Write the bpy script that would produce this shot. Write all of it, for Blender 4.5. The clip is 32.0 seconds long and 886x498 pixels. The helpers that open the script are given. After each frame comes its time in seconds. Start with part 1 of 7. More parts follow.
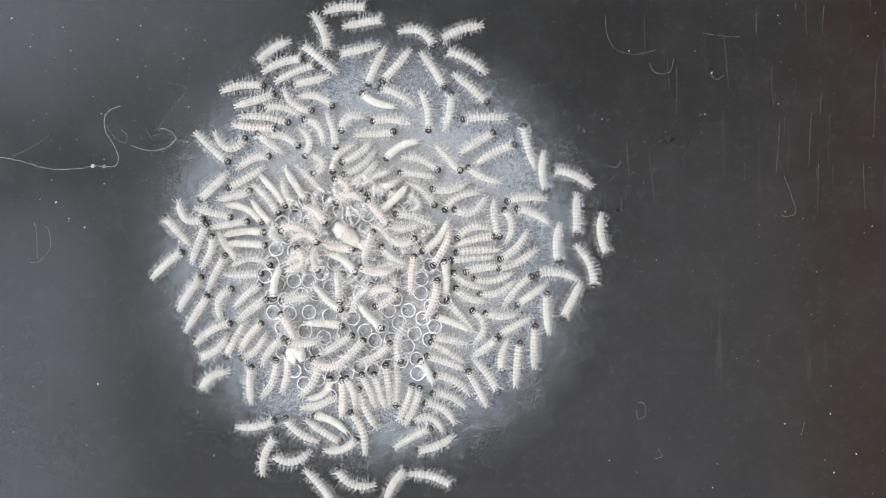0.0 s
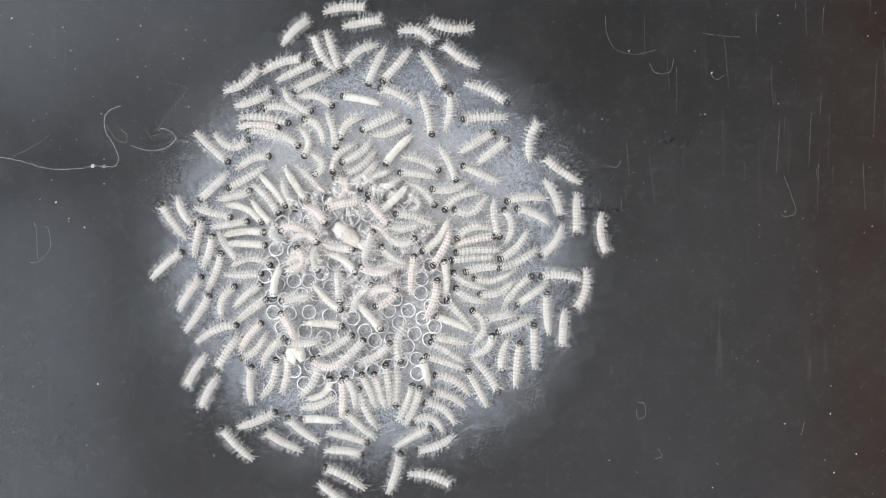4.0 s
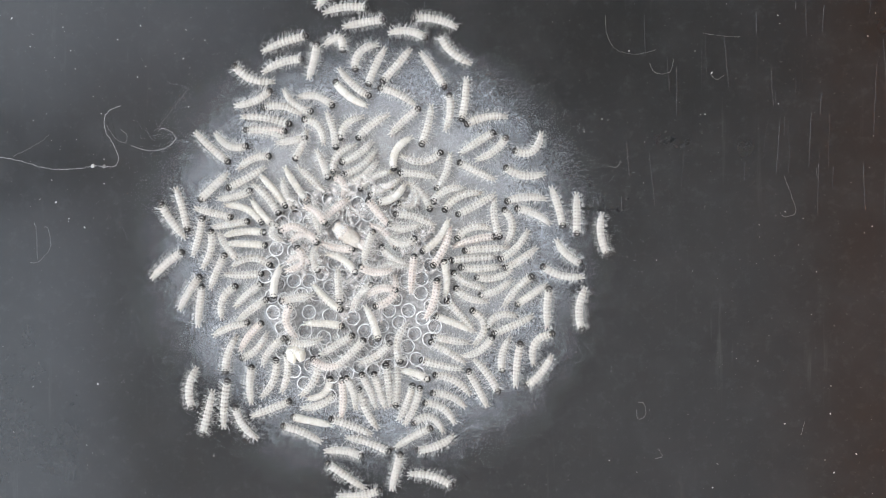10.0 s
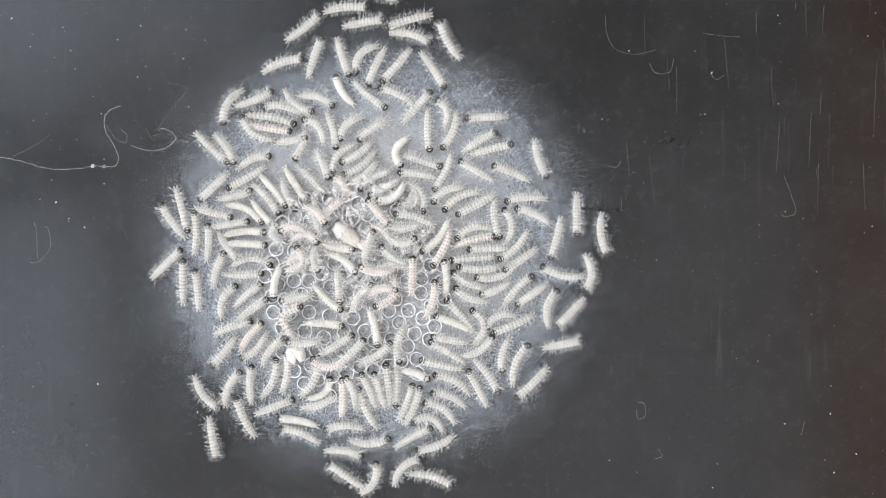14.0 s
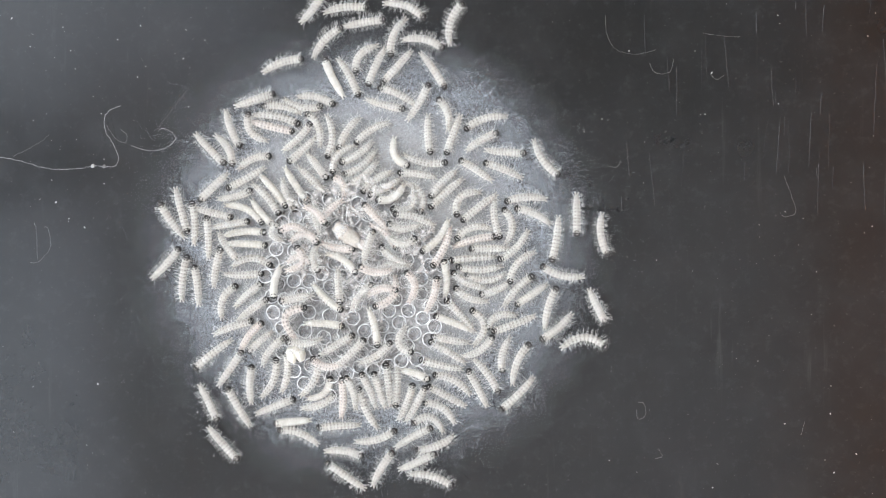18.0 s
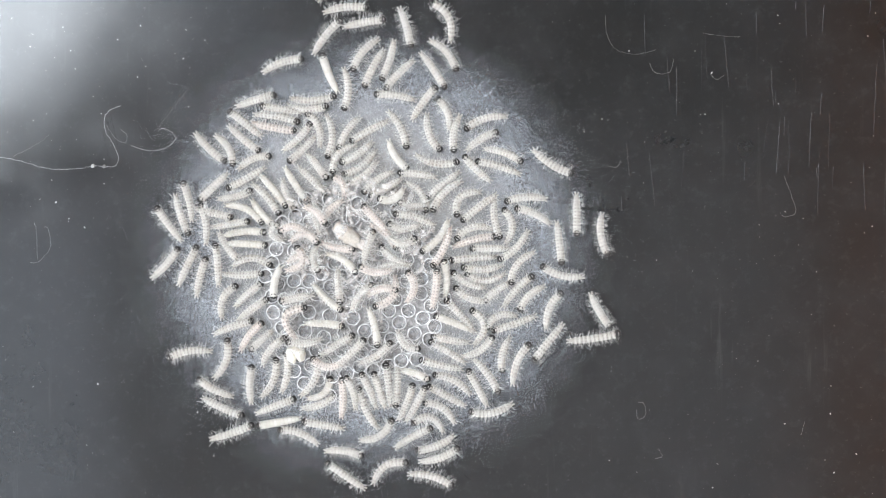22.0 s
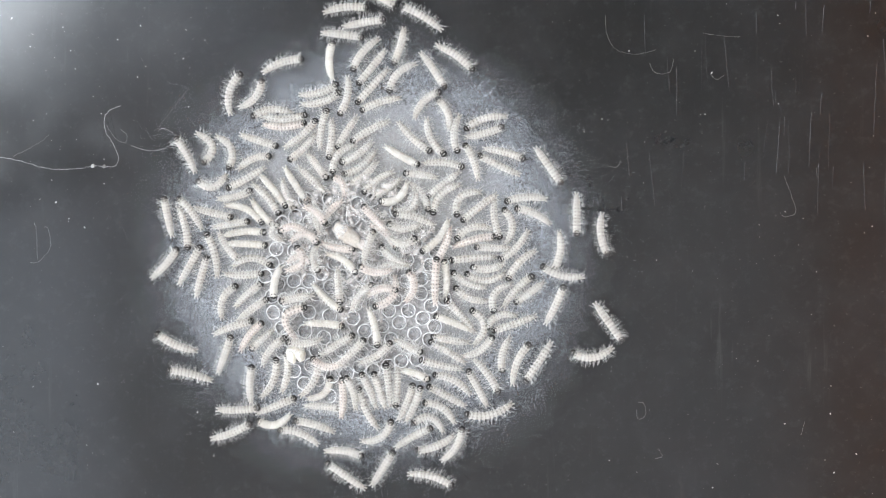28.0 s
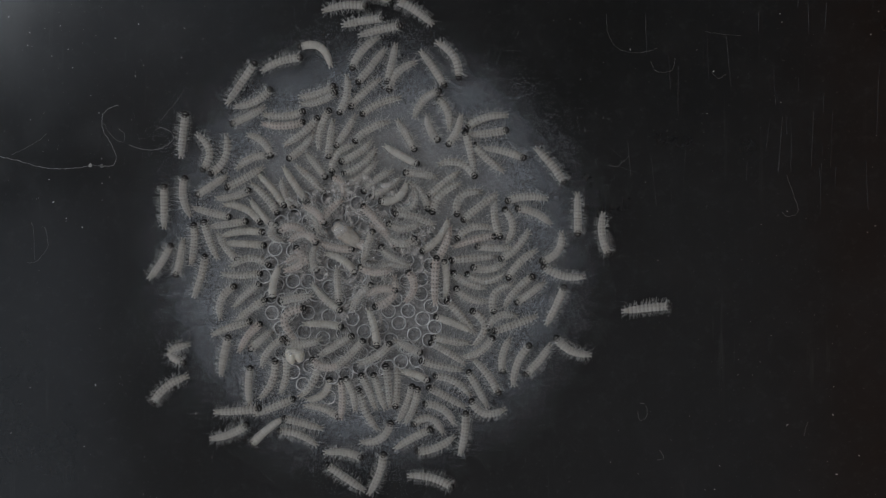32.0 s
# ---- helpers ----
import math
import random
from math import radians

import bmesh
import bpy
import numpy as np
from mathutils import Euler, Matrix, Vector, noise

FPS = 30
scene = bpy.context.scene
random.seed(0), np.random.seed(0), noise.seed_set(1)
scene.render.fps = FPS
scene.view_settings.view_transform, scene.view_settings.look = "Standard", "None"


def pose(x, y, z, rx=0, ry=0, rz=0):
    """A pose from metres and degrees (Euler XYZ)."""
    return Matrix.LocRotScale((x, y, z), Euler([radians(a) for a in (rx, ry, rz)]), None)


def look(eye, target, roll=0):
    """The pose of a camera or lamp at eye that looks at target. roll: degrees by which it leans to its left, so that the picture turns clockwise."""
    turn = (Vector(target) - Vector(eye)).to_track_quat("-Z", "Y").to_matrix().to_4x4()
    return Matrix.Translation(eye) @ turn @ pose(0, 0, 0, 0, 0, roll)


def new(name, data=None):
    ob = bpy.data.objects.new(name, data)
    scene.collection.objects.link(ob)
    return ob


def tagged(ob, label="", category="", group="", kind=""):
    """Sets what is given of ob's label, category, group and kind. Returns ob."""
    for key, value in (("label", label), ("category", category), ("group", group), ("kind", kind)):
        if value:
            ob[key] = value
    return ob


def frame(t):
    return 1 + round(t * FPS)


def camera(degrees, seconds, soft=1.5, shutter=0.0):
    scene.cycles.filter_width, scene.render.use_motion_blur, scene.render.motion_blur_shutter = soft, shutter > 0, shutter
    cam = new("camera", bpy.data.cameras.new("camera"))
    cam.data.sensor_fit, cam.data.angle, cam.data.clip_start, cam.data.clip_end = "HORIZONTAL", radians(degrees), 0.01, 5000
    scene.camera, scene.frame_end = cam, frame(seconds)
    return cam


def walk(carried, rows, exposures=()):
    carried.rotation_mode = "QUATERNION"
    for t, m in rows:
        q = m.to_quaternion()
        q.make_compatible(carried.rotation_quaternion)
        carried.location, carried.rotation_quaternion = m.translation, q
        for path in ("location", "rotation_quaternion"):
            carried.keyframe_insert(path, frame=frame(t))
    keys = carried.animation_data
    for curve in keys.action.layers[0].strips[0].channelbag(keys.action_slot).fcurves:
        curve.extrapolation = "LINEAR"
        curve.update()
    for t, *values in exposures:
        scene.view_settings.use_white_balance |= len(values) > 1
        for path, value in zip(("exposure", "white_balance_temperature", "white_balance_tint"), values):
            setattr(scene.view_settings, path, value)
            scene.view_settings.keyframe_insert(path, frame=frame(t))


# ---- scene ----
import itertools

cam = camera(30.0, 32.0, soft=1.1)
MM = 0.001
HIGH = 117.04 * MM
walk(cam, [(0.0, pose(0, 0, HIGH)), (15.0, pose(0, 0, HIGH)), (30.2, pose(0, 0, HIGH)), (31.2, pose(0, 0, HIGH - 0.0004)), (32.0, pose(0, 0, HIGH - 0.0008))],
     exposures=[(0.0, 0.0), (29.6, 0.0), (30.0, -0.13), (30.3, -0.38), (30.5, -0.60), (31.0, -1.05), (31.5, -1.72), (32.0, -2.4)])

# ---- light: area lamps in two assumed, unseen windows of a white room ----
world = bpy.data.worlds.new("sky")
scene.world = world
world.use_nodes = True
sky = world.node_tree.nodes.new("ShaderNodeTexSky")
sky.sky_type, sky.sun_disc, sky.sun_elevation, sky.sun_rotation = "NISHITA", False, radians(48), radians(-60)
world.node_tree.links.new(sky.outputs[0], world.node_tree.nodes["Background"].inputs[0])
world.node_tree.nodes["Background"].inputs[1].default_value = 0.08


def area_lamp(name, m, w, h, power, colour):
    data = bpy.data.lights.new(name, "AREA")
    data.shape, data.size, data.size_y, data.energy, data.color = "RECTANGLE", w, h, power, colour
    ob = new(name, data)
    ob.matrix_world = m
    return ob


WINDOW_POWER = 33.0
SKY_TINT = (0.975, 0.98, 1.0)
area_lamp("window_light_west", look((-1.46, 0.1, 0.85), (0, 0, 0.35)), 1.3, 1.3, WINDOW_POWER, SKY_TINT)
# Added fill: brightens the southern ceiling so the plate's reflection lightens downwards.
area_lamp("window_light_south", look((0.35, -1.46, 0.85), (0.1, 0, 0.80)), 1.3, 1.3, WINDOW_POWER * 0.8, SKY_TINT)


# ---- materials ----
def material(name):
    m = bpy.data.materials.new(name)
    m.use_nodes = True
    return m, m.node_tree.nodes, m.node_tree.links, m.node_tree.nodes["Principled BSDF"]


def coords(nodes, links, scale, stretch=(1, 1, 1), world_space=False):
    """Texture coordinates in millimetres times scale."""
    if world_space:
        source = nodes.new("ShaderNodeNewGeometry").outputs["Position"]
    else:
        source = nodes.new("ShaderNodeTexCoord").outputs["Object"]
    mp = nodes.new("ShaderNodeMapping")
    mp.inputs["Scale"].default_value = [1000 * scale * s for s in stretch]
    links.new(source, mp.inputs["Vector"])
    return mp.outputs[0]


def noise_tex(nodes, links, vec, detail=4.0, rough=0.55, swirl=0.0):
    n = nodes.new("ShaderNodeTexNoise")
    n.inputs["Scale"].default_value, n.inputs["Detail"].default_value, n.inputs["Roughness"].default_value = 1.0, detail, rough
    n.inputs["Distortion"].default_value = swirl
    links.new(vec, n.inputs["Vector"])
    return n.outputs["Fac"]


def ramp(nodes, links, fac, stops):
    r = nodes.new("ShaderNodeValToRGB")
    while len(r.color_ramp.elements) < len(stops):
        r.color_ramp.elements.new(0.5)
    for e, (p, c) in zip(r.color_ramp.elements, stops):
        e.position, e.color = p, (*c, 1) if len(c) == 3 else c
    links.new(fac, r.inputs[0])
    return r.outputs[0]


def mixed(nodes, links, fac, a, b, how="MIX"):
    m = nodes.new("ShaderNodeMix")
    m.data_type, m.blend_type = "RGBA", how
    for value, sock in ((fac, m.inputs[0]), (a, m.inputs[6]), (b, m.inputs[7])):
        if isinstance(value, bpy.types.NodeSocket):
            links.new(value, sock)
        else:
            sock.default_value = value if isinstance(value, float) else (*value, 1)
    return m.outputs[2]


def bumped(nodes, links, p, height, strength, depth_mm):
    b = nodes.new("ShaderNodeBump")
    b.inputs["Strength"].default_value, b.inputs["Distance"].default_value = strength, depth_mm * MM
    links.new(height, b.inputs["Height"])
    links.new(b.outputs[0], p.inputs["Normal"])


def plain(name, colour, rough=0.6, grain=0.15, size=0.02, metal=0.0):
    m, n, l, p = material(name)
    f = noise_tex(n, l, coords(n, l, size), 5.0)
    lo, hi = [c * (1 - grain) for c in colour], [min(1, c * (1 + grain)) for c in colour]
    l.new(ramp(n, l, f, [(0.3, lo), (0.7, hi)]), p.inputs["Base Color"])
    p.inputs["Roughness"].default_value, p.inputs["Metallic"].default_value = rough, metal
    bumped(n, l, p, f, 0.2, 0.3 / size * 0.05)
    return m


def skin(name, light, dark, spots, sss):
    m, n, l, p = material(name)
    info = n.new("ShaderNodeObjectInfo")
    big = noise_tex(n, l, coords(n, l, 2.2, (1, 1, 1), True), 3.0)
    fine = noise_tex(n, l, coords(n, l, 9.0), 3.0, 0.6)
    base = ramp(n, l, big, [(0.3, dark), (0.65, light)])
    marks = ramp(n, l, fine, [(0.40, (spots, spots, spots * 0.97)), (0.56, (1, 1, 1))])
    tone = ramp(n, l, info.outputs["Random"], [(0.0, (0.90, 0.89, 0.87)), (1.0, (1, 1, 1))])
    l.new(mixed(n, l, 1.0, mixed(n, l, 1.0, base, marks, "MULTIPLY"), tone, "MULTIPLY"), p.inputs["Base Color"])
    p.inputs["Roughness"].default_value, p.inputs["Specular IOR Level"].default_value = 0.42, 0.35
    p.inputs["Subsurface Weight"].default_value = sss
    p.inputs["Subsurface Radius"].default_value = (1.0, 0.8, 0.65)
    p.inputs["Subsurface Scale"].default_value = 0.12 * MM
    bumped(n, l, p, fine, 0.5, 0.03)
    return m


SKIN = {"pale": skin("pale_skin", (0.60, 0.582, 0.55), (0.49, 0.47, 0.445), 0.70, 0.25),
        "fresh": skin("fresh_skin", (0.63, 0.615, 0.58), (0.55, 0.535, 0.505), 0.9, 0.2),
        "cream": skin("cream_skin", (0.64, 0.62, 0.575), (0.52, 0.50, 0.465), 0.8, 0.25),
        "pink": skin("pink_skin", (0.68, 0.615, 0.58), (0.56, 0.50, 0.47), 0.70, 0.2)}
m_bristle, n_, l_, p_ = material("white_bristle")
p_.inputs["Base Color"].default_value, p_.inputs["Roughness"].default_value = (0.85, 0.85, 0.83, 1), 0.35
m_wart = plain("white_wart", (0.65, 0.645, 0.625), 0.4, 0.08, 6.0)
m_mark = skin("grey_translucent_mark", (0.36, 0.35, 0.335), (0.23, 0.225, 0.215), 0.8, 0.3)
m_head = plain("black_head_capsule", (0.012, 0.011, 0.011), 0.4, 0.4, 8.0)
m_face = plain("grey_white_face", (0.64, 0.63, 0.60), 0.35, 0.15, 8.0)


def shell_material(name, cover, colour):
    m, n, l, p = material(name)
    f = noise_tex(n, l, coords(n, l, 3.0, (1, 1, 1), True), 4.0)
    l.new(ramp(n, l, f, [(0.35, [c * 0.8 for c in colour]), (0.65, colour)]), p.inputs["Base Color"])
    p.inputs["Roughness"].default_value = 0.10
    l.new(ramp(n, l, f, [(0.3, [cover * 0.5] * 3), (0.7, [min(1.0, cover * 1.5)] * 3)]), p.inputs["Alpha"])
    bumped(n, l, p, f, 0.3, 0.05)
    return m


m_shell = shell_material("clear_egg_shell", 0.26, (0.84, 0.85, 0.87))
m_rim = shell_material("white_shell_rim", 0.95, (0.88, 0.89, 0.90))

# For membrane scraps, and for the modelled glints in the shells.
m_scrap_glint = shell_material("shed_membrane_and_glint", 0.34, (0.90, 0.87, 0.84))

m_strand = shell_material("pale_fibre_strand", 0.75, (0.56, 0.56, 0.56))
m_grub = skin("mottled_grub_skin", (0.63, 0.60, 0.565), (0.50, 0.465, 0.43), 0.84, 0.5)
m_clutch_film = shell_material("pale_clutch_film", 0.47, (0.66, 0.65, 0.645))
# black acrylic: faint streaks, dust and a soft sheen
m_plate, n, l, p = material("black_acrylic")
streak = noise_tex(n, l, coords(n, l, 1.6, (1.0, 0.05, 1), True), 6.0, 0.65)
cloud = noise_tex(n, l, coords(n, l, 0.045, (1, 1, 1), True), 4.0)
dust = noise_tex(n, l, coords(n, l, 3.2, (1, 1, 1), True), 2.0)
base = ramp(n, l, cloud, [(0.3, (0.011, 0.0115, 0.012)), (0.7, (0.019, 0.019, 0.020))])
base = mixed(n, l, mixed(n, l, 1.0, ramp(n, l, streak, [(0.58, (0, 0, 0)), (0.78, (0.40, 0.40, 0.40))]), ramp(n, l, noise_tex(n, l, coords(n, l, 0.10, (1.6, 0.7, 1), True), 3.0), [(0.5, (0, 0, 0)), (0.66, (1, 1, 1))]), "MULTIPLY"), base, (0.09, 0.09, 0.09))
base = mixed(n, l, ramp(n, l, dust, [(0.68, (0, 0, 0)), (0.80, (0.18, 0.18, 0.18))]), base, (0.22, 0.22, 0.21))
smudge = noise_tex(n, l, coords(n, l, 0.22, (1, 1, 1), True), 6.0, 0.65)
base = mixed(n, l, ramp(n, l, smudge, [(0.46, (0, 0, 0)), (0.74, (0.05, 0.05, 0.05))]), base, (0.12, 0.126, 0.137))
lint = noise_tex(n, l, coords(n, l, 1.1, (1, 1, 1), True), 8.0, 0.75)
base = mixed(n, l, ramp(n, l, lint, [(0.53, (0, 0, 0)), (0.74, (0.12, 0.12, 0.12))]), base, (0.11, 0.115, 0.125))
l.new(base, p.inputs["Base Color"])
l.new(ramp(n, l, smudge, [(0.35, (0.10, 0.10, 0.10)), (0.72, (0.18, 0.18, 0.18))]), p.inputs["Roughness"])
p.inputs["IOR"].default_value = 1.49

# silk mat: a thin uneven film of threads, thinning out at its rim
m_mat, n, l, p = material("silk_film")
vec = coords(n, l, 1.0, (1, 1, 1), True)
fib = [noise_tex(n, l, coords(n, l, 1.0, s, True), 3.0, 0.6, w) for s, w in (((2.5, 14.0, 1), 0.4), ((13.0, 2.5, 1), 0.4), ((5.0, 5.0, 1), 0.6))]
fsum = mixed(n, l, 0.5, mixed(n, l, 0.5, fib[0], fib[1]), fib[2])
grad = n.new("ShaderNodeTexGradient")
grad.gradient_type = "SPHERICAL"
mp = n.new("ShaderNodeMapping")
mp.inputs["Location"].default_value = (0.213, -0.064, -0.08)
mp.inputs["Scale"].default_value = (1000 / 18.0, 1000 / 18.0, 1)
l.new(n.new("ShaderNodeNewGeometry").outputs["Position"], mp.inputs["Vector"])
warp = n.new("ShaderNodeTexNoise")
warp.inputs["Scale"].default_value, warp.inputs["Detail"].default_value = 3.0, 4.0
l.new(mp.outputs[0], warp.inputs["Vector"])
l.new(mixed(n, l, 0.16, mp.outputs[0], warp.outputs["Color"], "ADD"), grad.inputs["Vector"])
dens = ramp(n, l, grad.outputs["Fac"], [(0.0, (0, 0, 0)), (0.08, (0.015, 0.015, 0.015)), (0.19, (0.075, 0.075, 0.075)), (0.31, (0.41, 0.41, 0.41)), (0.46, (0.60, 0.60, 0.60)), (0.70, (0.73, 0.73, 0.73))])
loose = ramp(n, l, fsum, [(0.41, (0.25, 0.25, 0.25)), (0.59, (1, 1, 1))])
dense = ramp(n, l, fsum, [(0.38, (0.66, 0.66, 0.66)), (0.60, (1, 1, 1))])
weave = mixed(n, l, ramp(n, l, grad.outputs["Fac"], [(0.24, (0, 0, 0)), (0.42, (1, 1, 1))]), loose, dense)
l.new(mixed(n, l, 1.0, dens, weave, "MULTIPLY"), p.inputs["Alpha"])
l.new(ramp(n, l, grad.outputs["Fac"], [(0.26, (0.53, 0.58, 0.65)), (0.44, (0.55, 0.565, 0.59)), (0.62, (0.57, 0.565, 0.555))]), p.inputs["Base Color"])
p.inputs["Roughness"].default_value = 0.5
m_silk, n, l, p = material("silk_thread")
p.inputs["Base Color"].default_value, p.inputs["Roughness"].default_value = (0.47, 0.51, 0.56, 1), 0.4
m_fibre = plain("pale_fibre", (0.50, 0.50, 0.49), 0.5, 0.2, 2.0)
m_wall = plain("white_wall_paint", (0.78, 0.77, 0.75), 0.7, 0.03, 0.004)
m_ceiling = plain("ceiling_paint", (0.74, 0.765, 0.81), 0.8, 0.05, 0.004)
m_dark_reflection = plain("dark_reflection_paint", (0.25, 0.255, 0.235), 0.8, 0.1, 0.004)
m_wood = plain("brown_wood", (0.48, 0.19, 0.035), 0.5, 0.4, 0.012)
m_table = plain("table_wood", (0.32, 0.2, 0.11), 0.45, 0.3, 0.01)
m_faint = plain("faint_fibre", (0.17, 0.17, 0.17), 0.5, 0.3, 2.0)
m_scratch = plain("scratch_grey", (0.016, 0.016, 0.0175), 0.27, 0.4, 0.8)
m_bar = plain("dark_bar_paint", (0.17, 0.17, 0.175), 0.6, 0.1, 0.02)


def glowing(name, colour, strength):
    m, n, l, p = material(name)
    f = noise_tex(n, l, coords(n, l, 0.006), 3.0)
    l.new(ramp(n, l, f, [(0.3, [c * 0.85 for c in colour]), (0.7, colour)]), p.inputs["Emission Color"])
    p.inputs["Base Color"].default_value, p.inputs["Emission Strength"].default_value = (0.3, 0.3, 0.3, 1), strength
    return m


# Glows added overhead to put bright patches into the plate's reflection.
m_haze = glowing("hazy_pane_glow", (0.77, 0.87, 1.0), 2.9)
m_dim = glowing("dim_pane_glow", (0.77, 0.87, 1.0), 1.9)
m_glare = glowing("glare_disc_glow", (0.84, 0.92, 1.0), 24.0)
m_yolk = skin("yolk_yellow_skin", (0.76, 0.735, 0.665), (0.69, 0.655, 0.58), 0.92, 0.2)


# ---- mesh helpers ----
def to_mesh(name, bm, *mats, smooth=True):
    me = bpy.data.meshes.new(name)
    bm.to_mesh(me)
    bm.free()
    for m in mats:
        me.materials.append(m)
    if smooth:
        for f in me.polygons:
            f.use_smooth = True
    return me


def part(name, bm, mat, parent, label=""):
    me = bm if isinstance(bm, bpy.types.Mesh) else to_mesh(name, bm, mat)
    ob = new(name, me)
    ob.parent = parent
    return tagged(ob, label)


def box(x0, x1, y0, y1, z0, z1, bevel=0.0):
    bm = bmesh.new()
    bmesh.ops.create_cube(bm, size=1)
    for v in bm.verts:
        v.co = Vector(((x0 + x1) / 2 + v.co.x * (x1 - x0), (y0 + y1) / 2 + v.co.y * (y1 - y0), (z0 + z1) / 2 + v.co.z * (z1 - z0)))
    if bevel:
        bmesh.ops.bevel(bm, geom=bm.edges[:], offset=bevel, segments=2, affect="EDGES")
    return bm


def structure(name, bm, mat, label, category):
    ob = new(name, to_mesh(name, bm, mat, smooth=False))
    return tagged(ob, label, category, kind="structure")


def lathe(profile, sides, wobble=0.0, rng=None):
    """A ring of quads per pair of (radius, height)."""
    bm = bmesh.new()
    rings = []
    k = [1 + wobble * (rng.random() - 0.5) if rng else 1 for _ in range(sides)]
    for r, z in profile:
        rings.append([bm.verts.new((r * k[i] * math.cos(math.tau * i / sides), r * k[i] * math.sin(math.tau * i / sides), z)) for i in range(sides)])
    for a, b in zip(rings, rings[1:]):
        for i in range(sides):
            bm.faces.new((a[i], a[(i + 1) % sides], b[(i + 1) % sides], b[i]))
    return bm


def ribbon(bm, pts, width, z):
    """A thin three-sided thread through 2D points, resting at z."""
    prev = None
    for i, pnt in enumerate(pts):
        a, b = pts[max(0, i - 1)], pts[min(len(pts) - 1, i + 1)]
        d = Vector((b[0] - a[0], b[1] - a[1]))
        d = d.normalized() if d.length else Vector((1, 0))
        s = Vector((-d.y, d.x)) * width / 2
        row = [bm.verts.new((pnt[0] + s.x, pnt[1] + s.y, z)), bm.verts.new((pnt[0], pnt[1], z + width * 0.6)), bm.verts.new((pnt[0] - s.x, pnt[1] - s.y, z))]
        if prev:
            bm.faces.new((prev[0], row[0], row[1], prev[1]))
            bm.faces.new((prev[1], row[1], row[2], prev[2]))
        prev = row


# ---- the room round the plate ----
structure("floor", box(-1.5, 1.5, -1.5, 1.5, -0.80, -0.75), m_table, "brown wooden floor under the work table", "floor")
structure("wall_north", box(-1.5, 1.5, 1.5, 1.6, -0.8, 2.0), m_wall, "plain white painted wall", "wall")
structure("wall_east", box(1.5, 1.6, -1.6, 1.6, -0.8, 2.0), m_wall, "plain white painted wall", "wall")


def join(*bms):
    """One mesh out of several boxes."""
    out = bmesh.new()
    for b in bms:
        me = bpy.data.meshes.new("piece")
        b.to_mesh(me)
        b.free()
        out.from_mesh(me)
        bpy.data.meshes.remove(me)
    return out


structure("wall_west", join(box(-1.6, -1.5, -1.6, -0.6, -0.8, 2.0), box(-1.6, -1.5, 0.8, 1.6, -0.8, 2.0), box(-1.6, -1.5, -0.6, 0.8, -0.8, 0.15), box(-1.6, -1.5, -0.6, 0.8, 1.55, 2.0)),
          m_wall, "white painted wall with a window opening", "wall")
structure("wall_south", join(box(-1.5, -0.35, -1.6, -1.5, -0.8, 2.0), box(1.05, 1.5, -1.6, -1.5, -0.8, 2.0), box(-0.35, 1.05, -1.6, -1.5, -0.8, 0.15), box(-0.35, 1.05, -1.6, -1.5, 1.55, 2.0)),
          m_wall, "white painted wall with a window opening", "wall")
# Frames added round the two area lamps, out of view.
for k, (turn, place) in enumerate(((0, (-1.55, 0.1, 0.85)), (90, (0.35, -1.55, 0.85)))):
    win = tagged(new("window_%d" % (k + 1)), "unseen white window frame added round an area lamp", "window", kind="structure")
    win.matrix_world = pose(*place, 0, 0, turn)
    for y0, y1, z0, z1 in ((-0.7, 0.7, 0.64, 0.70), (-0.7, 0.7, -0.70, -0.64), (-0.7, -0.64, -0.64, 0.64), (0.64, 0.7, -0.64, 0.64), (-0.03, 0.03, -0.64, 0.64)):
        part("window_frame", box(-0.03, 0.03, y0, y1, z0, z1, 0.004), m_wall, win)
# ceiling with an opening over the table for added panes, seen only as reflections
structure("ceiling", join(box(-1.6, -0.95, -1.6, 1.6, 2.0, 2.1), box(-0.44, 1.6, -1.6, 0.17, 2.0, 2.1), box(-0.22, 0.05, 0.17, 1.6, 2.0, 2.1), box(-0.95, -0.44, -1.6, -0.75, 2.0, 2.1), box(-0.95, -0.22, 0.62, 1.6, 2.0, 2.1), box(-0.466, -0.22, 0.17, 0.24, 2.0, 2.1)),
          m_ceiling, "grey painted ceiling with an opening for the added panes", "ceiling")
# Added dark panel: it darkens the reflection at the plate's top right.
structure("dark_reflection_panel", box(0.05, 1.6, 0.17, 1.6, 2.0, 2.1), m_dark_reflection, "unseen dark grey panel added to darken the plate's reflection", "ceiling")
# Added brown board, unseen, placed to redden the plate's right edge by reflection.
structure("brown_reflection_board", box(0.474, 0.80, -1.45, 1.45, 1.93, 1.995, 0.008), m_wood, "unseen brown board added for the plate's brown edge reflection", "beam")
# Added panes and bar, laid out to give the plate's left-hand reflected patches.
reflected_panes = tagged(new("reflected_panes"), "unseen glowing panes and dark crossbar added for the plate's reflections", "window", kind="structure")
part("crossbar", box(-0.95, -0.44, 0.06, 0.17, 2.01, 2.07, 0.004), m_bar, reflected_panes)
part("lower_pane", box(-0.95, -0.44, -0.75, 0.06, 2.085, 2.095), m_haze, reflected_panes, "dull hazy pane")
part("upper_pane", box(-0.95, -0.47, 0.17, 0.62, 2.085, 2.095), m_haze, reflected_panes, "hazy pane")
part("upper_pane", box(-0.466, -0.22, 0.24, 0.62, 2.085, 2.095), m_dim, reflected_panes, "dim hazy pane")

table = tagged(new("work_table"), "brown wooden work table under the black plate", "table")
part("tabletop", box(-0.5, 0.5, -0.4, 0.4, -0.036, -0.004, 0.004), m_table, table)
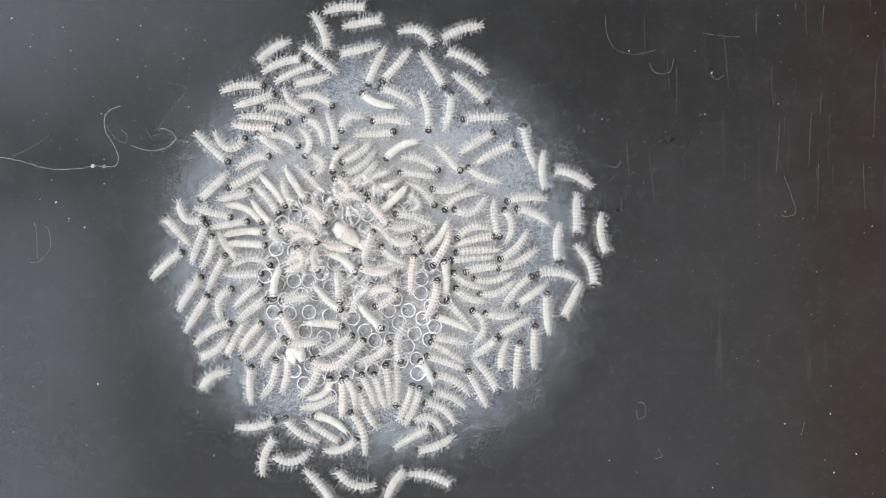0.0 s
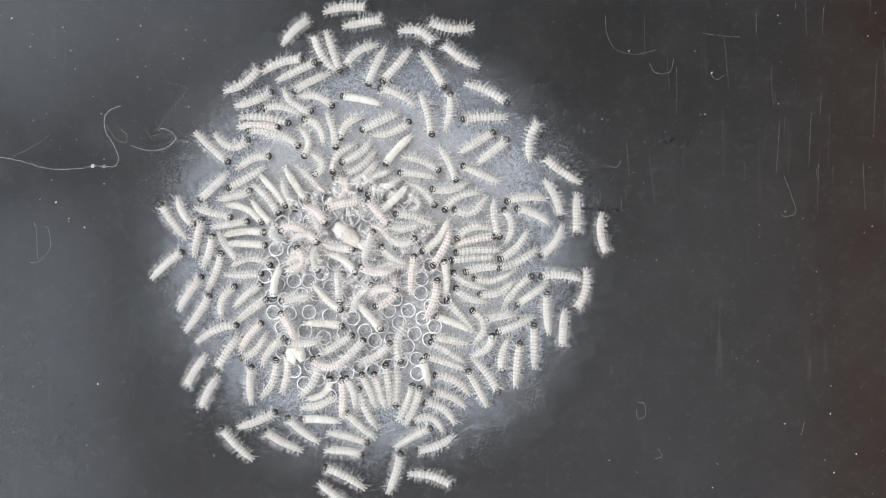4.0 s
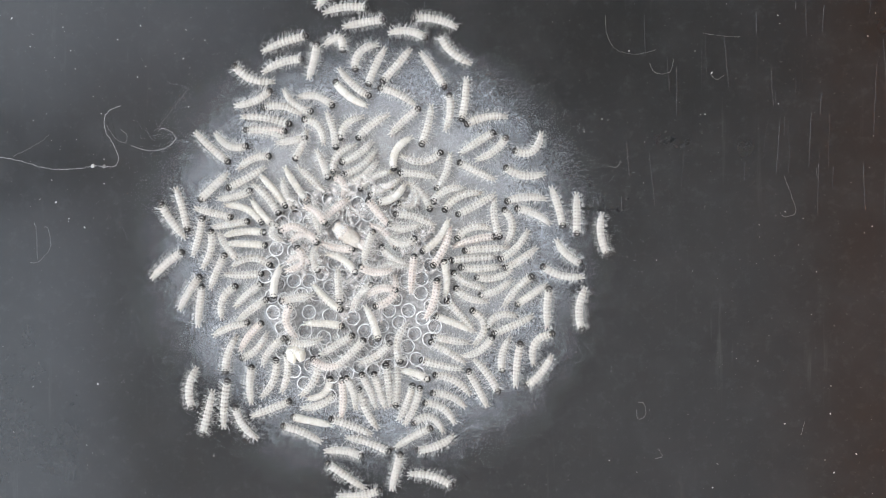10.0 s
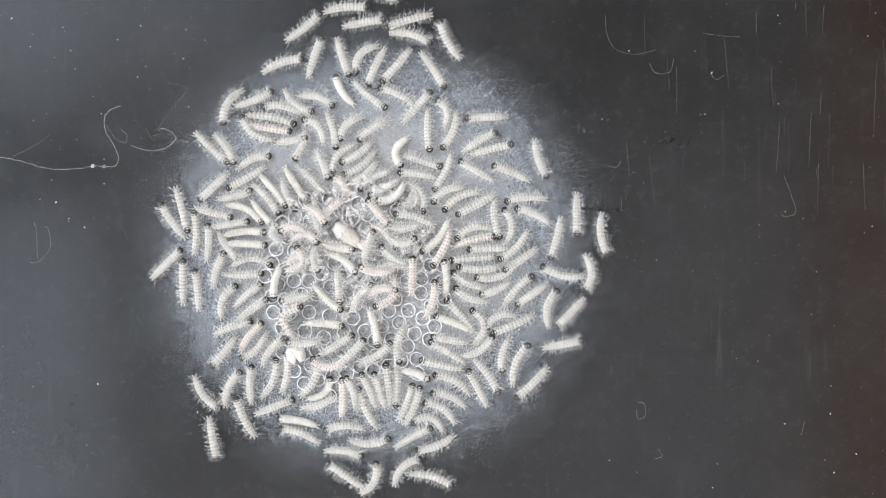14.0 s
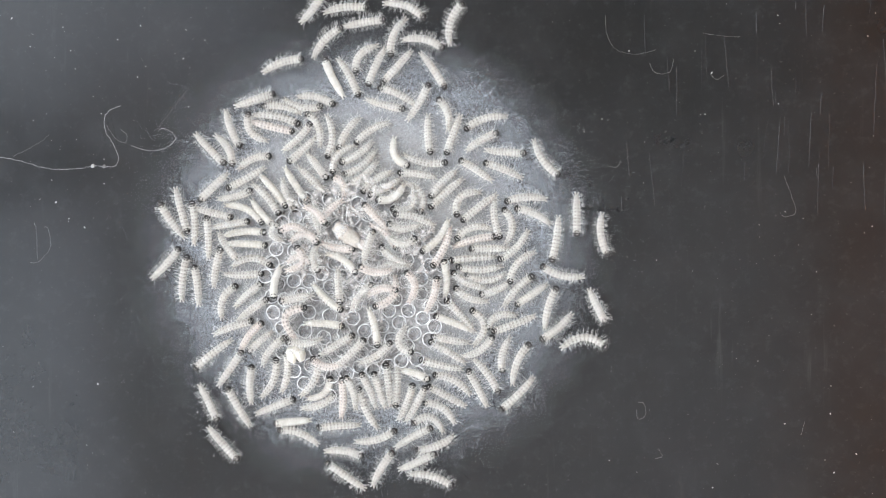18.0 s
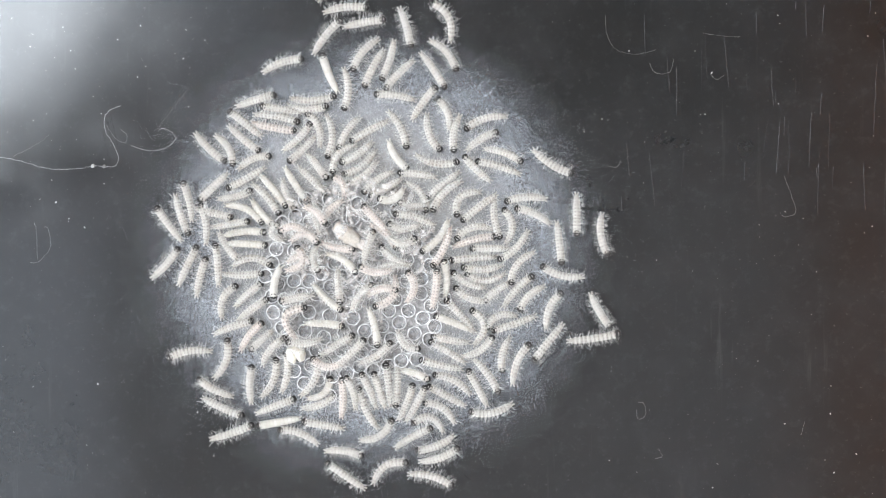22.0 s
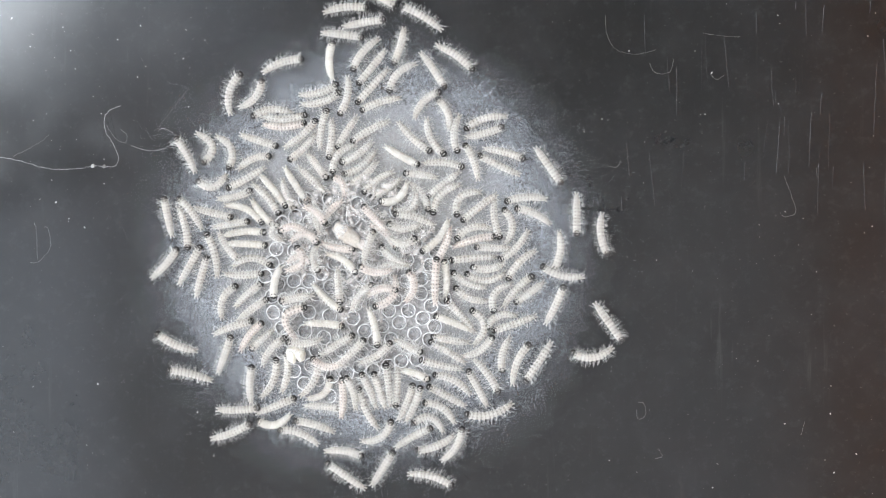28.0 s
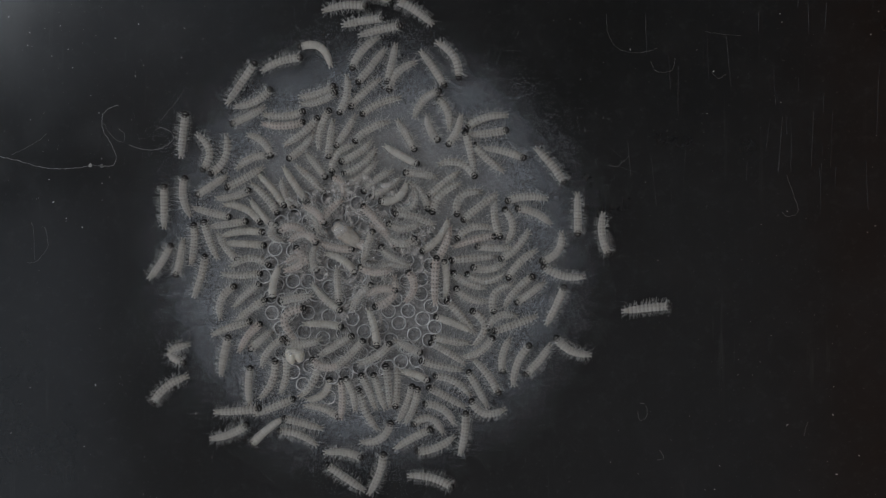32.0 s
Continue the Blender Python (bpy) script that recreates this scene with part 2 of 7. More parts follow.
for sx in (-1, 1):
    for sy in (-1, 1):
        part("leg", box(sx * 0.44 - 0.025, sx * 0.44 + 0.025, sy * 0.34 - 0.025, sy * 0.34 + 0.025, -0.75, -0.036, 0.003), m_table, table)

plate = new("acrylic_plate", to_mesh("acrylic_plate", box(-0.075, 0.075, -0.05, 0.05, -0.004, 0.0, 0.0005), m_plate, smooth=False))
tagged(plate, "glossy black acrylic plate with dust and fine scratches", "plate")

# an added, unseen glowing disc whose reflection gives the plate its passing glare
lamp = tagged(new("glare_disc"), "unseen glowing disc added for the glare reflected in the plate", "lamp")
part("housing", lathe([(0.02, 0.06), (0.16, 0.05), (0.29, 0.02), (0.305, 0.0), (0.30, -0.008), (0.29, -0.008)], 64), m_wall, lamp)
part("diffuser", lathe([(0.29, -0.004), (0.20, -0.014), (0.10, -0.018), (0.001, -0.02)], 64), m_glare, lamp, "glowing face of the added disc")
part("cord", lathe([(0.004, 0.05), (0.004, 0.21)], 8), m_bar, lamp)

# ---- silk mat, threads, fibres and dust on the plate ----
rng = random.Random(5)
silk_bm = bmesh.new()
bmesh.ops.create_circle(silk_bm, cap_ends=True, segments=96, radius=25 * MM)
for v in silk_bm.verts:
    v.co += Vector((-4.9 * MM, 0.2 * MM, 0.03 * MM))
silk = new("silk_mat", to_mesh("silk_mat", silk_bm, m_mat))
# Pale sheet added under the shells to lift the dark gaps between them.
glue_bm = bmesh.new()
bmesh.ops.create_circle(glue_bm, cap_ends=True, segments=64, radius=1)
for v in glue_bm.verts:
    k = 1 + 0.10 * noise.noise(v.co * 2.5)
    v.co = Vector((-6.2 + v.co.x * 6.7 * k, -2.3 + v.co.y * 7.2 * k, 0.045)) * MM
glue = new("clutch_film", to_mesh("clutch_film", glue_bm, m_clutch_film))
tagged(glue, "whitish translucent film added to lighten the egg clutch bed", "glue", kind="stuff")
tagged(silk, "thin bluish-white silk film spun on the plate", "silk", kind="stuff")

threads = bmesh.new()
for i in range(22000):
    a, r = rng.random() * math.tau, 13.4 * math.sqrt(rng.random()) + abs(rng.gauss(0, 1.4))
    x, y = -4.9 + r * math.cos(a), -0.2 + r * math.sin(a)
    h, turn, n_pts = rng.random() * math.tau, rng.gauss(0, 0.3), 6
    step = rng.uniform(0.05, 0.20) * (0.6 if r > 14.0 else 1.0)
    pts = []
    for k in range(n_pts):
        pts.append((x * MM, y * MM))
        x, y, h = x + step * math.cos(h), y + step * math.sin(h), h + turn
    ribbon(threads, pts, rng.uniform(0.004, 0.008) * (0.34 if r > 12.4 else 1.0) * MM, 0.035 * MM)
for i in range(20000):
    a, r = rng.random() * math.tau, 12.2 + abs(rng.gauss(0, 2.0))
    x, y = -4.9 + r * math.cos(a), -0.2 + r * math.sin(a)
    h, turn, step, pts = rng.random() * math.tau, rng.gauss(0, 0.08), rng.uniform(0.08, 0.22), []
    for k in range(7):
        pts.append((x * MM, y * MM))
        x, y, h = x + step * math.cos(h), y + step * math.sin(h), h + turn
    ribbon(threads, pts, rng.uniform(0.0012, 0.0028) * (0.6 if r > 15.5 else 1.0) * MM, 0.035 * MM)
tagged(new("silk_threads", to_mesh("silk_threads", threads, m_silk)), "fine tangled white silk threads on the plate", "silk", kind="stuff")


def fibre(width, *pts):
    """A stray fibre through points in millimetres, smoothed."""
    bm = bmesh.new()
    out = []
    for i in range(len(pts) - 1):
        p0, p1, p2, p3 = [Vector(pts[max(0, min(len(pts) - 1, i + k))]) for k in (-1, 0, 1, 2)]
        for s in range(9):
            u = s / 9
            out.append(0.5 * (2 * p1 + (p2 - p0) * u + (2 * p0 - 5 * p1 + 4 * p2 - p3) * u * u + (3 * p1 - p0 - 3 * p2 + p3) * u ** 3) * MM)
    out.append(Vector(pts[-1]) * MM)
    wob = random.Random(int(width * 1e5) + len(out))
    out = [p + Vector((wob.gauss(0, 0.018), wob.gauss(0, 0.018))) * MM for p in out]
    ribbon(bm, out, width * MM, 0.001 * MM)
    for k in range(2 + int(len(out) * 0.4)):
        c = wob.choice(out)
        d = width * wob.uniform(0.3, 1.1) * MM
        bmesh.ops.create_icosphere(bm, subdivisions=1, radius=d, matrix=Matrix.Translation((c.x, c.y, d * 0.6)))
    return tagged(new("fibre", to_mesh("fibre", bm, m_strand if width > 0.021 else m_faint)), "thin pale stray fibre lying on the black plate", "fibre", "stray fibres")


fibre(0.028, (-31.36, 6.48), (-30.84, 6.44), (-29.68, 6.16), (-28.28, 5.76), (-26.88, 5.64), (-25.60, 5.72), (-24.76, 5.88), (-23.96, 5.84), (-23.16, 5.92), (-23.00, 6.56), (-23.36, 7.44), (-23.88, 8.32), (-23.96, 9.20), (-23.60, 9.80), (-22.84, 10.12))
fibre(0.019, (-23.88, 8.84), (-23.16, 7.80), (-22.48, 7.56), (-22.40, 8.08), (-22.80, 8.44))
fibre(0.024, (-22.04, 7.32), (-21.28, 7.04), (-20.36, 6.96), (-19.48, 7.24), (-18.96, 7.76), (-19.24, 8.32), (-19.88, 8.52), (-20.12, 8.40))
fibre(0.015, (-30.44, 6.56), (-28.92, 7.32), (-27.88, 8.08))
fibre(0.012, (-20.00, 8.84), (-18.96, 10.12), (-17.96, 11.40))
fibre(0.018, (-28.92, 1.84), (-28.80, 1.24), (-28.72, -0.76))
fibre(0.018, (-28.20, 1.56), (-27.96, 1.44), (-27.76, 0.56), (-27.84, 0.04), (-28.10, -0.35), (-28.70, -0.95), (-29.20, -0.95))
fibre(0.017, (24.16, 5.16), (24.72, 3.64), (24.96, 2.60), (24.24, 2.28), (23.84, 2.60))
fibre(0.017, (14.64, 13.16), (14.96, 12.52), (16.04, 12.52), (16.32, 13.44))
fibre(0.014, (11.52, 16.50), (11.60, 15.20), (12.30, 14.10), (13.80, 13.80), (15.10, 14.10))
fibre(0.012, (18.90, 12.40), (19.40, 12.00), (19.90, 12.30))
fibre(0.011, (18.40, 15.30), (19.60, 15.10), (21.00, 15.00))
fibre(0.017, (13.76, -10.84), (14.24, -10.96), (14.32, -11.76), (13.84, -12.04), (13.68, -11.36))
fibre(0.017, (25.64, -12.16), (25.36, -13.16))
fibre(0.017, (11.68, 5.88), (12.32, 5.80), (12.56, 6.24))
fibre(0.017, (15.24, -14.16), (15.52, -14.68), (15.04, -14.84))
for x, y, d in ((-24.76, 5.88, 0.12), (-23.96, 5.84, 0.12), (-24.0, 6.35, 0.05)):
    ball = bmesh.new()
    bmesh.ops.create_icosphere(ball, subdivisions=3, radius=d * MM)
    for v in ball.verts:
        v.co *= 1 + 0.5 * noise.noise(v.co * 14000)
    bob = new("lint_ball", to_mesh("lint_ball", ball, m_faint if x > -24.5 else m_fibre))
    bob.matrix_world = pose(x * MM, y * MM, d * 0.8 * MM)
    tagged(bob, "tiny pale ball of lint on a stray fibre", "lint")

specks = bmesh.new()
for i in range(560):
    x, y = (rng.gauss(-25, 5), rng.gauss(12, 5)) if rng.random() < 0.22 else (rng.uniform(-34, 34), rng.uniform(-19, 19))
    s, long = 0.020 * (0.45 + rng.random() ** 6 * 2.0), 1.0 + 2.2 * rng.random() ** 3
    turn = Matrix.Rotation(rng.random() * math.tau, 4, "Z") @ Matrix.Diagonal((long, 1.0, 0.7, 1.0))
    bmesh.ops.create_icosphere(specks, subdivisions=1, radius=s * MM, matrix=Matrix.Translation((x * MM, y * MM, s * 0.4 * MM)) @ turn)
tagged(new("dust", to_mesh("dust", specks, m_fibre)), "white dust specks on the plate", "dust", kind="stuff")

scratches = bmesh.new()
for i in range(110):
    right = rng.random() < 0.45
    x, y = (rng.uniform(12, 33), rng.uniform(2, 19)) if right else (rng.uniform(-33, 33), rng.uniform(-19, 19))
    h = rng.gauss(1.57, 0.06) if right else rng.random() * 3.14
    run, bend = (rng.uniform(0.5, 4.0) if right else rng.uniform(0.2, 1.1)), (0.0 if right else rng.gauss(0, 0.5))
    pts = []
    for k in range(5):
        pts.append((x * MM, y * MM))
        x, y, h = x + run / 4 * math.cos(h), y + run / 4 * math.sin(h), h + bend
    ribbon(scratches, pts, (rng.uniform(0.016, 0.05) if right else rng.uniform(0.005, 0.014)) * MM, 0.0005 * MM)
for i in range(9):
    x0 = -24.3 + 0.09 * i + rng.gauss(0, 0.05)
    y0, run = rng.uniform(7.5, 10.2), rng.uniform(0.8, 2.6)
    ribbon(scratches, [((x0 + 0.22 * run * k / 4) * MM, (y0 - run * k / 4) * MM) for k in range(5)], rng.uniform(0.01, 0.03) * MM, 0.0005 * MM)
tagged(new("scratches", to_mesh("scratches", scratches, m_scratch)), "fine grey scratches and lint marks on the plate", "scratch", kind="stuff")

# ---- egg shells ----
BED = (-6.3, -2.7)


def bed(x, y):
    """How much (0 to 1) a spot, in millimetres, lies on the bed of egg shells."""
    d = math.hypot((x - BED[0]) / 6.6, (y - BED[1]) / 7.0)
    return max(0.0, min(1.0, (1.12 - d) / 0.25))


rng = random.Random(11)
shell_meshes = []
for k in range(5):
    cup = lathe([(0.30, 0.0), (0.42, 0.04), (0.50, 0.17), (0.515, 0.30), (0.49, 0.44), (0.46, 0.43), (0.485, 0.30), (0.47, 0.18), (0.40, 0.06), (0.29, 0.02), (0.01, 0.02)], 24, 0.07, rng)
    rim = lathe([(0.505, 0.37), (0.528, 0.43), (0.515, 0.48), (0.452, 0.485), (0.436, 0.43), (0.505, 0.37)], 24, 0.10, rng)
    # Pale broken ring, modelled in place of the C-shaped glint inside a shell.
    base_ring = lathe([(0.30, 0.05), (0.325, 0.07), (0.31, 0.10), (0.28, 0.10), (0.27, 0.07), (0.30, 0.05)], 24, 0.2, rng)
    doomed = [f for f in base_ring.faces if math.atan2(f.calc_center_median().y, f.calc_center_median().x) > 0.6 + 0.5 * math.sin(k * 2.1)]
    bmesh.ops.delete(base_ring, geom=doomed, context="FACES")
    for b in (cup, rim, base_ring):
        bmesh.ops.scale(b, vec=(MM, MM, MM), verts=b.verts)
    shell_meshes.append((to_mesh("shell", cup, m_shell), to_mesh("rim", rim, m_rim), to_mesh("glint_arc", base_ring, m_scrap_glint)))


def egg_shell(x, y):
    ob = tagged(new("egg_shell"), "empty clear hatched egg shell with a white rim", "egg shell", "egg shells in the clutch")
    for nm, me in zip(("cup", "rim", "glint_arc"), rng.choice(shell_meshes)):
        part(nm, me, None, ob)
    ob.matrix_world = pose(x * MM, y * MM, 0.02 * MM, rng.gauss(0, 4), rng.gauss(0, 4), rng.random() * 360)
    return ob


egg_shell(-10.52, -2.28)
egg_shell(-12.08, -3.36)
egg_shell(-11.92, -4.44)
egg_shell(-9.44, -4.44)
egg_shell(-8.04, -4.68)
egg_shell(-6.36, -4.88)
egg_shell(-8.36, -6.24)
egg_shell(-4.84, -6.48)
egg_shell(-3.28, -3.52)
egg_shell(-3.84, -4.36)
egg_shell(-2.44, -4.36)
egg_shell(-3.08, -5.20)
egg_shell(-1.44, -4.88)
egg_shell(-2.08, -5.88)
egg_shell(-0.84, -4.00)
egg_shell(-0.96, -6.44)
egg_shell(-5.76, -7.24)
egg_shell(-2.96, -7.84)
egg_shell(-2.48, -6.84)
egg_shell(-10.44, -8.56)
egg_shell(-9.76, -9.48)
egg_shell(-6.72, -2.92)
egg_shell(-5.56, -5.76)
egg_shell(-4.32, -5.44)
egg_shell(-3.68, -6.36)
egg_shell(-1.84, -7.76)
egg_shell(-8.04, 3.52)
egg_shell(-6.88, 3.76)
egg_shell(-6.00, 3.24)
egg_shell(-8.36, 1.96)
egg_shell(-4.76, 1.24)
egg_shell(-1.76, 1.44)
egg_shell(-1.96, 0.36)
egg_shell(-3.16, 0.24)
egg_shell(-9.56, 0.44)
egg_shell(-11.76, 0.04)
egg_shell(-8.24, -7.96)
egg_shell(-7.16, -1.96)
egg_shell(-5.76, -1.84)
egg_shell(-5.44, -0.76)
egg_shell(-7.76, 0.04)
egg_shell(-11.36, 1.84)
egg_shell(-3.96, -1.16)
egg_shell(-2.56, -2.24)
egg_shell(-1.56, -3.16)
egg_shell(-11.36, -5.56)
egg_shell(-7.16, -7.16)
egg_shell(-5.76, -9.96)
egg_shell(-7.96, -10.36)
egg_shell(-8.96, -3.16)
egg_shell(-10.16, -1.16)
egg_shell(-4.96, -3.96)
egg_shell(-4.36, 0.04)
egg_shell(-6.96, -5.96)
egg_shell(-0.96, -1.16)
egg_shell(-0.16, -2.36)
egg_shell(-2.56, -0.76)
egg_shell(-8.96, -7.16)
egg_shell(-6.76, -8.76)
egg_shell(-4.96, -8.56)
egg_shell(-1.76, -8.76)
egg_shell(-11.16, -3.56)
egg_shell(-9.76, -5.76)
egg_shell(-7.36, -3.56)
egg_shell(-11.59, -2.41)
egg_shell(-4.72, -7.54)
egg_shell(-6.14, -3.83)
egg_shell(-7.27, 2.73)
egg_shell(-8.87, 2.86)
egg_shell(-0.98, 0.74)
egg_shell(-3.71, 1.16)
egg_shell(-8.62, 0.91)
egg_shell(-5.65, -2.91)
egg_shell(-6.52, -1.10)
egg_shell(-8.80, -0.29)
egg_shell(-11.03, 0.82)
egg_shell(-4.69, -1.90)
egg_shell(-3.61, -2.52)
egg_shell(-1.51, -2.10)
egg_shell(-10.85, -4.59)
egg_shell(-9.45, -2.26)
egg_shell(-10.01, -3.21)
egg_shell(-11.17, -1.47)
egg_shell(-10.42, -0.13)
egg_shell(-5.37, 0.38)
egg_shell(-9.30, -8.20)
egg_shell(-7.81, -8.98)
egg_shell(-10.66, -6.36)
egg_shell(-7.95, -2.66)
egg_shell(-0.57, -5.44)
egg_shell(-3.94, -8.23)
egg_shell(-6.34, 2.20)
egg_shell(-7.32, 1.63)
egg_shell(-9.41, 1.96)
egg_shell(-0.50, -0.20)
egg_shell(-4.18, 2.11)
egg_shell(-2.78, 1.73)
egg_shell(-4.59, -2.98)
egg_shell(-7.60, -1.01)
egg_shell(-6.71, -0.04)
egg_shell(-12.09, -0.95)
egg_shell(-10.17, -7.50)
egg_shell(-8.54, -1.70)
egg_shell(-5.30, 2.44)
egg_shell(-6.36, 1.13)
egg_shell(-3.28, 2.71)
egg_shell(-12.51, -1.91)
egg_shell(-10.37, 2.33)
egg_shell(-4.97, 3.49)
egg_shell(-2.28, 2.72)
egg_shell(-9.70, 3.48)
egg_shell(-3.87, 3.68)
egg_shell(0.15, -3.42)
egg_shell(-4.10, -9.24)
egg_shell(-11.27, -7.28)
egg_shell(-5.90, -8.27)
egg_shell(-10.14, 1.32)
egg_shell(0.01, -1.10)
egg_shell(-8.78, -9.13)

# ---- caterpillars ----
SEGMENTS = 11


def bristle(bm, root, way, length, thick):
    """A stiff hair: a three-sided rod, slightly bent, drawn out to a point."""
    way = way.normalized()
    side = way.orthogonal().normalized()
    other = way.cross(side)
    sag = Vector((0, 0, -0.06 * length))
    low = [bm.verts.new(root + (side * math.cos(a) + other * math.sin(a)) * thick) for a in (0, 2.1, 4.2)]
    mid = [bm.verts.new(root + way * length * 0.6 + sag * 0.3 + (side * math.cos(a) + other * math.sin(a)) * thick * 0.75) for a in (0, 2.1, 4.2)]
    tip = bm.verts.new(root + way * length + sag)
    for i in range(3):
        bm.faces.new((low[i], low[(i + 1) % 3], mid[(i + 1) % 3], mid[i]))
        bm.faces.new((mid[i], mid[(i + 1) % 3], tip))


def segment_bm(width, high, long, knobs, marked):
    """One plump body ring, its length along x, with a row of pale warts and, where marked, four grey spots along the back."""
    bm = bmesh.new()
    rings = []
    angles = [radians(a) for a in (0, 18, 36, 54, 76, 90, 104, 126, 144, 162, 180, 216, 252, 288, 324)]
    sides = len(angles)
    for u, s in ((-0.68, 0.86), (-0.52, 0.93), (-0.30, 0.985), (0.0, 1.0), (0.30, 0.985), (0.52, 0.93), (0.68, 0.86)):
        rings.append([bm.verts.new((u * long, math.cos(a) * width * s, math.sin(a) * high * s)) for a in angles])
    for a, b in zip(rings, rings[1:]):
        for i in range(sides):
            f = bm.faces.new((a[i], b[i], b[(i + 1) % sides], a[(i + 1) % sides]))
            if marked and i in (3, 6) and a is not rings[2] and a is not rings[3]:
                f.material_index = 2
    bm.faces.new(rings[0])
    bm.faces.new(list(reversed(rings[-1])))
    for s in (-1, 1):
        for ang, along, r in ((6, 0.0, 0.036), (40, 0.015, 0.030), (70, -0.015, 0.028)):
            a = radians(ang)
            c = Vector((along, s * math.cos(a) * width * 0.96, math.sin(a) * high * 0.96))
            knob = bmesh.ops.create_icosphere(bm, subdivisions=1, radius=r * knobs, matrix=Matrix.Translation(c) @ Matrix.Diagonal((1.6, 1.0, 0.7, 1.0)))
            for f in {f for v in knob["verts"] for f in v.link_faces}:
                f.material_index = 1
        foot = [Vector((0.04, s * width * 0.55, -high * 0.7)), Vector((0.0, s * width * 0.70, -0.27))]
        ring_a = [bm.verts.new(foot[0] + Vector((math.cos(q) * 0.07, math.sin(q) * 0.07, 0))) for q in (0, 1.57, 3.14, 4.71)]
        ring_b = [bm.verts.new(foot[1] + Vector((math.cos(q) * 0.05, math.sin(q) * 0.05, 0))) for q in (0, 1.57, 3.14, 4.71)]
        for i in range(4):
            bm.faces.new((ring_a[i], ring_a[(i + 1) % 4], ring_b[(i + 1) % 4], ring_b[i]))
        bm.faces.new(list(reversed(ring_b)))
    return bm


def tail_bm(width, high, long):
    """The last ring: tapered, with two stubby claspers that splay out behind."""
    bm = bmesh.new()
    sides, rings = 12, []
    for u, s in ((-0.6, 0.45), (-0.40, 0.78), (-0.1, 0.95), (0.3, 1.0), (0.6, 0.7)):
        rings.append([bm.verts.new((u * long, math.cos(math.tau * i / sides) * width * s, math.sin(math.tau * i / sides) * high * s)) for i in range(sides)])
    for a, b in zip(rings, rings[1:]):
        for i in range(sides):
            bm.faces.new((a[i], b[i], b[(i + 1) % sides], a[(i + 1) % sides]))
    bm.faces.new(rings[0])
    bm.faces.new(list(reversed(rings[-1])))
    for s in (-1, 1):
        for k, (u, r) in enumerate(((-0.2, 0.07), (-0.8, 0.058), (-1.1, 0.058), (-1.32, 0.040), (-1.38, 0.01))):
            ring = [bm.verts.new((u * long, s * (width * 0.40 + k * 0.020) + math.cos(q) * r, -0.03 + math.sin(q) * r)) for q in (0, 1.05, 2.1, 3.14, 4.19, 5.24)]
            if k:
                for i in range(6):
                    f = bm.faces.new((old[i], ring[i], ring[(i + 1) % 6], old[(i + 1) % 6]))
                    f.material_index = 1 if k > 2 else 0
            old = ring
    return bm


def hair_bm(width, high, count, reach, rng, lean=0.0):
    """Stiff bristles that fan out from the warts of one ring."""
    bm = bmesh.new()
    for ang, some in ((6, count), (40, count - 1), (70, 1), (110, 1), (140, count - 1), (174, count)):
        a = radians(ang)
        out = Vector((0, math.cos(a), math.sin(a)))
        near = abs(math.cos(a))
        for k in range(max(1, some)):
            root = Vector((rng.gauss(0, 0.055), math.cos(a) * width * 0.97, math.sin(a) * high * 0.97))
            way = out + Vector((rng.gauss(lean, 0.38), rng.gauss(0, 0.16), rng.gauss(0.05, 0.2)))
            bristle(bm, root, way, reach * rng.uniform(0.5, 1.15) * (1.15 if near > 0.5 else 0.7), 0.0090)
    return bm


WIDTHS = [0.245, 0.262, 0.260, 0.252, 0.248, 0.246, 0.244, 0.238, 0.228, 0.205, 0.17]
SETS = {}
for kind, mat in SKIN.items():
    rng = random.Random(3)
    rows = []
    fat = {"fresh": 1.11, "pink": 1.08}.get(kind, 1.03)
    for i, w in enumerate(WIDTHS):
        body = tail_bm(w * fat, w * fat * 0.95, 0.26) if i == SEGMENTS - 1 else segment_bm(w * fat, w * fat * 0.95, 0.25, 0.55 if kind == "fresh" else 1.0, kind in ("pale", "pink"))
        hair = hair_bm(w * fat, w * fat * 0.95, 1 if kind in ("fresh", "cream") else 3, 0.28 if kind in ("fresh", "cream") else 0.47, rng, 0.35 if i < 2 else (-0.35 if i == SEGMENTS - 1 else 0.0))
        for b in (body, hair):
            bmesh.ops.scale(b, vec=(MM, MM, MM), verts=b.verts)
        rows.append((to_mesh("body_segment", body, mat, m_wart, m_mark), to_mesh("bristles", hair, m_bristle)))
    SETS[kind] = rows


def ball(bm, shape, segments=14, rings=8):
    """A ball whose points, on the unit sphere, shape() puts into place."""
    made = bmesh.ops.create_uvsphere(bm, u_segments=segments, v_segments=rings, radius=1)
    for v in made["verts"]:
        v.co = Vector(shape(*v.co))


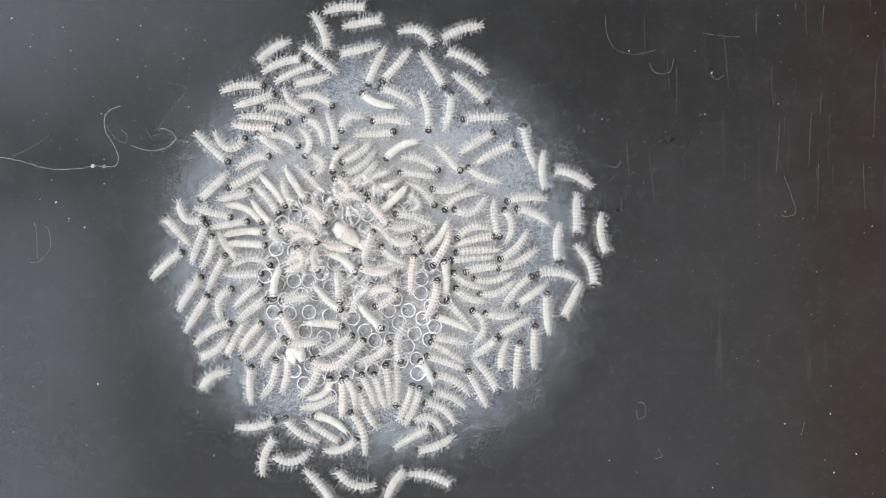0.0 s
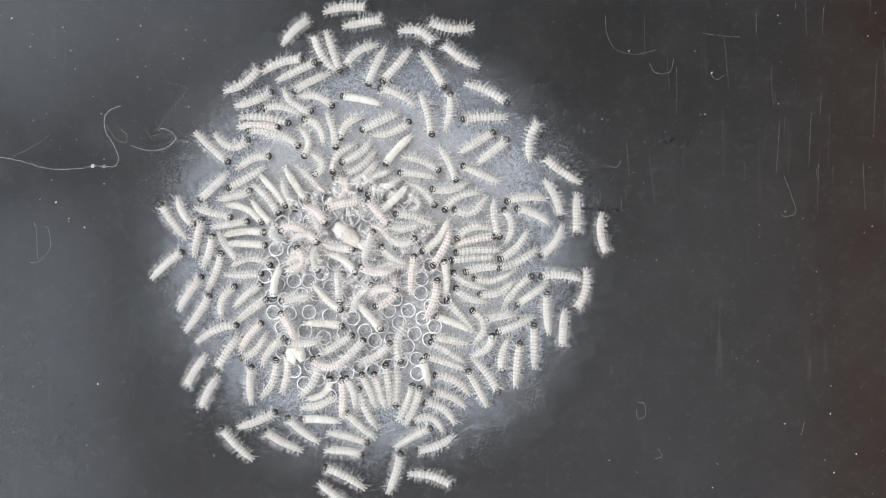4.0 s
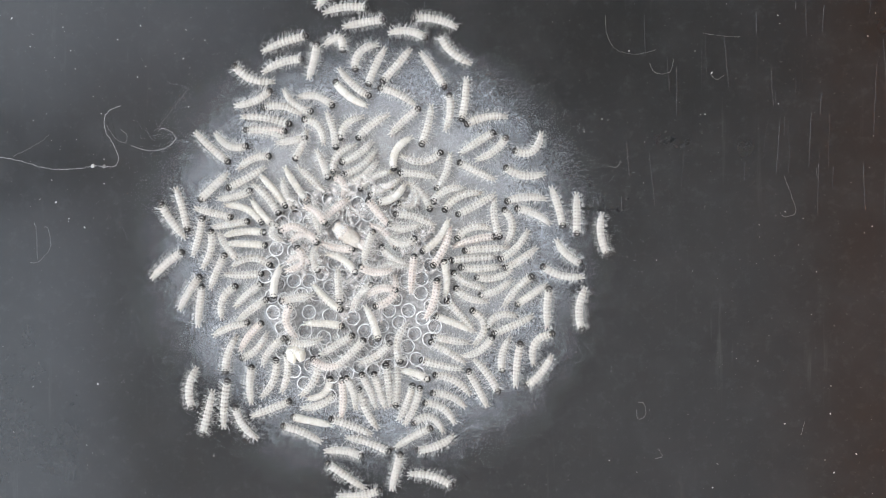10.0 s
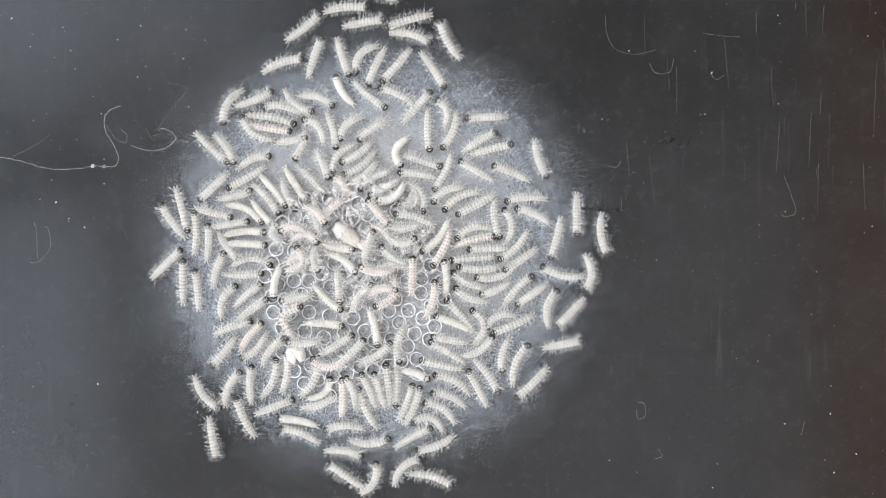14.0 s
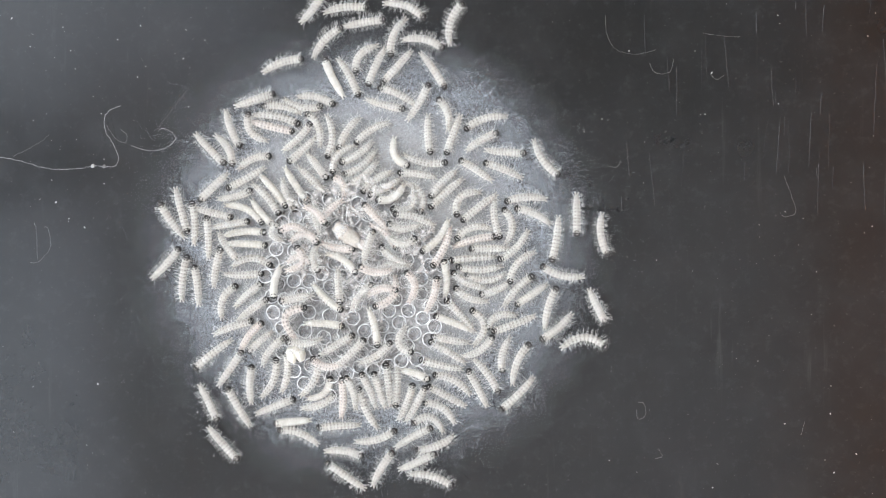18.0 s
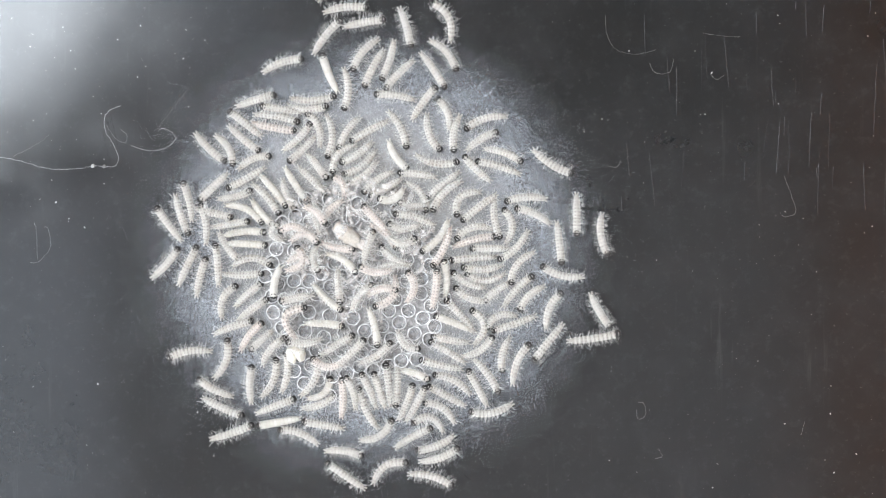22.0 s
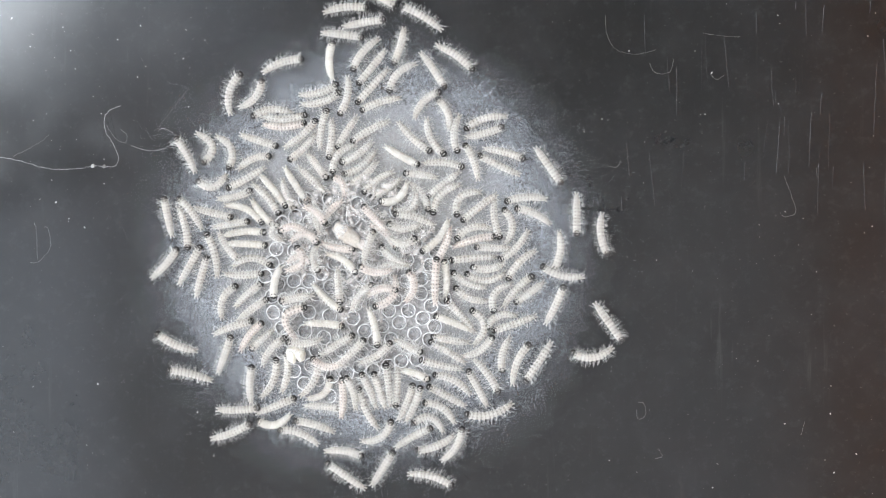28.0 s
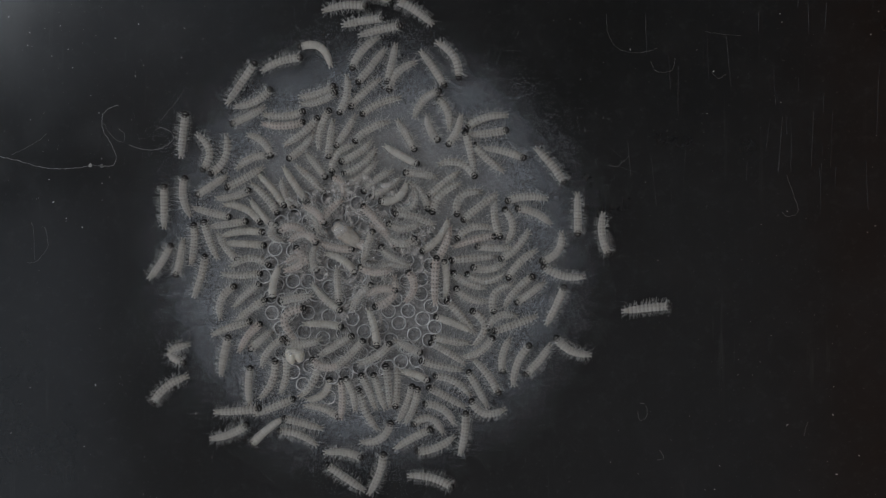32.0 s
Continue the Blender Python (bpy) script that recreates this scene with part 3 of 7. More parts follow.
def head_meshes(seed, tuck, band):
    """Head capsule, pale band over the face, the halves of the dark neck shield, feelers and bristles. tuck: how far the head is drawn under the first ring."""
    cap, face, shield = bmesh.new(), bmesh.new(), bmesh.new()
    ball(cap, lambda x, y, z: (x * 0.18 + 0.05 - tuck - 0.05 * y * y, y * 0.255, z * 0.215 - 0.01), 16, 10)
    ball(face, lambda x, y, z: (x * 0.026 + 0.06 - tuck - 0.07 * y * y, y * band, z * 0.03 + 0.185 - 0.05 * y * y))
    for s in (-1, 1):
        ball(shield, lambda x, y, z: (x * 0.050 - 0.20 + 0.05 * y * s, s * 0.105 + y * 0.085, z * 0.05 + 0.205 - 0.03 * y * s), 10, 6)
    feel = bmesh.new()
    for s in (-1, 1):
        bristle(feel, Vector((0.15 - tuck, s * 0.10, -0.06)), Vector((1, s * 0.5, -0.2)), 0.14, 0.022)
    rng = random.Random(seed)
    hair = bmesh.new()
    for s in (-1, 1):
        for k in range(2):
            bristle(hair, Vector((0.05 * k - 0.08, s * 0.2, 0.0)), Vector((rng.gauss(0.6, 0.5), s * rng.uniform(0.4, 1.0), rng.gauss(0.1, 0.2))), rng.uniform(0.2, 0.42), 0.0085)
    out = []
    for nm, b, mt in (("head", cap, m_head), ("face_plate", face, m_face), ("neck_shield", shield, m_head), ("antennae", feel, m_face), ("bristles", hair, m_bristle)):
        bmesh.ops.scale(b, vec=(MM, MM, MM), verts=b.verts)
        out.append((nm, to_mesh(nm, b, mt)))
    return out


HEADS = [head_meshes(8, 0.02, 0.15), head_meshes(9, 0.06, 0.08), head_meshes(10, 0.0, 0.17)]
turn_taken = itertools.cycle((0, 1, 2, 0, 1, 0, 2, 1))
LABELS = {"pale": "pale translucent newly hatched caterpillar with white bristles and black head",
          "fresh": "plump white freshly hatched caterpillar with black head",
          "cream": "creamy translucent smooth newly hatched caterpillar with black head",
          "pink": "pinkish translucent newly hatched caterpillar with black head"}
RIDE = 0.27


def curve(span, bow):
    """Poses of the head and the rings, from the front, along a bow of that span (mm) whose middle is the origin."""
    c = 2 * bow
    pts = []
    for k in range(61):
        u = k / 60
        pts.append(Vector(((0.5 - u) * span, 2 * u * (1 - u) * c - c / 2, 0)))
    run = [0.0]
    for a, b in zip(pts, pts[1:]):
        run.append(run[-1] + (b - a).length)
    out = []
    for i in range(SEGMENTS + 1):
        want = run[-1] * (0.055 if i == 0 else 0.145 + (i - 1) * 0.083)
        k = min(59, max(0, sum(1 for r in run if r <= want) - 1))
        f = (want - run[k]) / max(1e-9, run[k + 1] - run[k])
        q = pts[k].lerp(pts[k + 1], f)
        d = pts[max(0, k - 1)] - pts[min(60, k + 2)]
        out.append((q.x, q.y, math.degrees(math.atan2(d.y, d.x))))
    return out


def stance(x, y, heading, lift):
    return pose(x * MM, y * MM, (RIDE + lift + 0.46 * bed(x, y)) * MM, 0, 0, heading)


def caterpillar(x, y, heading, span, bow, kind="pale", lift=0.0):
    """A caterpillar, its middle at x, y (mm), its head towards heading."""
    ob = tagged(new("caterpillar"), LABELS[kind], "caterpillar", "hatchling caterpillars")
    ob.matrix_world = stance(x, y, heading, lift)
    places = curve(span, bow)
    look_of_head = HEADS[next(turn_taken)]
    head = part("head", look_of_head[0][1], None, ob, "glossy black head capsule")
    for nm, me in look_of_head[1:]:
        part(nm, me, None, head)
    pieces = [head]
    for body, hair in SETS[kind]:
        seg = part("body_segment", body, None, ob)
        part("bristles", hair, None, seg)
        pieces.append(seg)
    for piece, (px, py, a) in zip(pieces, places):
        piece.matrix_basis = pose(px * MM, py * MM, 0, 0, 0, a)
    ob["lift"] = lift
    return ob, pieces


def crawl(made, *rows):
    """Key a caterpillar: rows of seconds, x, y, heading, span and bow. Its rings move where its bow changes."""
    ob, pieces = made
    lift = ob["lift"]
    if rows[-1][0] < 32:
        rows = (*rows, (32.0, *rows[-1][1:]))
    walk(ob, [(t, stance(x, y, a, lift)) for t, x, y, a, s, b in rows])
    if max(r[4] for r in rows) - min(r[4] for r in rows) < 0.12 and max(r[5] for r in rows) - min(r[5] for r in rows) < 0.06:
        return
    shapes = [(r[0], curve(r[4], r[5])) for r in rows]
    for i, piece in enumerate(pieces):
        walk(piece, [(t, pose(c[i][0] * MM, c[i][1] * MM, 0, 0, 0, c[i][2])) for t, c in shapes])


c1 = caterpillar(-12.21, 13.98, -143, 2.74, -0.26, lift=0.11)
c2 = caterpillar(-11.24, 13.20, 17, 2.90, 0.23, lift=0.11)
c3 = caterpillar(-10.32, 12.58, 22, 3.08, 0.16, lift=0.01)
c4 = caterpillar(-14.03, 11.56, 6, 3.03, 0.22, lift=0.01)
c5 = caterpillar(-13.12, 10.52, 18, 2.91, -0.05, lift=0.1)
c6 = caterpillar(-11.45, 10.04, 173, 2.68, -0.35, lift=0.09)
c7 = caterpillar(-12.42, 9.30, -8, 3.45, 0.19, lift=0.08)
c8 = caterpillar(-13.19, 8.58, -5, 3.07, -0.03, "pink", lift=0.04)
c9 = caterpillar(-15.02, 7.09, -4, 2.19, -0.95, lift=0.07)
c10 = caterpillar(-9.51, 11.82, -168, 2.56, 0.06, lift=0.07)
c11 = caterpillar(-10.41, 10.13, -36, 2.52, -0.45, lift=0.07)
c12 = caterpillar(-8.78, 10.74, -18, 2.49, 0.38, lift=0.02)
c13 = caterpillar(-6.75, 17.09, 5, 3.03, 0.21, lift=0.05)
c14 = caterpillar(-5.48, 16.01, 10, 2.86, 0.04, lift=0.05)
c15 = caterpillar(-8.41, 15.24, -71, 2.88, 0.26, lift=0.09)
c16 = caterpillar(-8.82, 13.59, 141, 3.24, -0.06, lift=0.12)
c17 = caterpillar(-6.12, 14.01, -167, 2.97, 0.02, lift=0.11)
c18 = caterpillar(-4.83, 12.77, -114, 2.86, -0.09, lift=0.07)
c19 = caterpillar(-3.37, 12.85, -131, 3.00, 0.02, lift=0.05)
c20 = caterpillar(-4.76, 10.36, 157, 2.58, 0.25, "fresh", lift=0.03)
c21 = caterpillar(-3.27, 11.01, 156, 2.81, -0.22, lift=0.0)
c22 = caterpillar(-0.60, 12.58, -56, 2.94, 0.07, lift=0.0)
c23 = caterpillar(-1.05, 9.68, -80, 2.86, 0.26, lift=0.06)
c24 = caterpillar(-3.72, 9.12, 178, 2.90, -0.20, lift=0.04)
c25 = caterpillar(-6.78, 9.26, -143, 1.94, -0.61, lift=0.05)
c26 = caterpillar(-7.72, 8.28, -77, 2.60, 0.14, lift=0.11)
c27 = caterpillar(-8.82, 8.70, 133, 2.18, -0.50, lift=0.06)
c28 = caterpillar(-11.07, 7.89, -20, 2.23, 0.37, lift=0.07)
c29 = caterpillar(-9.43, 7.53, -84, 2.11, 0.55, lift=0.03)
c30 = caterpillar(-4.70, 8.13, 6, 2.76, -0.06, lift=0.0)
c31 = caterpillar(-16.25, 7.05, -42, 3.09, -0.06, lift=0.04)
c32 = caterpillar(-13.33, 6.40, 20, 2.39, 0.29, lift=0.02)
c33 = caterpillar(-12.30, 7.53, 142, 2.33, 0.04, lift=0.06)
c34 = caterpillar(-16.29, 4.31, -136, 2.74, -0.02, lift=0.12)
c35 = caterpillar(-13.97, 4.91, -151, 2.93, 0.06, lift=0.08)
c36 = caterpillar(-14.59, 3.71, 16, 2.34, -0.17, lift=0.02)
c37 = caterpillar(-16.08, 2.50, -14, 2.65, -0.02, lift=0.11)
c38 = caterpillar(-18.08, 2.08, -30, 2.13, -0.73, lift=0.1)
c39 = caterpillar(-17.21, 0.52, 69, 2.87, 0.03, lift=0.09)
c40 = caterpillar(-16.35, -0.12, 75, 2.33, -0.32, lift=0.11)
c41 = caterpillar(-18.80, 1.36, 133, 2.83, -0.01, lift=0.09)
c42 = caterpillar(-14.89, 1.77, 9, 2.57, -0.00, lift=0.09)
c43 = caterpillar(-13.78, 2.77, -28, 2.86, 0.41, "cream", lift=0.04)
c44 = caterpillar(-11.86, 4.09, -51, 2.90, 0.10, "cream", lift=0.12)
c45 = caterpillar(-12.30, 3.54, -50, 2.86, 0.17, lift=0.12)
c46 = caterpillar(-12.74, 2.41, -48, 2.24, -0.12, "cream", lift=0.02)
c47 = caterpillar(-13.94, 1.24, 4, 2.87, 0.18, "cream", lift=0.09)
c48 = caterpillar(-13.75, 0.36, -3, 2.82, 0.06, "cream", lift=0.09)
c49 = caterpillar(-11.01, 3.67, -67, 2.22, -0.17, lift=0.06)
c50 = caterpillar(-10.33, 4.41, -56, 2.88, -0.06, "cream", lift=0.06)
c51 = caterpillar(-9.15, 4.83, -45, 2.69, 0.08, lift=0.06)
c52 = caterpillar(-8.45, 5.94, -92, 1.34, 0.81, lift=0.11)
c53 = caterpillar(-7.47, 6.60, -126, 2.55, -0.55, lift=0.06)
c54 = caterpillar(-6.10, 6.63, -148, 2.58, 0.16, lift=0.1)
c55 = caterpillar(-5.80, 5.81, -144, 2.86, 0.33, lift=0.04)
c56 = caterpillar(-5.67, 5.09, -145, 2.58, 0.26, lift=0.11)
c57 = caterpillar(-6.74, 4.37, 105, 1.71, -0.87, "pink", lift=0.11)
c58 = caterpillar(-3.15, 7.17, -149, 2.65, -0.33, "fresh", lift=0.06)
c59 = caterpillar(-1.36, 6.24, -23, 2.61, 0.29, lift=0.07)
c60 = caterpillar(-1.90, 5.31, 174, 2.55, -0.07, lift=0.11)
c61 = caterpillar(-5.01, 5.01, -148, 2.58, -0.29, lift=0.09)
c62 = caterpillar(-4.23, 4.29, -155, 2.70, 0.07, lift=0.06)
c63 = caterpillar(-3.53, 3.38, -138, 2.58, 0.15, "fresh", lift=0.09)
c64 = caterpillar(-4.59, 2.58, 130, 2.50, 0.03, "pink", lift=0.13)
c65 = caterpillar(-1.31, 4.02, -41, 2.58, 0.30, lift=0.08)
c66 = caterpillar(-1.68, 3.09, -92, 1.46, 0.82, lift=0.02)
c67 = caterpillar(0.41, 4.16, -171, 2.57, 0.30, lift=0.11)
c68 = caterpillar(0.45, 6.30, -47, 2.49, -0.05, lift=0.03)
c69 = caterpillar(2.70, 5.13, 154, 2.59, 0.22, lift=0.11)
c70 = caterpillar(2.50, 7.60, 32, 2.75, 0.03, lift=0.04)
c71 = caterpillar(3.77, 6.88, 26, 2.98, 0.13, lift=0.11)
c72 = caterpillar(5.95, 7.34, 105, 3.17, 0.12, lift=0.08)
c73 = caterpillar(6.99, 5.35, -84, 2.79, -0.24, lift=0.06)
c74 = caterpillar(9.09, 5.30, 158, 2.99, -0.31, lift=0.06)
c75 = caterpillar(5.73, 3.65, -175, 2.75, -0.22, lift=0.08)
c76 = caterpillar(6.35, 2.56, 157, 2.58, -0.23, lift=0.07)
c77 = caterpillar(4.88, 1.74, 97, 2.48, -0.55, lift=0.04)
c78 = caterpillar(3.64, 2.04, -81, 2.77, -0.21, lift=0.02)
c79 = caterpillar(1.12, 3.70, -153, 2.93, -0.47, lift=0.06)
c80 = caterpillar(1.98, 2.58, -164, 2.43, 0.67, lift=0.11)
c81 = caterpillar(1.97, 1.50, -161, 2.59, -0.51, lift=0.07)
c82 = caterpillar(2.29, 0.69, 13, 3.05, 0.16, "pink", lift=0.01)
c83 = caterpillar(5.09, 0.01, -136, 2.80, 0.26, lift=0.1)
c84 = caterpillar(5.23, -0.94, -155, 3.13, 0.23, lift=0.09)
c85 = caterpillar(2.32, -0.09, -176, 3.27, -0.08, lift=0.11)
c86 = caterpillar(2.00, -0.64, -175, 3.27, -0.06, lift=0.02)
c87 = caterpillar(2.69, -1.35, -171, 2.53, -0.12, lift=0.09)
c88 = caterpillar(3.46, -2.24, -172, 2.88, 0.37, lift=0.01)
c89 = caterpillar(1.63, -2.35, 153, 2.47, 0.25, lift=0.08)
c90 = caterpillar(3.78, -3.12, -163, 2.70, 0.37, lift=0.03)
c91 = caterpillar(5.23, -2.77, 46, 2.91, 0.20, lift=0.03)
c92 = caterpillar(8.03, -1.64, 173, 2.92, -0.36, lift=0.11)
c93 = caterpillar(6.15, -3.28, -146, 2.61, -0.02, lift=0.01)
c94 = caterpillar(1.81, -3.44, 155, 2.43, 0.30, lift=0.06)
c95 = caterpillar(7.32, -4.43, 92, 2.82, 0.08, lift=0.1)
c96 = caterpillar(8.00, 0.33, -90, 2.62, -0.24, lift=0.03)
c97 = caterpillar(9.44, 2.33, -90, 2.86, 0.00, lift=0.03)
c98 = caterpillar(11.15, 0.88, -80, 2.90, -0.30, lift=0.11)
c99 = caterpillar(10.41, -1.19, -69, 3.18, 0.39, lift=0.05)
c100 = caterpillar(9.03, -3.74, -117, 2.84, -0.00, lift=0.09)
c101 = caterpillar(4.02, -4.76, 178, 2.42, 0.24, lift=0.0)
c102 = caterpillar(2.92, -5.35, 98, 2.44, -0.86, lift=0.04)
c103 = caterpillar(1.20, -4.60, 132, 3.00, -0.07, lift=0.02)
c104 = caterpillar(0.59, -5.14, 159, 2.71, -0.06, "cream", lift=0.08)
c105 = caterpillar(5.00, -5.50, -150, 2.63, -0.04, lift=0.01)
c106 = caterpillar(3.09, -6.92, 38, 2.08, -0.06, lift=0.11)
c107 = caterpillar(6.44, -6.79, 88, 2.98, 0.04, lift=0.0)
c108 = caterpillar(5.24, -8.00, 84, 3.12, 0.05, lift=0.09)
c109 = caterpillar(4.17, -7.52, -100, 2.45, -0.27, lift=0.0)
c110 = caterpillar(2.41, -9.71, 118, 2.81, -0.03, lift=0.03)
c111 = caterpillar(3.24, -8.93, -55, 2.93, 0.19, lift=0.1)
c112 = caterpillar(0.39, -6.43, 169, 2.59, 0.09, lift=0.02)
c113 = caterpillar(0.25, -7.17, 149, 2.85, -0.06, lift=0.02)
c114 = caterpillar(0.69, -9.21, 154, 2.90, -0.36, lift=0.08)
c115 = caterpillar(0.06, -7.90, 161, 2.81, -0.08, lift=0.05)
c116 = caterpillar(0.38, -10.34, 160, 2.48, -0.30, lift=0.01)
c117 = caterpillar(-0.14, -11.14, 150, 2.58, -0.45, lift=0.12)
c118 = caterpillar(-0.96, -11.86, 169, 2.18, -0.78, lift=0.02)
c119 = caterpillar(-2.04, -13.20, 28, 2.82, 0.09, lift=0.0)
c120 = caterpillar(-0.59, -13.97, -160, 2.82, 0.26, lift=0.04)
c121 = caterpillar(-3.45, -16.49, 56, 2.76, 0.23, lift=0.07)
c122 = caterpillar(-0.67, -16.07, -17, 3.19, 0.29, lift=0.09)
c123 = caterpillar(-6.54, -16.55, 153, 2.93, 0.61, lift=0.01)
c124 = caterpillar(-8.55, -16.83, -51, 3.16, 0.14, lift=0.04)
c125 = caterpillar(-13.05, -12.54, 11, 2.74, -0.24, lift=0.0)
c126 = caterpillar(-10.25, -12.89, 142, 2.84, 0.28, lift=0.05)
c127 = caterpillar(-12.52, -14.38, 69, 2.87, 0.33, lift=0.09)
c128 = caterpillar(-10.81, -15.04, 180, 2.66, 0.68, lift=0.09)
c129 = caterpillar(-16.45, -9.06, -141, 2.30, -0.44, lift=0.11)
c130 = caterpillar(-13.64, -9.45, 88, 2.62, 0.12, lift=0.09)
c131 = caterpillar(-11.92, -9.13, 71, 2.87, -0.36, lift=0.1)
c132 = caterpillar(-10.96, -8.61, 85, 2.81, -0.27, lift=0.08)
c133 = caterpillar(-19.43, -0.94, 40, 2.86, 0.13, lift=0.06)
c134 = caterpillar(-17.83, -2.95, 55, 2.81, 0.09, lift=0.03)
c135 = caterpillar(-15.94, -1.53, 63, 2.75, 0.02, lift=0.08)
c136 = caterpillar(-17.31, -4.41, 58, 2.96, 0.01, lift=0.04)
c137 = caterpillar(-15.79, -3.56, 67, 2.27, 0.61, lift=0.01)
c138 = caterpillar(-16.22, -5.68, 29, 2.93, 0.28, lift=0.05)
c139 = caterpillar(-16.14, -7.23, -145, 2.64, 0.37, lift=0.1)
c140 = caterpillar(-14.75, -6.47, -120, 2.92, -0.07, lift=0.02)
c141 = caterpillar(-13.59, -6.00, 51, 2.50, 0.17, "pink", lift=0.07)
c142 = caterpillar(-13.21, -7.13, -138, 2.55, 0.33, lift=0.05)
c143 = caterpillar(-12.08, -6.98, 49, 2.44, 0.28, lift=0.06)
c144 = caterpillar(-13.69, -3.10, 41, 2.44, 0.07, lift=0.02)
c145 = caterpillar(-13.38, -4.17, 36, 2.52, 0.06, lift=0.12)
c146 = caterpillar(-13.99, -1.84, 2, 2.74, -0.12, lift=0.03)
c147 = caterpillar(-13.41, -0.64, -2, 2.66, 0.56, lift=0.07)
c148 = caterpillar(-15.13, -0.00, -52, 2.42, -0.14, lift=0.05)
c149 = caterpillar(-11.85, -2.40, -101, 2.18, -0.16, "fresh", lift=0.01)
c150 = caterpillar(-9.84, -6.64, -177, 2.34, 0.22, lift=0.22)
c152 = caterpillar(-8.97, -9.05, 67, 2.98, -0.42, lift=0.02)
c153 = caterpillar(-8.33, -10.12, 47, 2.15, -0.52, "cream", lift=0.01)
c154 = caterpillar(-8.55, -10.95, 24, 2.59, -0.26, lift=0.0)
c155 = caterpillar(-7.96, -12.05, 155, 2.66, -0.28, "fresh", lift=0.02)
c156 = caterpillar(-8.33, -12.98, -32, 2.96, -0.05, lift=0.01)
c157 = caterpillar(-5.72, -12.74, 111, 3.18, -0.39, lift=0.08)
c158 = caterpillar(-6.97, -14.08, 23, 2.45, -0.36, lift=0.06)
c159 = caterpillar(-5.50, -11.22, 114, 3.11, 0.21, lift=0.12)
c160 = caterpillar(-7.04, -10.43, 90, 2.66, -0.12, "pink", lift=0.11)
c161 = caterpillar(-6.35, -9.99, 109, 2.34, -0.20, lift=0.12)
c162 = caterpillar(-5.21, -9.86, 114, 2.59, -0.09, lift=0.03)
c163 = caterpillar(-4.52, -9.86, 109, 2.59, 0.01, lift=0.05)
c164 = caterpillar(-3.85, -9.49, 97, 2.96, -0.02, lift=0.03)
c165 = caterpillar(-3.23, -9.79, -93, 2.86, 0.07, lift=0.07)
c166 = caterpillar(-2.48, -10.74, 69, 2.71, -0.13, lift=0.07)
c167 = caterpillar(-1.97, -11.00, 69, 2.80, -0.17, lift=0.1)
c168 = caterpillar(-1.15, -8.57, 120, 1.75, -0.05, "cream", lift=0.09)
c169 = caterpillar(-6.88, -0.84, -36, 2.43, 0.30, "cream", lift=0.1)
c170 = caterpillar(-9.98, -0.58, -11, 1.44, 0.40, "pink", lift=0.17)
c171 = caterpillar(-9.12, -0.78, -84, 1.75, -0.33, lift=0.21)
c172 = caterpillar(-7.35, -2.69, -87, 2.42, -0.02, lift=0.0)
c173 = caterpillar(-8.15, -3.57, -42, 2.69, -0.14, "cream", lift=0.01)
c174 = caterpillar(-8.22, -5.25, -5, 2.67, 0.09, "cream", lift=0.16)
c175 = caterpillar(-3.65, -3.44, -128, 2.56, 0.63, "pink", lift=0.04)
c176 = caterpillar(-5.07, -4.85, -46, 2.35, -0.06, "cream", lift=0.29)
c177 = caterpillar(-3.24, -6.69, -94, 2.75, -0.50, lift=0.1)
c178 = caterpillar(-0.58, -3.45, 75, 2.84, -0.20, "pink", lift=0.04)
c179 = caterpillar(0.24, -1.96, 93, 2.54, -0.14, "cream", lift=0.07)
c180 = caterpillar(-3.73, -1.15, -166, 2.12, -0.27, lift=0.09)
c181 = caterpillar(-7.36, -6.68, 31, 2.62, 0.00, lift=0.09)
c182 = caterpillar(-6.37, -7.25, 45, 2.69, -0.06, lift=0.21)
c183 = caterpillar(-4.56, -7.42, 35, 2.58, -0.25, lift=0.19)
c184 = caterpillar(-8.21, -8.27, 171, 2.20, 0.49, "pink", lift=0.12)
c186 = caterpillar(-5.26, 0.29, 72, 2.33, 0.07, lift=0.26)
c187 = caterpillar(-3.57, -0.61, 145, 2.33, 0.24, lift=0.08)
c188 = caterpillar(-0.42, 0.63, -132, 2.97, 0.32, "cream", lift=0.11)
c189 = caterpillar(0.02, -0.01, -115, 3.02, 0.21, "pink", lift=0.12)
c190 = caterpillar(-10.50, 1.57, 176, 1.94, -0.47, "pink", lift=0.29)
c191 = caterpillar(-8.99, 2.31, 111, 2.19, -0.13, lift=0.17)
c192 = caterpillar(-2.83, 0.36, 0, 1.86, -0.48, lift=0.2)
c193 = caterpillar(-9.87, -0.90, 71, 1.75, -0.77, "pink", lift=0.23)
c194 = caterpillar(-5.77, -3.17, 49, 2.27, 0.21, lift=0.02)
c195 = caterpillar(-2.85, 1.42, 177, 2.14, 0.36, lift=0.17)
c196 = caterpillar(-12.04, 1.10, 101, 1.16, 0.57, lift=0.06)
c203 = caterpillar(-6.72, 3.81, -170, 1.93, -0.51, "pink", lift=0.07)
c204 = caterpillar(-7.32, 0.03, -9, 2.17, -0.16, "pink", lift=0.04)
c205 = caterpillar(-10.39, -3.45, -169, 2.26, -0.01, lift=0.32)
c206 = caterpillar(-4.22, -2.77, 6, 1.95, 0.29, "pink", lift=0.15)
c207 = caterpillar(-9.59, 1.05, -10, 1.76, 0.57, "pink", lift=0.21)
c208 = caterpillar(-4.88, -1.61, 171, 2.17, 0.30, "pink", lift=0.37)
c209 = caterpillar(-2.08, 2.27, 165, 2.84, -0.18, lift=0.24)
c211 = caterpillar(-2.15, -1.63, 85, 2.64, 0.03, "pink", lift=0.12)
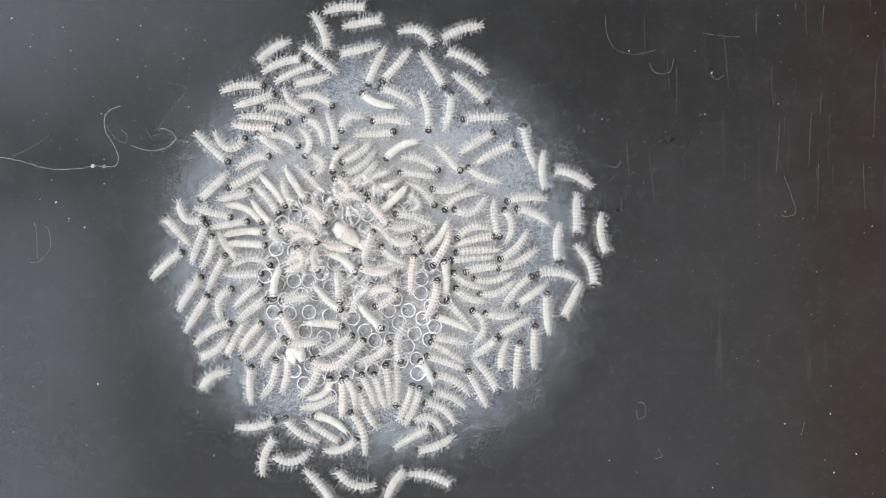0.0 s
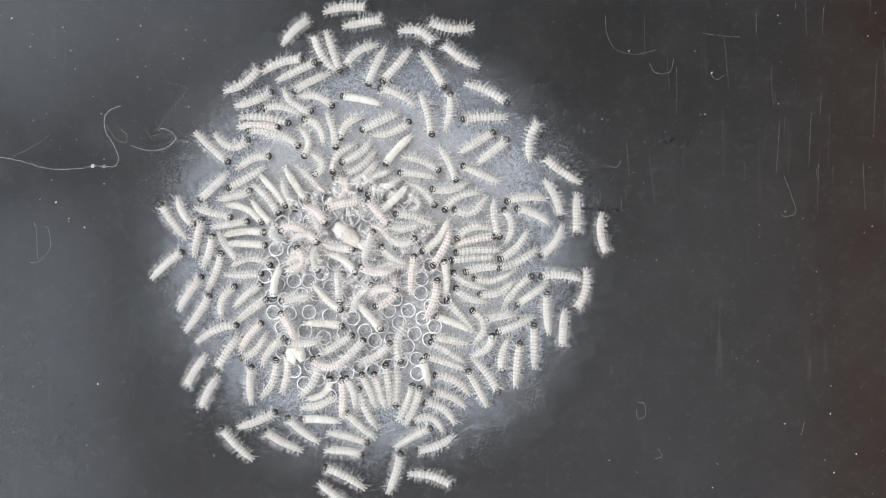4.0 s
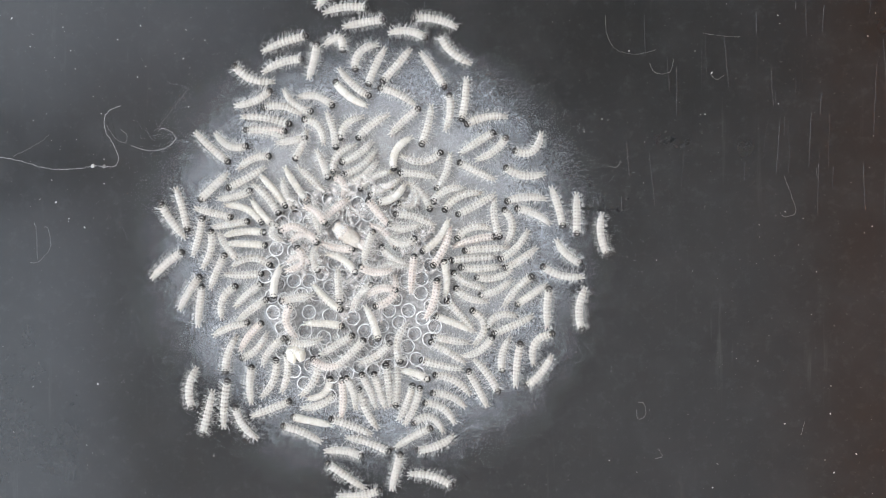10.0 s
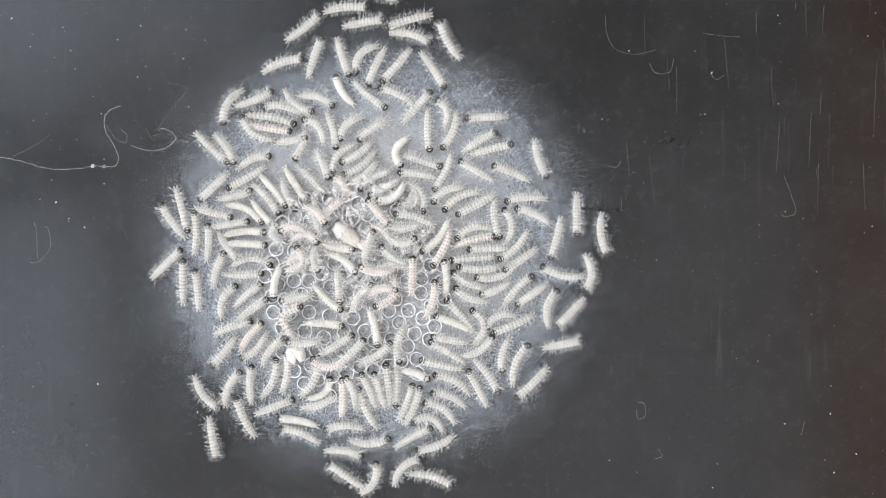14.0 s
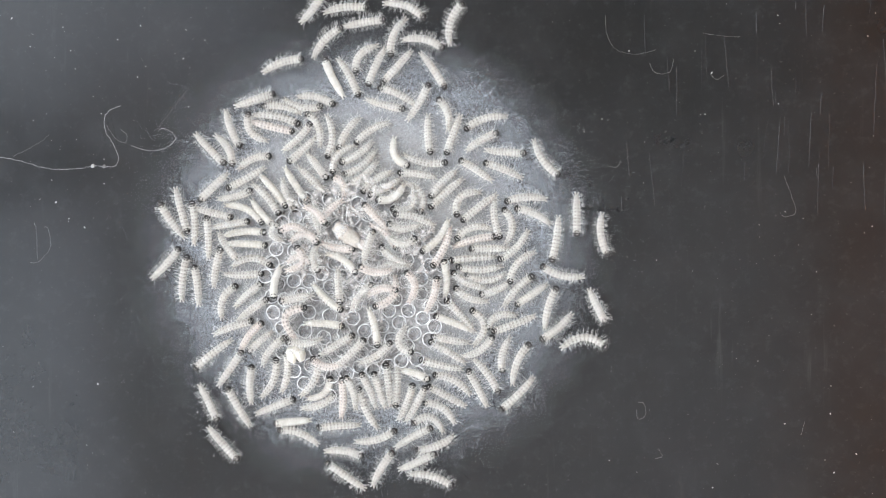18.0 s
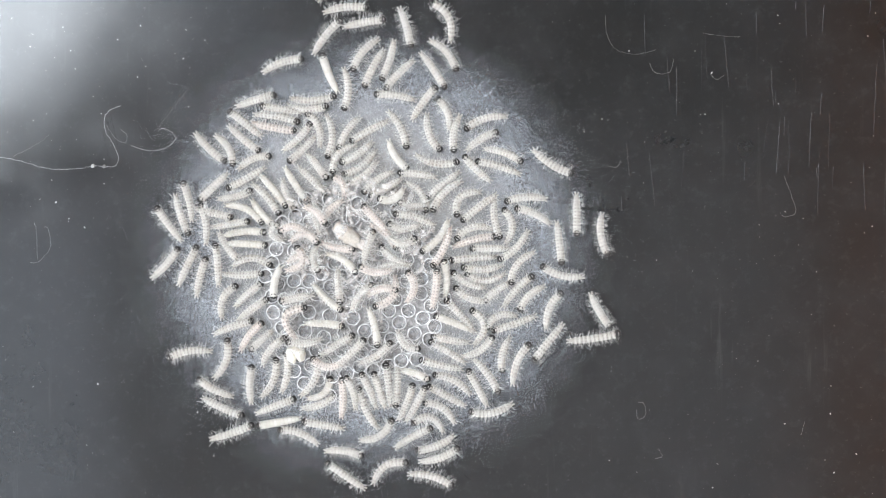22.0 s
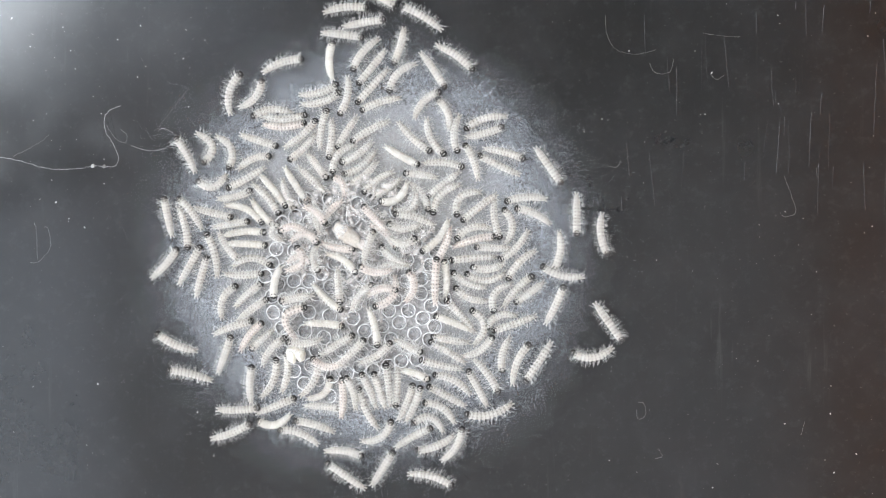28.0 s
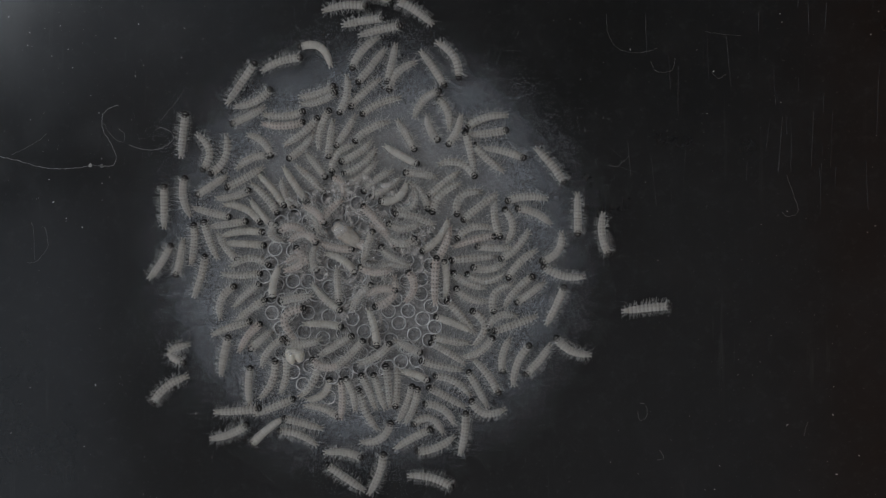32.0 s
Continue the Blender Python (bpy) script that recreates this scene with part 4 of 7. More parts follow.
c212 = caterpillar(-8.78, 2.48, -42, 1.75, 0.19, "pink", lift=0.39)
c213 = caterpillar(-10.86, -5.41, 120, 2.27, -0.09, "pink", lift=0.15)
c214 = caterpillar(-3.91, 0.99, -45, 2.40, 0.28, "pink", lift=0.01)
c197 = caterpillar(-1.51, 15.33, -27, 2.61, 0.64, lift=0.08)
c198 = caterpillar(1.09, 15.43, -160, 3.13, -0.23, lift=0.01)
c199 = caterpillar(1.57, 13.49, 153, 3.29, -0.25, lift=0.04)
c200 = caterpillar(2.07, 11.30, -40, 3.10, 0.05, lift=0.1)
c201 = caterpillar(0.51, 9.81, 81, 2.65, -0.15, lift=0.08)
c202 = caterpillar(2.80, 9.32, -177, 3.10, -0.12, lift=0.0)


def hatching_grub(x, y, heading, length, width, mat, label, high=0.55, cleft=0.0):
    """A swollen grub half out of its shell: a lumpy bag with a folded tail end."""
    ob = tagged(new("hatching_grub"), label, "caterpillar")
    ob.matrix_world = pose(x * MM, y * MM, high * MM, 0, 0, heading)
    bag = bmesh.new()
    bmesh.ops.create_icosphere(bag, subdivisions=4, radius=1)
    for v in bag.verts:
        k = 1 + 0.14 * noise.noise(v.co * 1.9 + Vector((x, y, 0))) + 0.06 * noise.noise(v.co * 5)
        taper = (1 - 0.16 * v.co.x) * (1 + 0.22 * v.co.x * v.co.x)
        k += 0.025 * math.sin(v.co.x * 13 + 2 * noise.noise(v.co * 2))
        k *= 1 - cleft * math.exp(-(v.co.y / 0.2) ** 2) * max(0.0, 0.4 + v.co.x)
        v.co = Vector((v.co.x * length / 2 * k, v.co.y * width / 2 * k * taper, v.co.z * width / 2.4 * k * taper)) * MM
    part("body", bag, mat, ob)
    cap = bmesh.new()
    bmesh.ops.create_icosphere(cap, subdivisions=3, radius=1)
    bmesh.ops.delete(cap, geom=[v for v in cap.verts if v.co.x > -0.1], context="VERTS")
    for v in cap.verts:
        k = 1 + 0.12 * noise.noise(v.co * 3)
        v.co = Vector((v.co.x * length * 0.55 * k, v.co.y * width * 0.66 * k, v.co.z * width * 0.5 * k)) * MM
    part("shell_cap", cap, m_shell, ob, "clear remnant of egg shell")
    if cleft:
        return ob
    tail = bmesh.new()
    bmesh.ops.create_icosphere(tail, subdivisions=3, radius=1)
    for v in tail.verts:
        k = 1 + 0.2 * noise.noise(v.co * 2.5 + Vector((y, x, 1)))
        v.co = Vector((length * 0.52 + v.co.x * length * 0.24 * k, width * 0.12 + v.co.y * width * 0.30 * k, v.co.z * width * 0.26 * k)) * MM
    part("tail_end", tail, SKIN["pink"], ob, "pinkish folded tail end")
    return ob


hatching_grub(-6.68, 0.95, -40, 2.35, 1.16, m_grub, "swollen white grub hatching among the egg shells", 0.72)
hatching_grub(-10.36, -7.45, -80, 1.25, 1.30, m_yolk, "cream-yellow curled two-lobed grub among the egg shells", 0.62, 0.45)

# shed skins and scraps of membrane over the clutch
rng = random.Random(21)
scraps = bmesh.new()
for i in range(340):
    a, d = rng.random() * math.tau, 4.6 * math.sqrt(rng.random())
    c = Vector((-5.9 + 1.1 * d * math.cos(a), 0.3 + d * math.sin(a), 0.5 + rng.random() * 0.25))
    # Extra scraps at three spots: membrane, and a stand-in for white wet highlights.
    if i >= 250:
        mid = ((-6.9, -4.2), (-7.2, 3.7), (-1.7, 1.4))[i % 3]
        c.x, c.y = mid[0] + rng.gauss(0, 0.9), mid[1] + rng.gauss(0, 0.6)
    turn, w, h = Euler((rng.gauss(0, 0.5), rng.gauss(0, 0.5), rng.random() * 6.28)).to_matrix(), rng.uniform(0.12, 0.42), rng.uniform(0.08, 0.26)
    hub = scraps.verts.new(c * MM)
    edge = []
    for k in range(11):
        q, far = math.tau * k / 11, rng.uniform(0.6, 1.1)
        edge.append(scraps.verts.new((c + turn @ Vector((math.cos(q) * w * far, math.sin(q) * h * far, 0.10 * math.cos(2 * q + i) + rng.gauss(0, 0.03)))) * MM))
    for k in range(11):
        scraps.faces.new((hub, edge[k], edge[(k + 1) % 11]))
skins = bmesh.new()
for i in range(120):
    a, d = rng.random() * math.tau, 4.6 * math.sqrt(rng.random())
    x, y, h, bend = -5.9 + 1.15 * d * math.cos(a), 0.3 + d * math.sin(a), rng.random() * 6.28, rng.gauss(0, 0.22)
    wide, z, rows = rng.uniform(0.10, 0.22), rng.uniform(0.46, 0.72), []
    for k in range(9):
        side = Vector((-math.sin(h), math.cos(h), 0))
        fat = wide * math.sin(math.pi * (k + 0.7) / 9.4) * rng.uniform(0.7, 1.2)
        rows.append([skins.verts.new((Vector((x, y, z)) + side * math.cos(q) * fat + Vector((0, 0, math.sin(q) * fat * 0.8 + rng.gauss(0, 0.02)))) * MM) for q in (0, 0.6, 1.2, 1.9, 2.5, 3.14)])
        x, y, h = x + 0.16 * math.cos(h), y + 0.16 * math.sin(h), h + bend
    for p0, p1 in zip(rows, rows[1:]):
        for k in range(5):
            skins.faces.new((p0[k], p0[k + 1], p1[k + 1], p1[k]))
tagged(new("shed_skins", to_mesh("shed_skins", skins, m_scrap_glint)), "wet translucent shed skins lying over the egg shells", "shed skin", kind="stuff")
tagged(new("membrane_scraps", to_mesh("membrane_scraps", scraps, m_scrap_glint)), "crumpled clear membrane scraps over the egg shells", "membrane", kind="stuff")



def motions():
    # the added disc drifts in from beyond the glowing panes' corner and part of the way back
    walk(lamp, [(t, pose(-0.648 - 0.73 * back, 0.39 + 0.68 * back, 1.88)) for t, back in ((0.0, 0.42), (18.0, 0.36), (20.0, 0.25), (21.0, 0.16), (22.0, 0.045), (23.0, 0.0), (24.0, 0.015), (25.5, 0.05), (27.5, 0.10), (28.0, 0.105), (30.0, 0.085), (31.0, 0.12), (32.0, 0.14))])
    crawl(c1, (0, -12.21, 13.98, -143, 2.74, -0.26), (0.5, -12.01, 14.13, -153, 2.38, -0.07), (1, -11.88, 14.13, -159, 2.37, 0.17), (1.5, -11.60, 14.06, -175, 2.67, 0.54), (2, -11.80, 14.51, -232, 1.56, 1.02), (2.5, -11.84, 14.73, -250, 1.46, 1.06), (3, -11.38, 15.13, -290, 2.05, 0.72), (3.5, -10.84, 15.36, -310, 2.55, 0.29), (5.5, -9.52, 16.27, -323, 2.71, 0.06), (6, -9.55, 16.46, -312, 2.77, 0.10), (7, -9.18, 16.73, -307, 3.08, -0.17), (8, -8.44, 17.44, -305, 2.84, -0.07), (8.5, -8.11, 18.19, -303, 2.39, 0.06), (10, -8.12, 18.18, -304, 2.41, 0.04), (11, -7.20, 18.02, -339, 3.27, 0.12), (13, -4.83, 17.98, -375, 2.42, -0.15), (16.5, -3.48, 17.43, -369, 2.73, 0.08), (19, -2.20, 16.89, -397, 3.03, 0.44), (21, -2.45, 16.17, -425, 2.65, 0.31), (23, -2.60, 15.02, -440, 2.86, -0.05), (25.5, -2.62, 14.66, -442, 2.76, -0.05), (28, -3.05, 14.20, -467, 2.52, 0.11), (30, -3.54, 13.49, -469, 2.88, -0.04), (32, -3.63, 12.88, -462, 2.74, -0.00))
    crawl(c3, (0, -10.32, 12.58, 22, 3.08, 0.16), (6, -10.05, 12.71, 32, 2.64, -0.13), (7, -9.48, 13.09, 53, 2.28, -0.24), (9, -9.32, 13.32, 62, 2.59, -0.39), (10, -9.11, 13.37, 77, 2.44, -0.06), (11, -9.19, 13.38, 61, 2.43, 0.17), (12, -9.03, 13.62, 52, 2.62, 0.30), (13, -9.03, 13.55, 51, 2.81, 0.35), (14, -9.07, 13.66, 71, 2.88, 0.06), (16.5, -8.35, 14.85, 52, 2.84, 0.15), (19, -8.27, 14.85, 45, 2.86, 0.28), (21, -8.25, 15.03, 51, 3.04, 0.22), (23, -8.19, 15.20, 50, 2.86, 0.10), (25.5, -7.97, 15.16, 9, 2.73, 0.51), (28, -7.00, 15.14, -7, 2.80, 0.07), (30, -5.89, 14.97, 12, 2.80, -0.08), (32, -4.32, 15.42, 13, 2.92, 0.07))
    crawl(c4, (0, -14.03, 11.56, 6, 3.03, 0.22), (0.5, -13.96, 11.58, 11, 3.03, 0.04), (1, -13.95, 11.62, 38, 2.73, -0.54), (1.5, -13.92, 11.71, 32, 2.98, -0.34), (2.5, -13.98, 11.67, 27, 3.00, -0.27), (3, -14.08, 11.66, 29, 2.79, -0.29), (3.5, -13.96, 11.72, 33, 3.00, -0.40), (5.5, -13.57, 12.62, 57, 3.11, -0.06), (6, -13.38, 13.13, 61, 2.93, 0.01), (7, -13.15, 13.93, 65, 2.93, 0.03), (7.5, -12.71, 13.98, 48, 3.11, 0.16), (8, -12.59, 13.88, 40, 3.01, 0.16), (8.5, -12.25, 14.15, 15, 2.66, 0.22), (9, -12.05, 14.28, 19, 3.19, 0.25), (10, -11.10, 14.66, 19, 3.28, 0.13), (11, -10.30, 15.06, 20, 2.99, 0.21), (12, -9.63, 15.06, 10, 2.82, 0.09), (13, -9.76, 15.44, 35, 2.78, -0.10), (14, -9.72, 15.67, 39, 3.01, -0.10), (16.5, -9.46, 16.20, 57, 3.26, -0.01), (17, -9.40, 16.60, 63, 2.57, -0.05), (18, -9.07, 17.11, 54, 2.60, -0.11), (19, -8.92, 17.47, 51, 2.19, -0.04), (21, -8.44, 18.00, 46, 2.43, 0.01), (23, -7.14, 18.85, 27, 2.38, 0.09), (24, -6.18, 18.45, -24, 2.11, 0.04), (25.5, -4.50, 17.73, -75, 2.00, 0.21), (28, -4.23, 17.67, -25, 2.00, 0.07), (32, -4.53, 17.78, -15, 1.99, 0.12))
    crawl(c5, (0, -13.12, 10.52, 18, 2.91, -0.05), (9, -13.20, 10.48, 26, 2.68, -0.26), (16.5, -13.18, 10.56, 20, 2.82, -0.05), (25.5, -13.08, 10.54, 16, 2.76, 0.04), (28, -13.17, 10.79, 54, 2.46, -0.43), (30, -13.04, 10.77, 48, 2.69, -0.39), (32, -13.07, 10.37, 29, 2.83, -0.33))
    crawl(c6, (0, -11.45, 10.04, 173, 2.68, -0.35), (16.5, -11.43, 10.11, 172, 2.65, -0.29), (23, -11.59, 9.84, 171, 2.73, 0.01), (25.5, -11.75, 9.76, 180, 2.78, -0.12), (28, -12.19, 9.84, 187, 2.80, -0.37), (30, -12.79, 9.75, 199, 2.90, -0.20), (32, -13.74, 9.26, 207, 2.56, 0.05))
    crawl(c7, (0, -12.42, 9.30, -8, 3.45, 0.19), (11, -12.34, 9.21, -10, 3.47, 0.17), (16.5, -11.68, 9.34, -12, 3.32, 0.24), (23, -11.61, 9.35, -10, 3.11, 0.10), (28, -11.11, 9.16, 3, 3.02, -0.28), (32, -11.05, 9.30, 6, 2.82, -0.26))
    crawl(c8, (0, -13.19, 8.58, -5, 3.07, -0.03), (6, -12.75, 8.76, -1, 2.82, 0.18), (11, -12.37, 8.35, -3, 3.02, -0.00), (16.5, -11.98, 8.60, -13, 3.09, -0.03), (23, -11.80, 8.54, -8, 3.17, -0.09), (28, -11.07, 8.64, 4, 2.95, -0.23))
    crawl(c9, (0, -15.02, 7.09, -4, 2.19, -0.95), (3, -14.85, 7.18, -11, 2.67, -0.62), (6, -14.95, 7.14, 14, 1.50, -1.19), (9, -14.97, 7.16, 1, 1.94, -0.98), (11, -15.09, 7.29, -42, 2.52, 0.02), (13, -15.22, 7.14, -56, 2.41, 0.17), (16.5, -15.16, 7.03, -63, 2.38, 0.30), (21, -15.12, 7.09, -62, 2.32, 0.32), (25.5, -15.02, 6.80, -66, 2.47, 0.39), (28, -14.91, 6.96, -73, 2.39, 0.65), (30, -14.96, 6.81, -87, 1.90, 0.96), (32, -15.32, 6.31, -115, 2.95, 0.53))
    crawl(c10, (0, -9.51, 11.82, -168, 2.56, 0.06), (3, -9.43, 11.65, -152, 2.50, -0.09), (5.5, -9.93, 12.00, -165, 3.28, -0.10), (6, -10.49, 11.63, -175, 2.83, 0.01), (7, -11.37, 11.73, -190, 2.58, 0.11), (8, -12.31, 11.76, -181, 2.54, 0.06), (8.5, -12.57, 11.80, -177, 2.82, 0.04), (9, -13.39, 11.76, -178, 2.70, 0.12), (10, -13.65, 12.05, -205, 3.06, 0.44), (11, -13.81, 12.30, -224, 2.83, 0.63), (12, -13.80, 11.57, -156, 3.17, -0.38), (13, -14.65, 10.83, -147, 3.09, -0.13), (14, -15.31, 10.14, -116, 2.77, -0.51), (16.5, -15.24, 9.31, -90, 2.82, -0.16), (19, -14.60, 7.89, -53, 2.65, -0.15), (21, -14.10, 7.78, -43, 2.88, -0.10), (23, -13.88, 7.59, -34, 2.65, -0.04), (25.5, -13.33, 7.57, -18, 2.78, -0.05), (28, -12.89, 7.62, -18, 2.67, -0.00), (30, -12.81, 7.58, -27, 2.82, 0.20), (32, -12.53, 7.43, -47, 2.19, 0.38))
    crawl(c12, (0, -8.78, 10.74, -18, 2.49, 0.38), (16.5, -8.79, 10.74, -17, 2.48, 0.36), (23, -9.09, 10.45, 8, 3.13, -0.30), (25.5, -8.97, 10.52, 12, 2.71, -0.28), (28, -8.61, 11.05, 18, 2.66, -0.28), (32, -8.66, 10.90, 20, 2.46, -0.22))
    crawl(c15, (0, -8.41, 15.24, -71, 2.88, 0.26), (3, -8.09, 14.65, -70, 3.20, 0.09), (5.5, -7.30, 12.94, -72, 2.53, -0.17), (6, -7.21, 12.96, -69, 2.84, -0.21), (7, -6.85, 12.49, -56, 2.50, -0.27), (8, -6.88, 12.12, -50, 2.75, -0.42), (9, -6.39, 11.67, -44, 3.03, -0.06), (10, -6.28, 11.54, -41, 2.83, -0.18), (11, -5.80, 11.41, -36, 2.66, -0.06), (12, -5.16, 10.92, -44, 2.83, 0.15), (14, -5.14, 10.75, -39, 2.87, -0.09), (16.5, -4.32, 10.23, -19, 2.88, -0.16), (19, -3.89, 10.02, -14, 2.58, 0.10), (21, -3.30, 9.08, -57, 2.77, 0.35), (23, -2.70, 8.11, -66, 2.81, 0.10), (25.5, -2.56, 8.04, -54, 3.00, -0.10), (28, -2.04, 7.73, -42, 2.97, -0.16), (30, -2.36, 7.63, -57, 2.68, -0.02), (32, -2.50, 7.91, -60, 2.35, 0.05))
    crawl(c17, (0, -6.12, 14.01, -167, 2.97, 0.02), (3, -6.12, 13.86, -149, 2.85, -0.28), (6, -6.03, 13.90, -134, 2.43, -0.58), (16.5, -5.91, 13.62, -125, 2.33, -0.60), (19, -5.87, 13.71, -127, 2.51, -0.44), (23, -5.74, 13.82, -128, 2.84, -0.28))
    crawl(c18, (0, -4.83, 12.77, -114, 2.86, -0.09), (19, -4.83, 12.77, -114, 2.86, -0.09), (23, -5.07, 12.66, -119, 2.97, -0.09), (28, -5.11, 12.72, -129, 3.07, 0.01))
    crawl(c19, (0, -3.37, 12.85, -131, 3.00, 0.02), (16.5, -3.37, 12.85, -131, 3.00, 0.02), (21, -3.21, 12.39, -135, 2.86, -0.06), (25.5, -3.31, 12.21, -129, 2.47, -0.32), (28, -3.26, 12.32, -131, 2.69, -0.45))
    crawl(c20, (0, -4.76, 10.36, 157, 2.58, 0.25), (1, -4.92, 10.38, 168, 2.93, 0.06), (1.5, -5.12, 10.38, 173, 3.08, -0.07), (2, -5.15, 10.37, 174, 3.28, -0.04), (2.5, -5.56, 10.44, 176, 2.51, -0.08), (3, -5.84, 10.50, 173, 2.76, -0.10), (5.5, -5.89, 10.69, 160, 2.79, 0.08), (6, -5.76, 10.64, 155, 2.74, 0.10), (7, -6.01, 10.77, 158, 2.98, 0.06), (8, -6.51, 10.78, 147, 2.57, 0.14), (9, -6.90, 10.80, 146, 2.94, 0.22), (10, -6.73, 10.85, 141, 2.81, 0.25), (11, -6.80, 10.89, 133, 2.77, 0.24), (12, -7.22, 11.13, 126, 2.40, 0.29), (13, -7.25, 11.25, 113, 2.70, 0.39), (14, -7.17, 11.18, 121, 2.33, 0.20), (16.5, -7.74, 12.01, 113, 2.67, 0.15), (17, -7.78, 12.16, 119, 2.99, 0.05), (19, -7.88, 12.14, 113, 2.96, 0.17), (21, -7.98, 12.09, 116, 3.11, 0.17), (23, -8.23, 13.00, 105, 2.42, 0.03), (25.5, -8.27, 13.19, 101, 2.30, 0.30), (28, -8.04, 13.40, 88, 2.54, 0.24), (30, -8.39, 13.74, 107, 2.73, 0.03), (32, -8.70, 14.20, 153, 2.54, -0.76))
    crawl(c21, (0, -3.27, 11.01, 156, 2.81, -0.22), (19, -3.27, 11.01, 156, 2.81, -0.22), (23, -3.79, 10.72, 180, 2.78, -0.08), (25.5, -4.59, 10.15, 190, 2.86, 0.11), (28, -4.58, 10.34, 199, 2.88, -0.17), (30, -4.41, 10.13, 209, 2.56, -0.26), (32, -4.58, 10.16, 205, 2.95, -0.24))
    crawl(c23, (0, -1.05, 9.68, -80, 2.86, 0.26), (3, -1.04, 9.49, -75, 3.04, 0.13), (6, -1.03, 9.20, -79, 2.99, 0.14), (9, -1.07, 8.71, -102, 2.67, 0.09), (11, -1.11, 8.54, -105, 3.04, 0.14), (13, -1.08, 8.46, -87, 2.90, -0.13), (16.5, -1.08, 7.91, -92, 2.82, 0.00), (19, -1.04, 8.06, -80, 2.58, -0.20), (23, -0.94, 7.99, -66, 2.68, -0.36), (28, -0.81, 7.70, -62, 2.82, -0.36), (30, -0.62, 8.02, -48, 2.52, -0.25), (32, -0.88, 8.33, -65, 1.85, -0.22))
    crawl(c24, (0, -3.72, 9.12, 178, 2.90, -0.20), (3, -4.29, 9.06, 193, 2.89, -0.01), (6, -5.11, 8.67, 218, 2.76, -0.10), (9, -5.27, 8.71, 216, 2.97, -0.19), (11, -5.03, 8.65, 222, 2.55, -0.18), (16.5, -5.18, 8.36, 213, 2.66, -0.18), (19, -5.26, 8.31, 215, 2.84, -0.26), (23, -5.32, 8.30, 208, 3.09, 0.00), (32, -5.24, 8.35, 212, 2.80, -0.22))
    crawl(c30, (0, -4.70, 8.13, 6, 2.76, -0.06), (3, -4.06, 8.09, 13, 2.90, -0.38), (6, -2.70, 8.99, 39, 2.70, -0.01), (9, -2.79, 9.13, 43, 2.74, 0.06), (11, -2.38, 9.22, 41, 2.67, 0.05), (13, -1.93, 9.87, 46, 2.80, 0.03), (16.5, -1.62, 10.36, 54, 2.95, 0.00), (19, -1.64, 10.44, 62, 2.86, -0.14), (21, -1.45, 10.26, 50, 2.92, 0.04), (23, -1.32, 10.62, 57, 2.68, 0.12), (28, -1.30, 10.50, 44, 2.54, 0.35))
    crawl(c31, (0, -16.25, 7.05, -42, 3.09, -0.06), (13, -16.25, 7.05, -42, 3.09, -0.06), (16.5, -16.37, 6.97, -46, 2.91, -0.03), (25.5, -16.44, 7.10, -41, 2.72, -0.18), (28, -16.27, 7.18, -83, 2.11, 0.89), (30, -16.55, 6.80, -73, 2.73, 0.22), (32, -16.37, 6.78, -85, 2.53, 0.69))
    crawl(c33, (0, -12.30, 7.53, 142, 2.33, 0.04), (6, -12.55, 8.44, 172, 2.88, -0.33), (11, -12.70, 8.35, 168, 2.84, -0.22), (14, -13.47, 8.23, 141, 2.76, 0.50), (16.5, -13.34, 8.22, 134, 2.46, 0.57), (19, -13.80, 8.48, 116, 2.27, 0.61), (21, -13.71, 8.60, 137, 2.77, 0.09), (23, -14.64, 9.35, 142, 2.88, -0.03), (25.5, -15.22, 10.14, 123, 3.00, 0.29), (28, -15.06, 11.18, 73, 2.94, 0.46), (30, -14.32, 11.37, 51, 2.81, 0.06), (32, -14.08, 11.73, 56, 3.49, -0.01))
    crawl(c34, (0, -16.29, 4.31, -136, 2.74, -0.02), (23, -16.29, 4.31, -136, 2.74, -0.02), (25.5, -16.38, 4.37, -144, 2.66, 0.10), (28, -16.31, 4.37, -173, 2.07, 0.66), (30, -16.39, 4.39, -163, 2.86, 0.45), (32, -16.29, 4.38, -147, 2.50, 0.03))
    crawl(c38, (0, -18.08, 2.08, -30, 2.13, -0.73), (3, -18.31, 2.28, -44, 1.98, -0.50), (6, -18.32, 2.69, -75, 2.84, 0.07), (19, -18.46, 2.56, -75, 3.21, -0.04), (21, -18.48, 2.45, -73, 2.86, -0.07), (23, -18.48, 2.04, -70, 2.91, -0.11), (25.5, -18.27, 1.39, -79, 2.99, 0.10), (28, -18.15, 1.41, -78, 3.00, 0.18), (30, -18.28, 0.46, -96, 2.59, 0.09), (32, -18.43, -0.72, -102, 2.58, 0.08))
    crawl(c39, (0, -17.21, 0.52, 69, 2.87, 0.03), (3, -17.26, 0.92, 74, 2.63, 0.06), (6, -17.37, 0.97, 83, 2.68, -0.02), (9, -17.18, 0.97, 77, 2.81, -0.15), (11, -17.25, 0.98, 78, 2.60, -0.03), (13, -17.36, 1.19, 88, 2.94, -0.16), (16.5, -17.47, 1.52, 93, 2.94, -0.17), (19, -17.53, 2.12, 94, 2.95, -0.14), (21, -17.66, 2.53, 100, 2.98, -0.15), (23, -18.09, 4.48, 105, 2.50, -0.11), (25.5, -17.56, 5.25, 69, 2.49, 0.13), (28, -18.13, 6.78, 120, 2.69, -0.13), (30, -18.36, 7.59, 86, 3.07, 0.23), (32, -18.22, 8.10, 84, 3.01, 0.02))
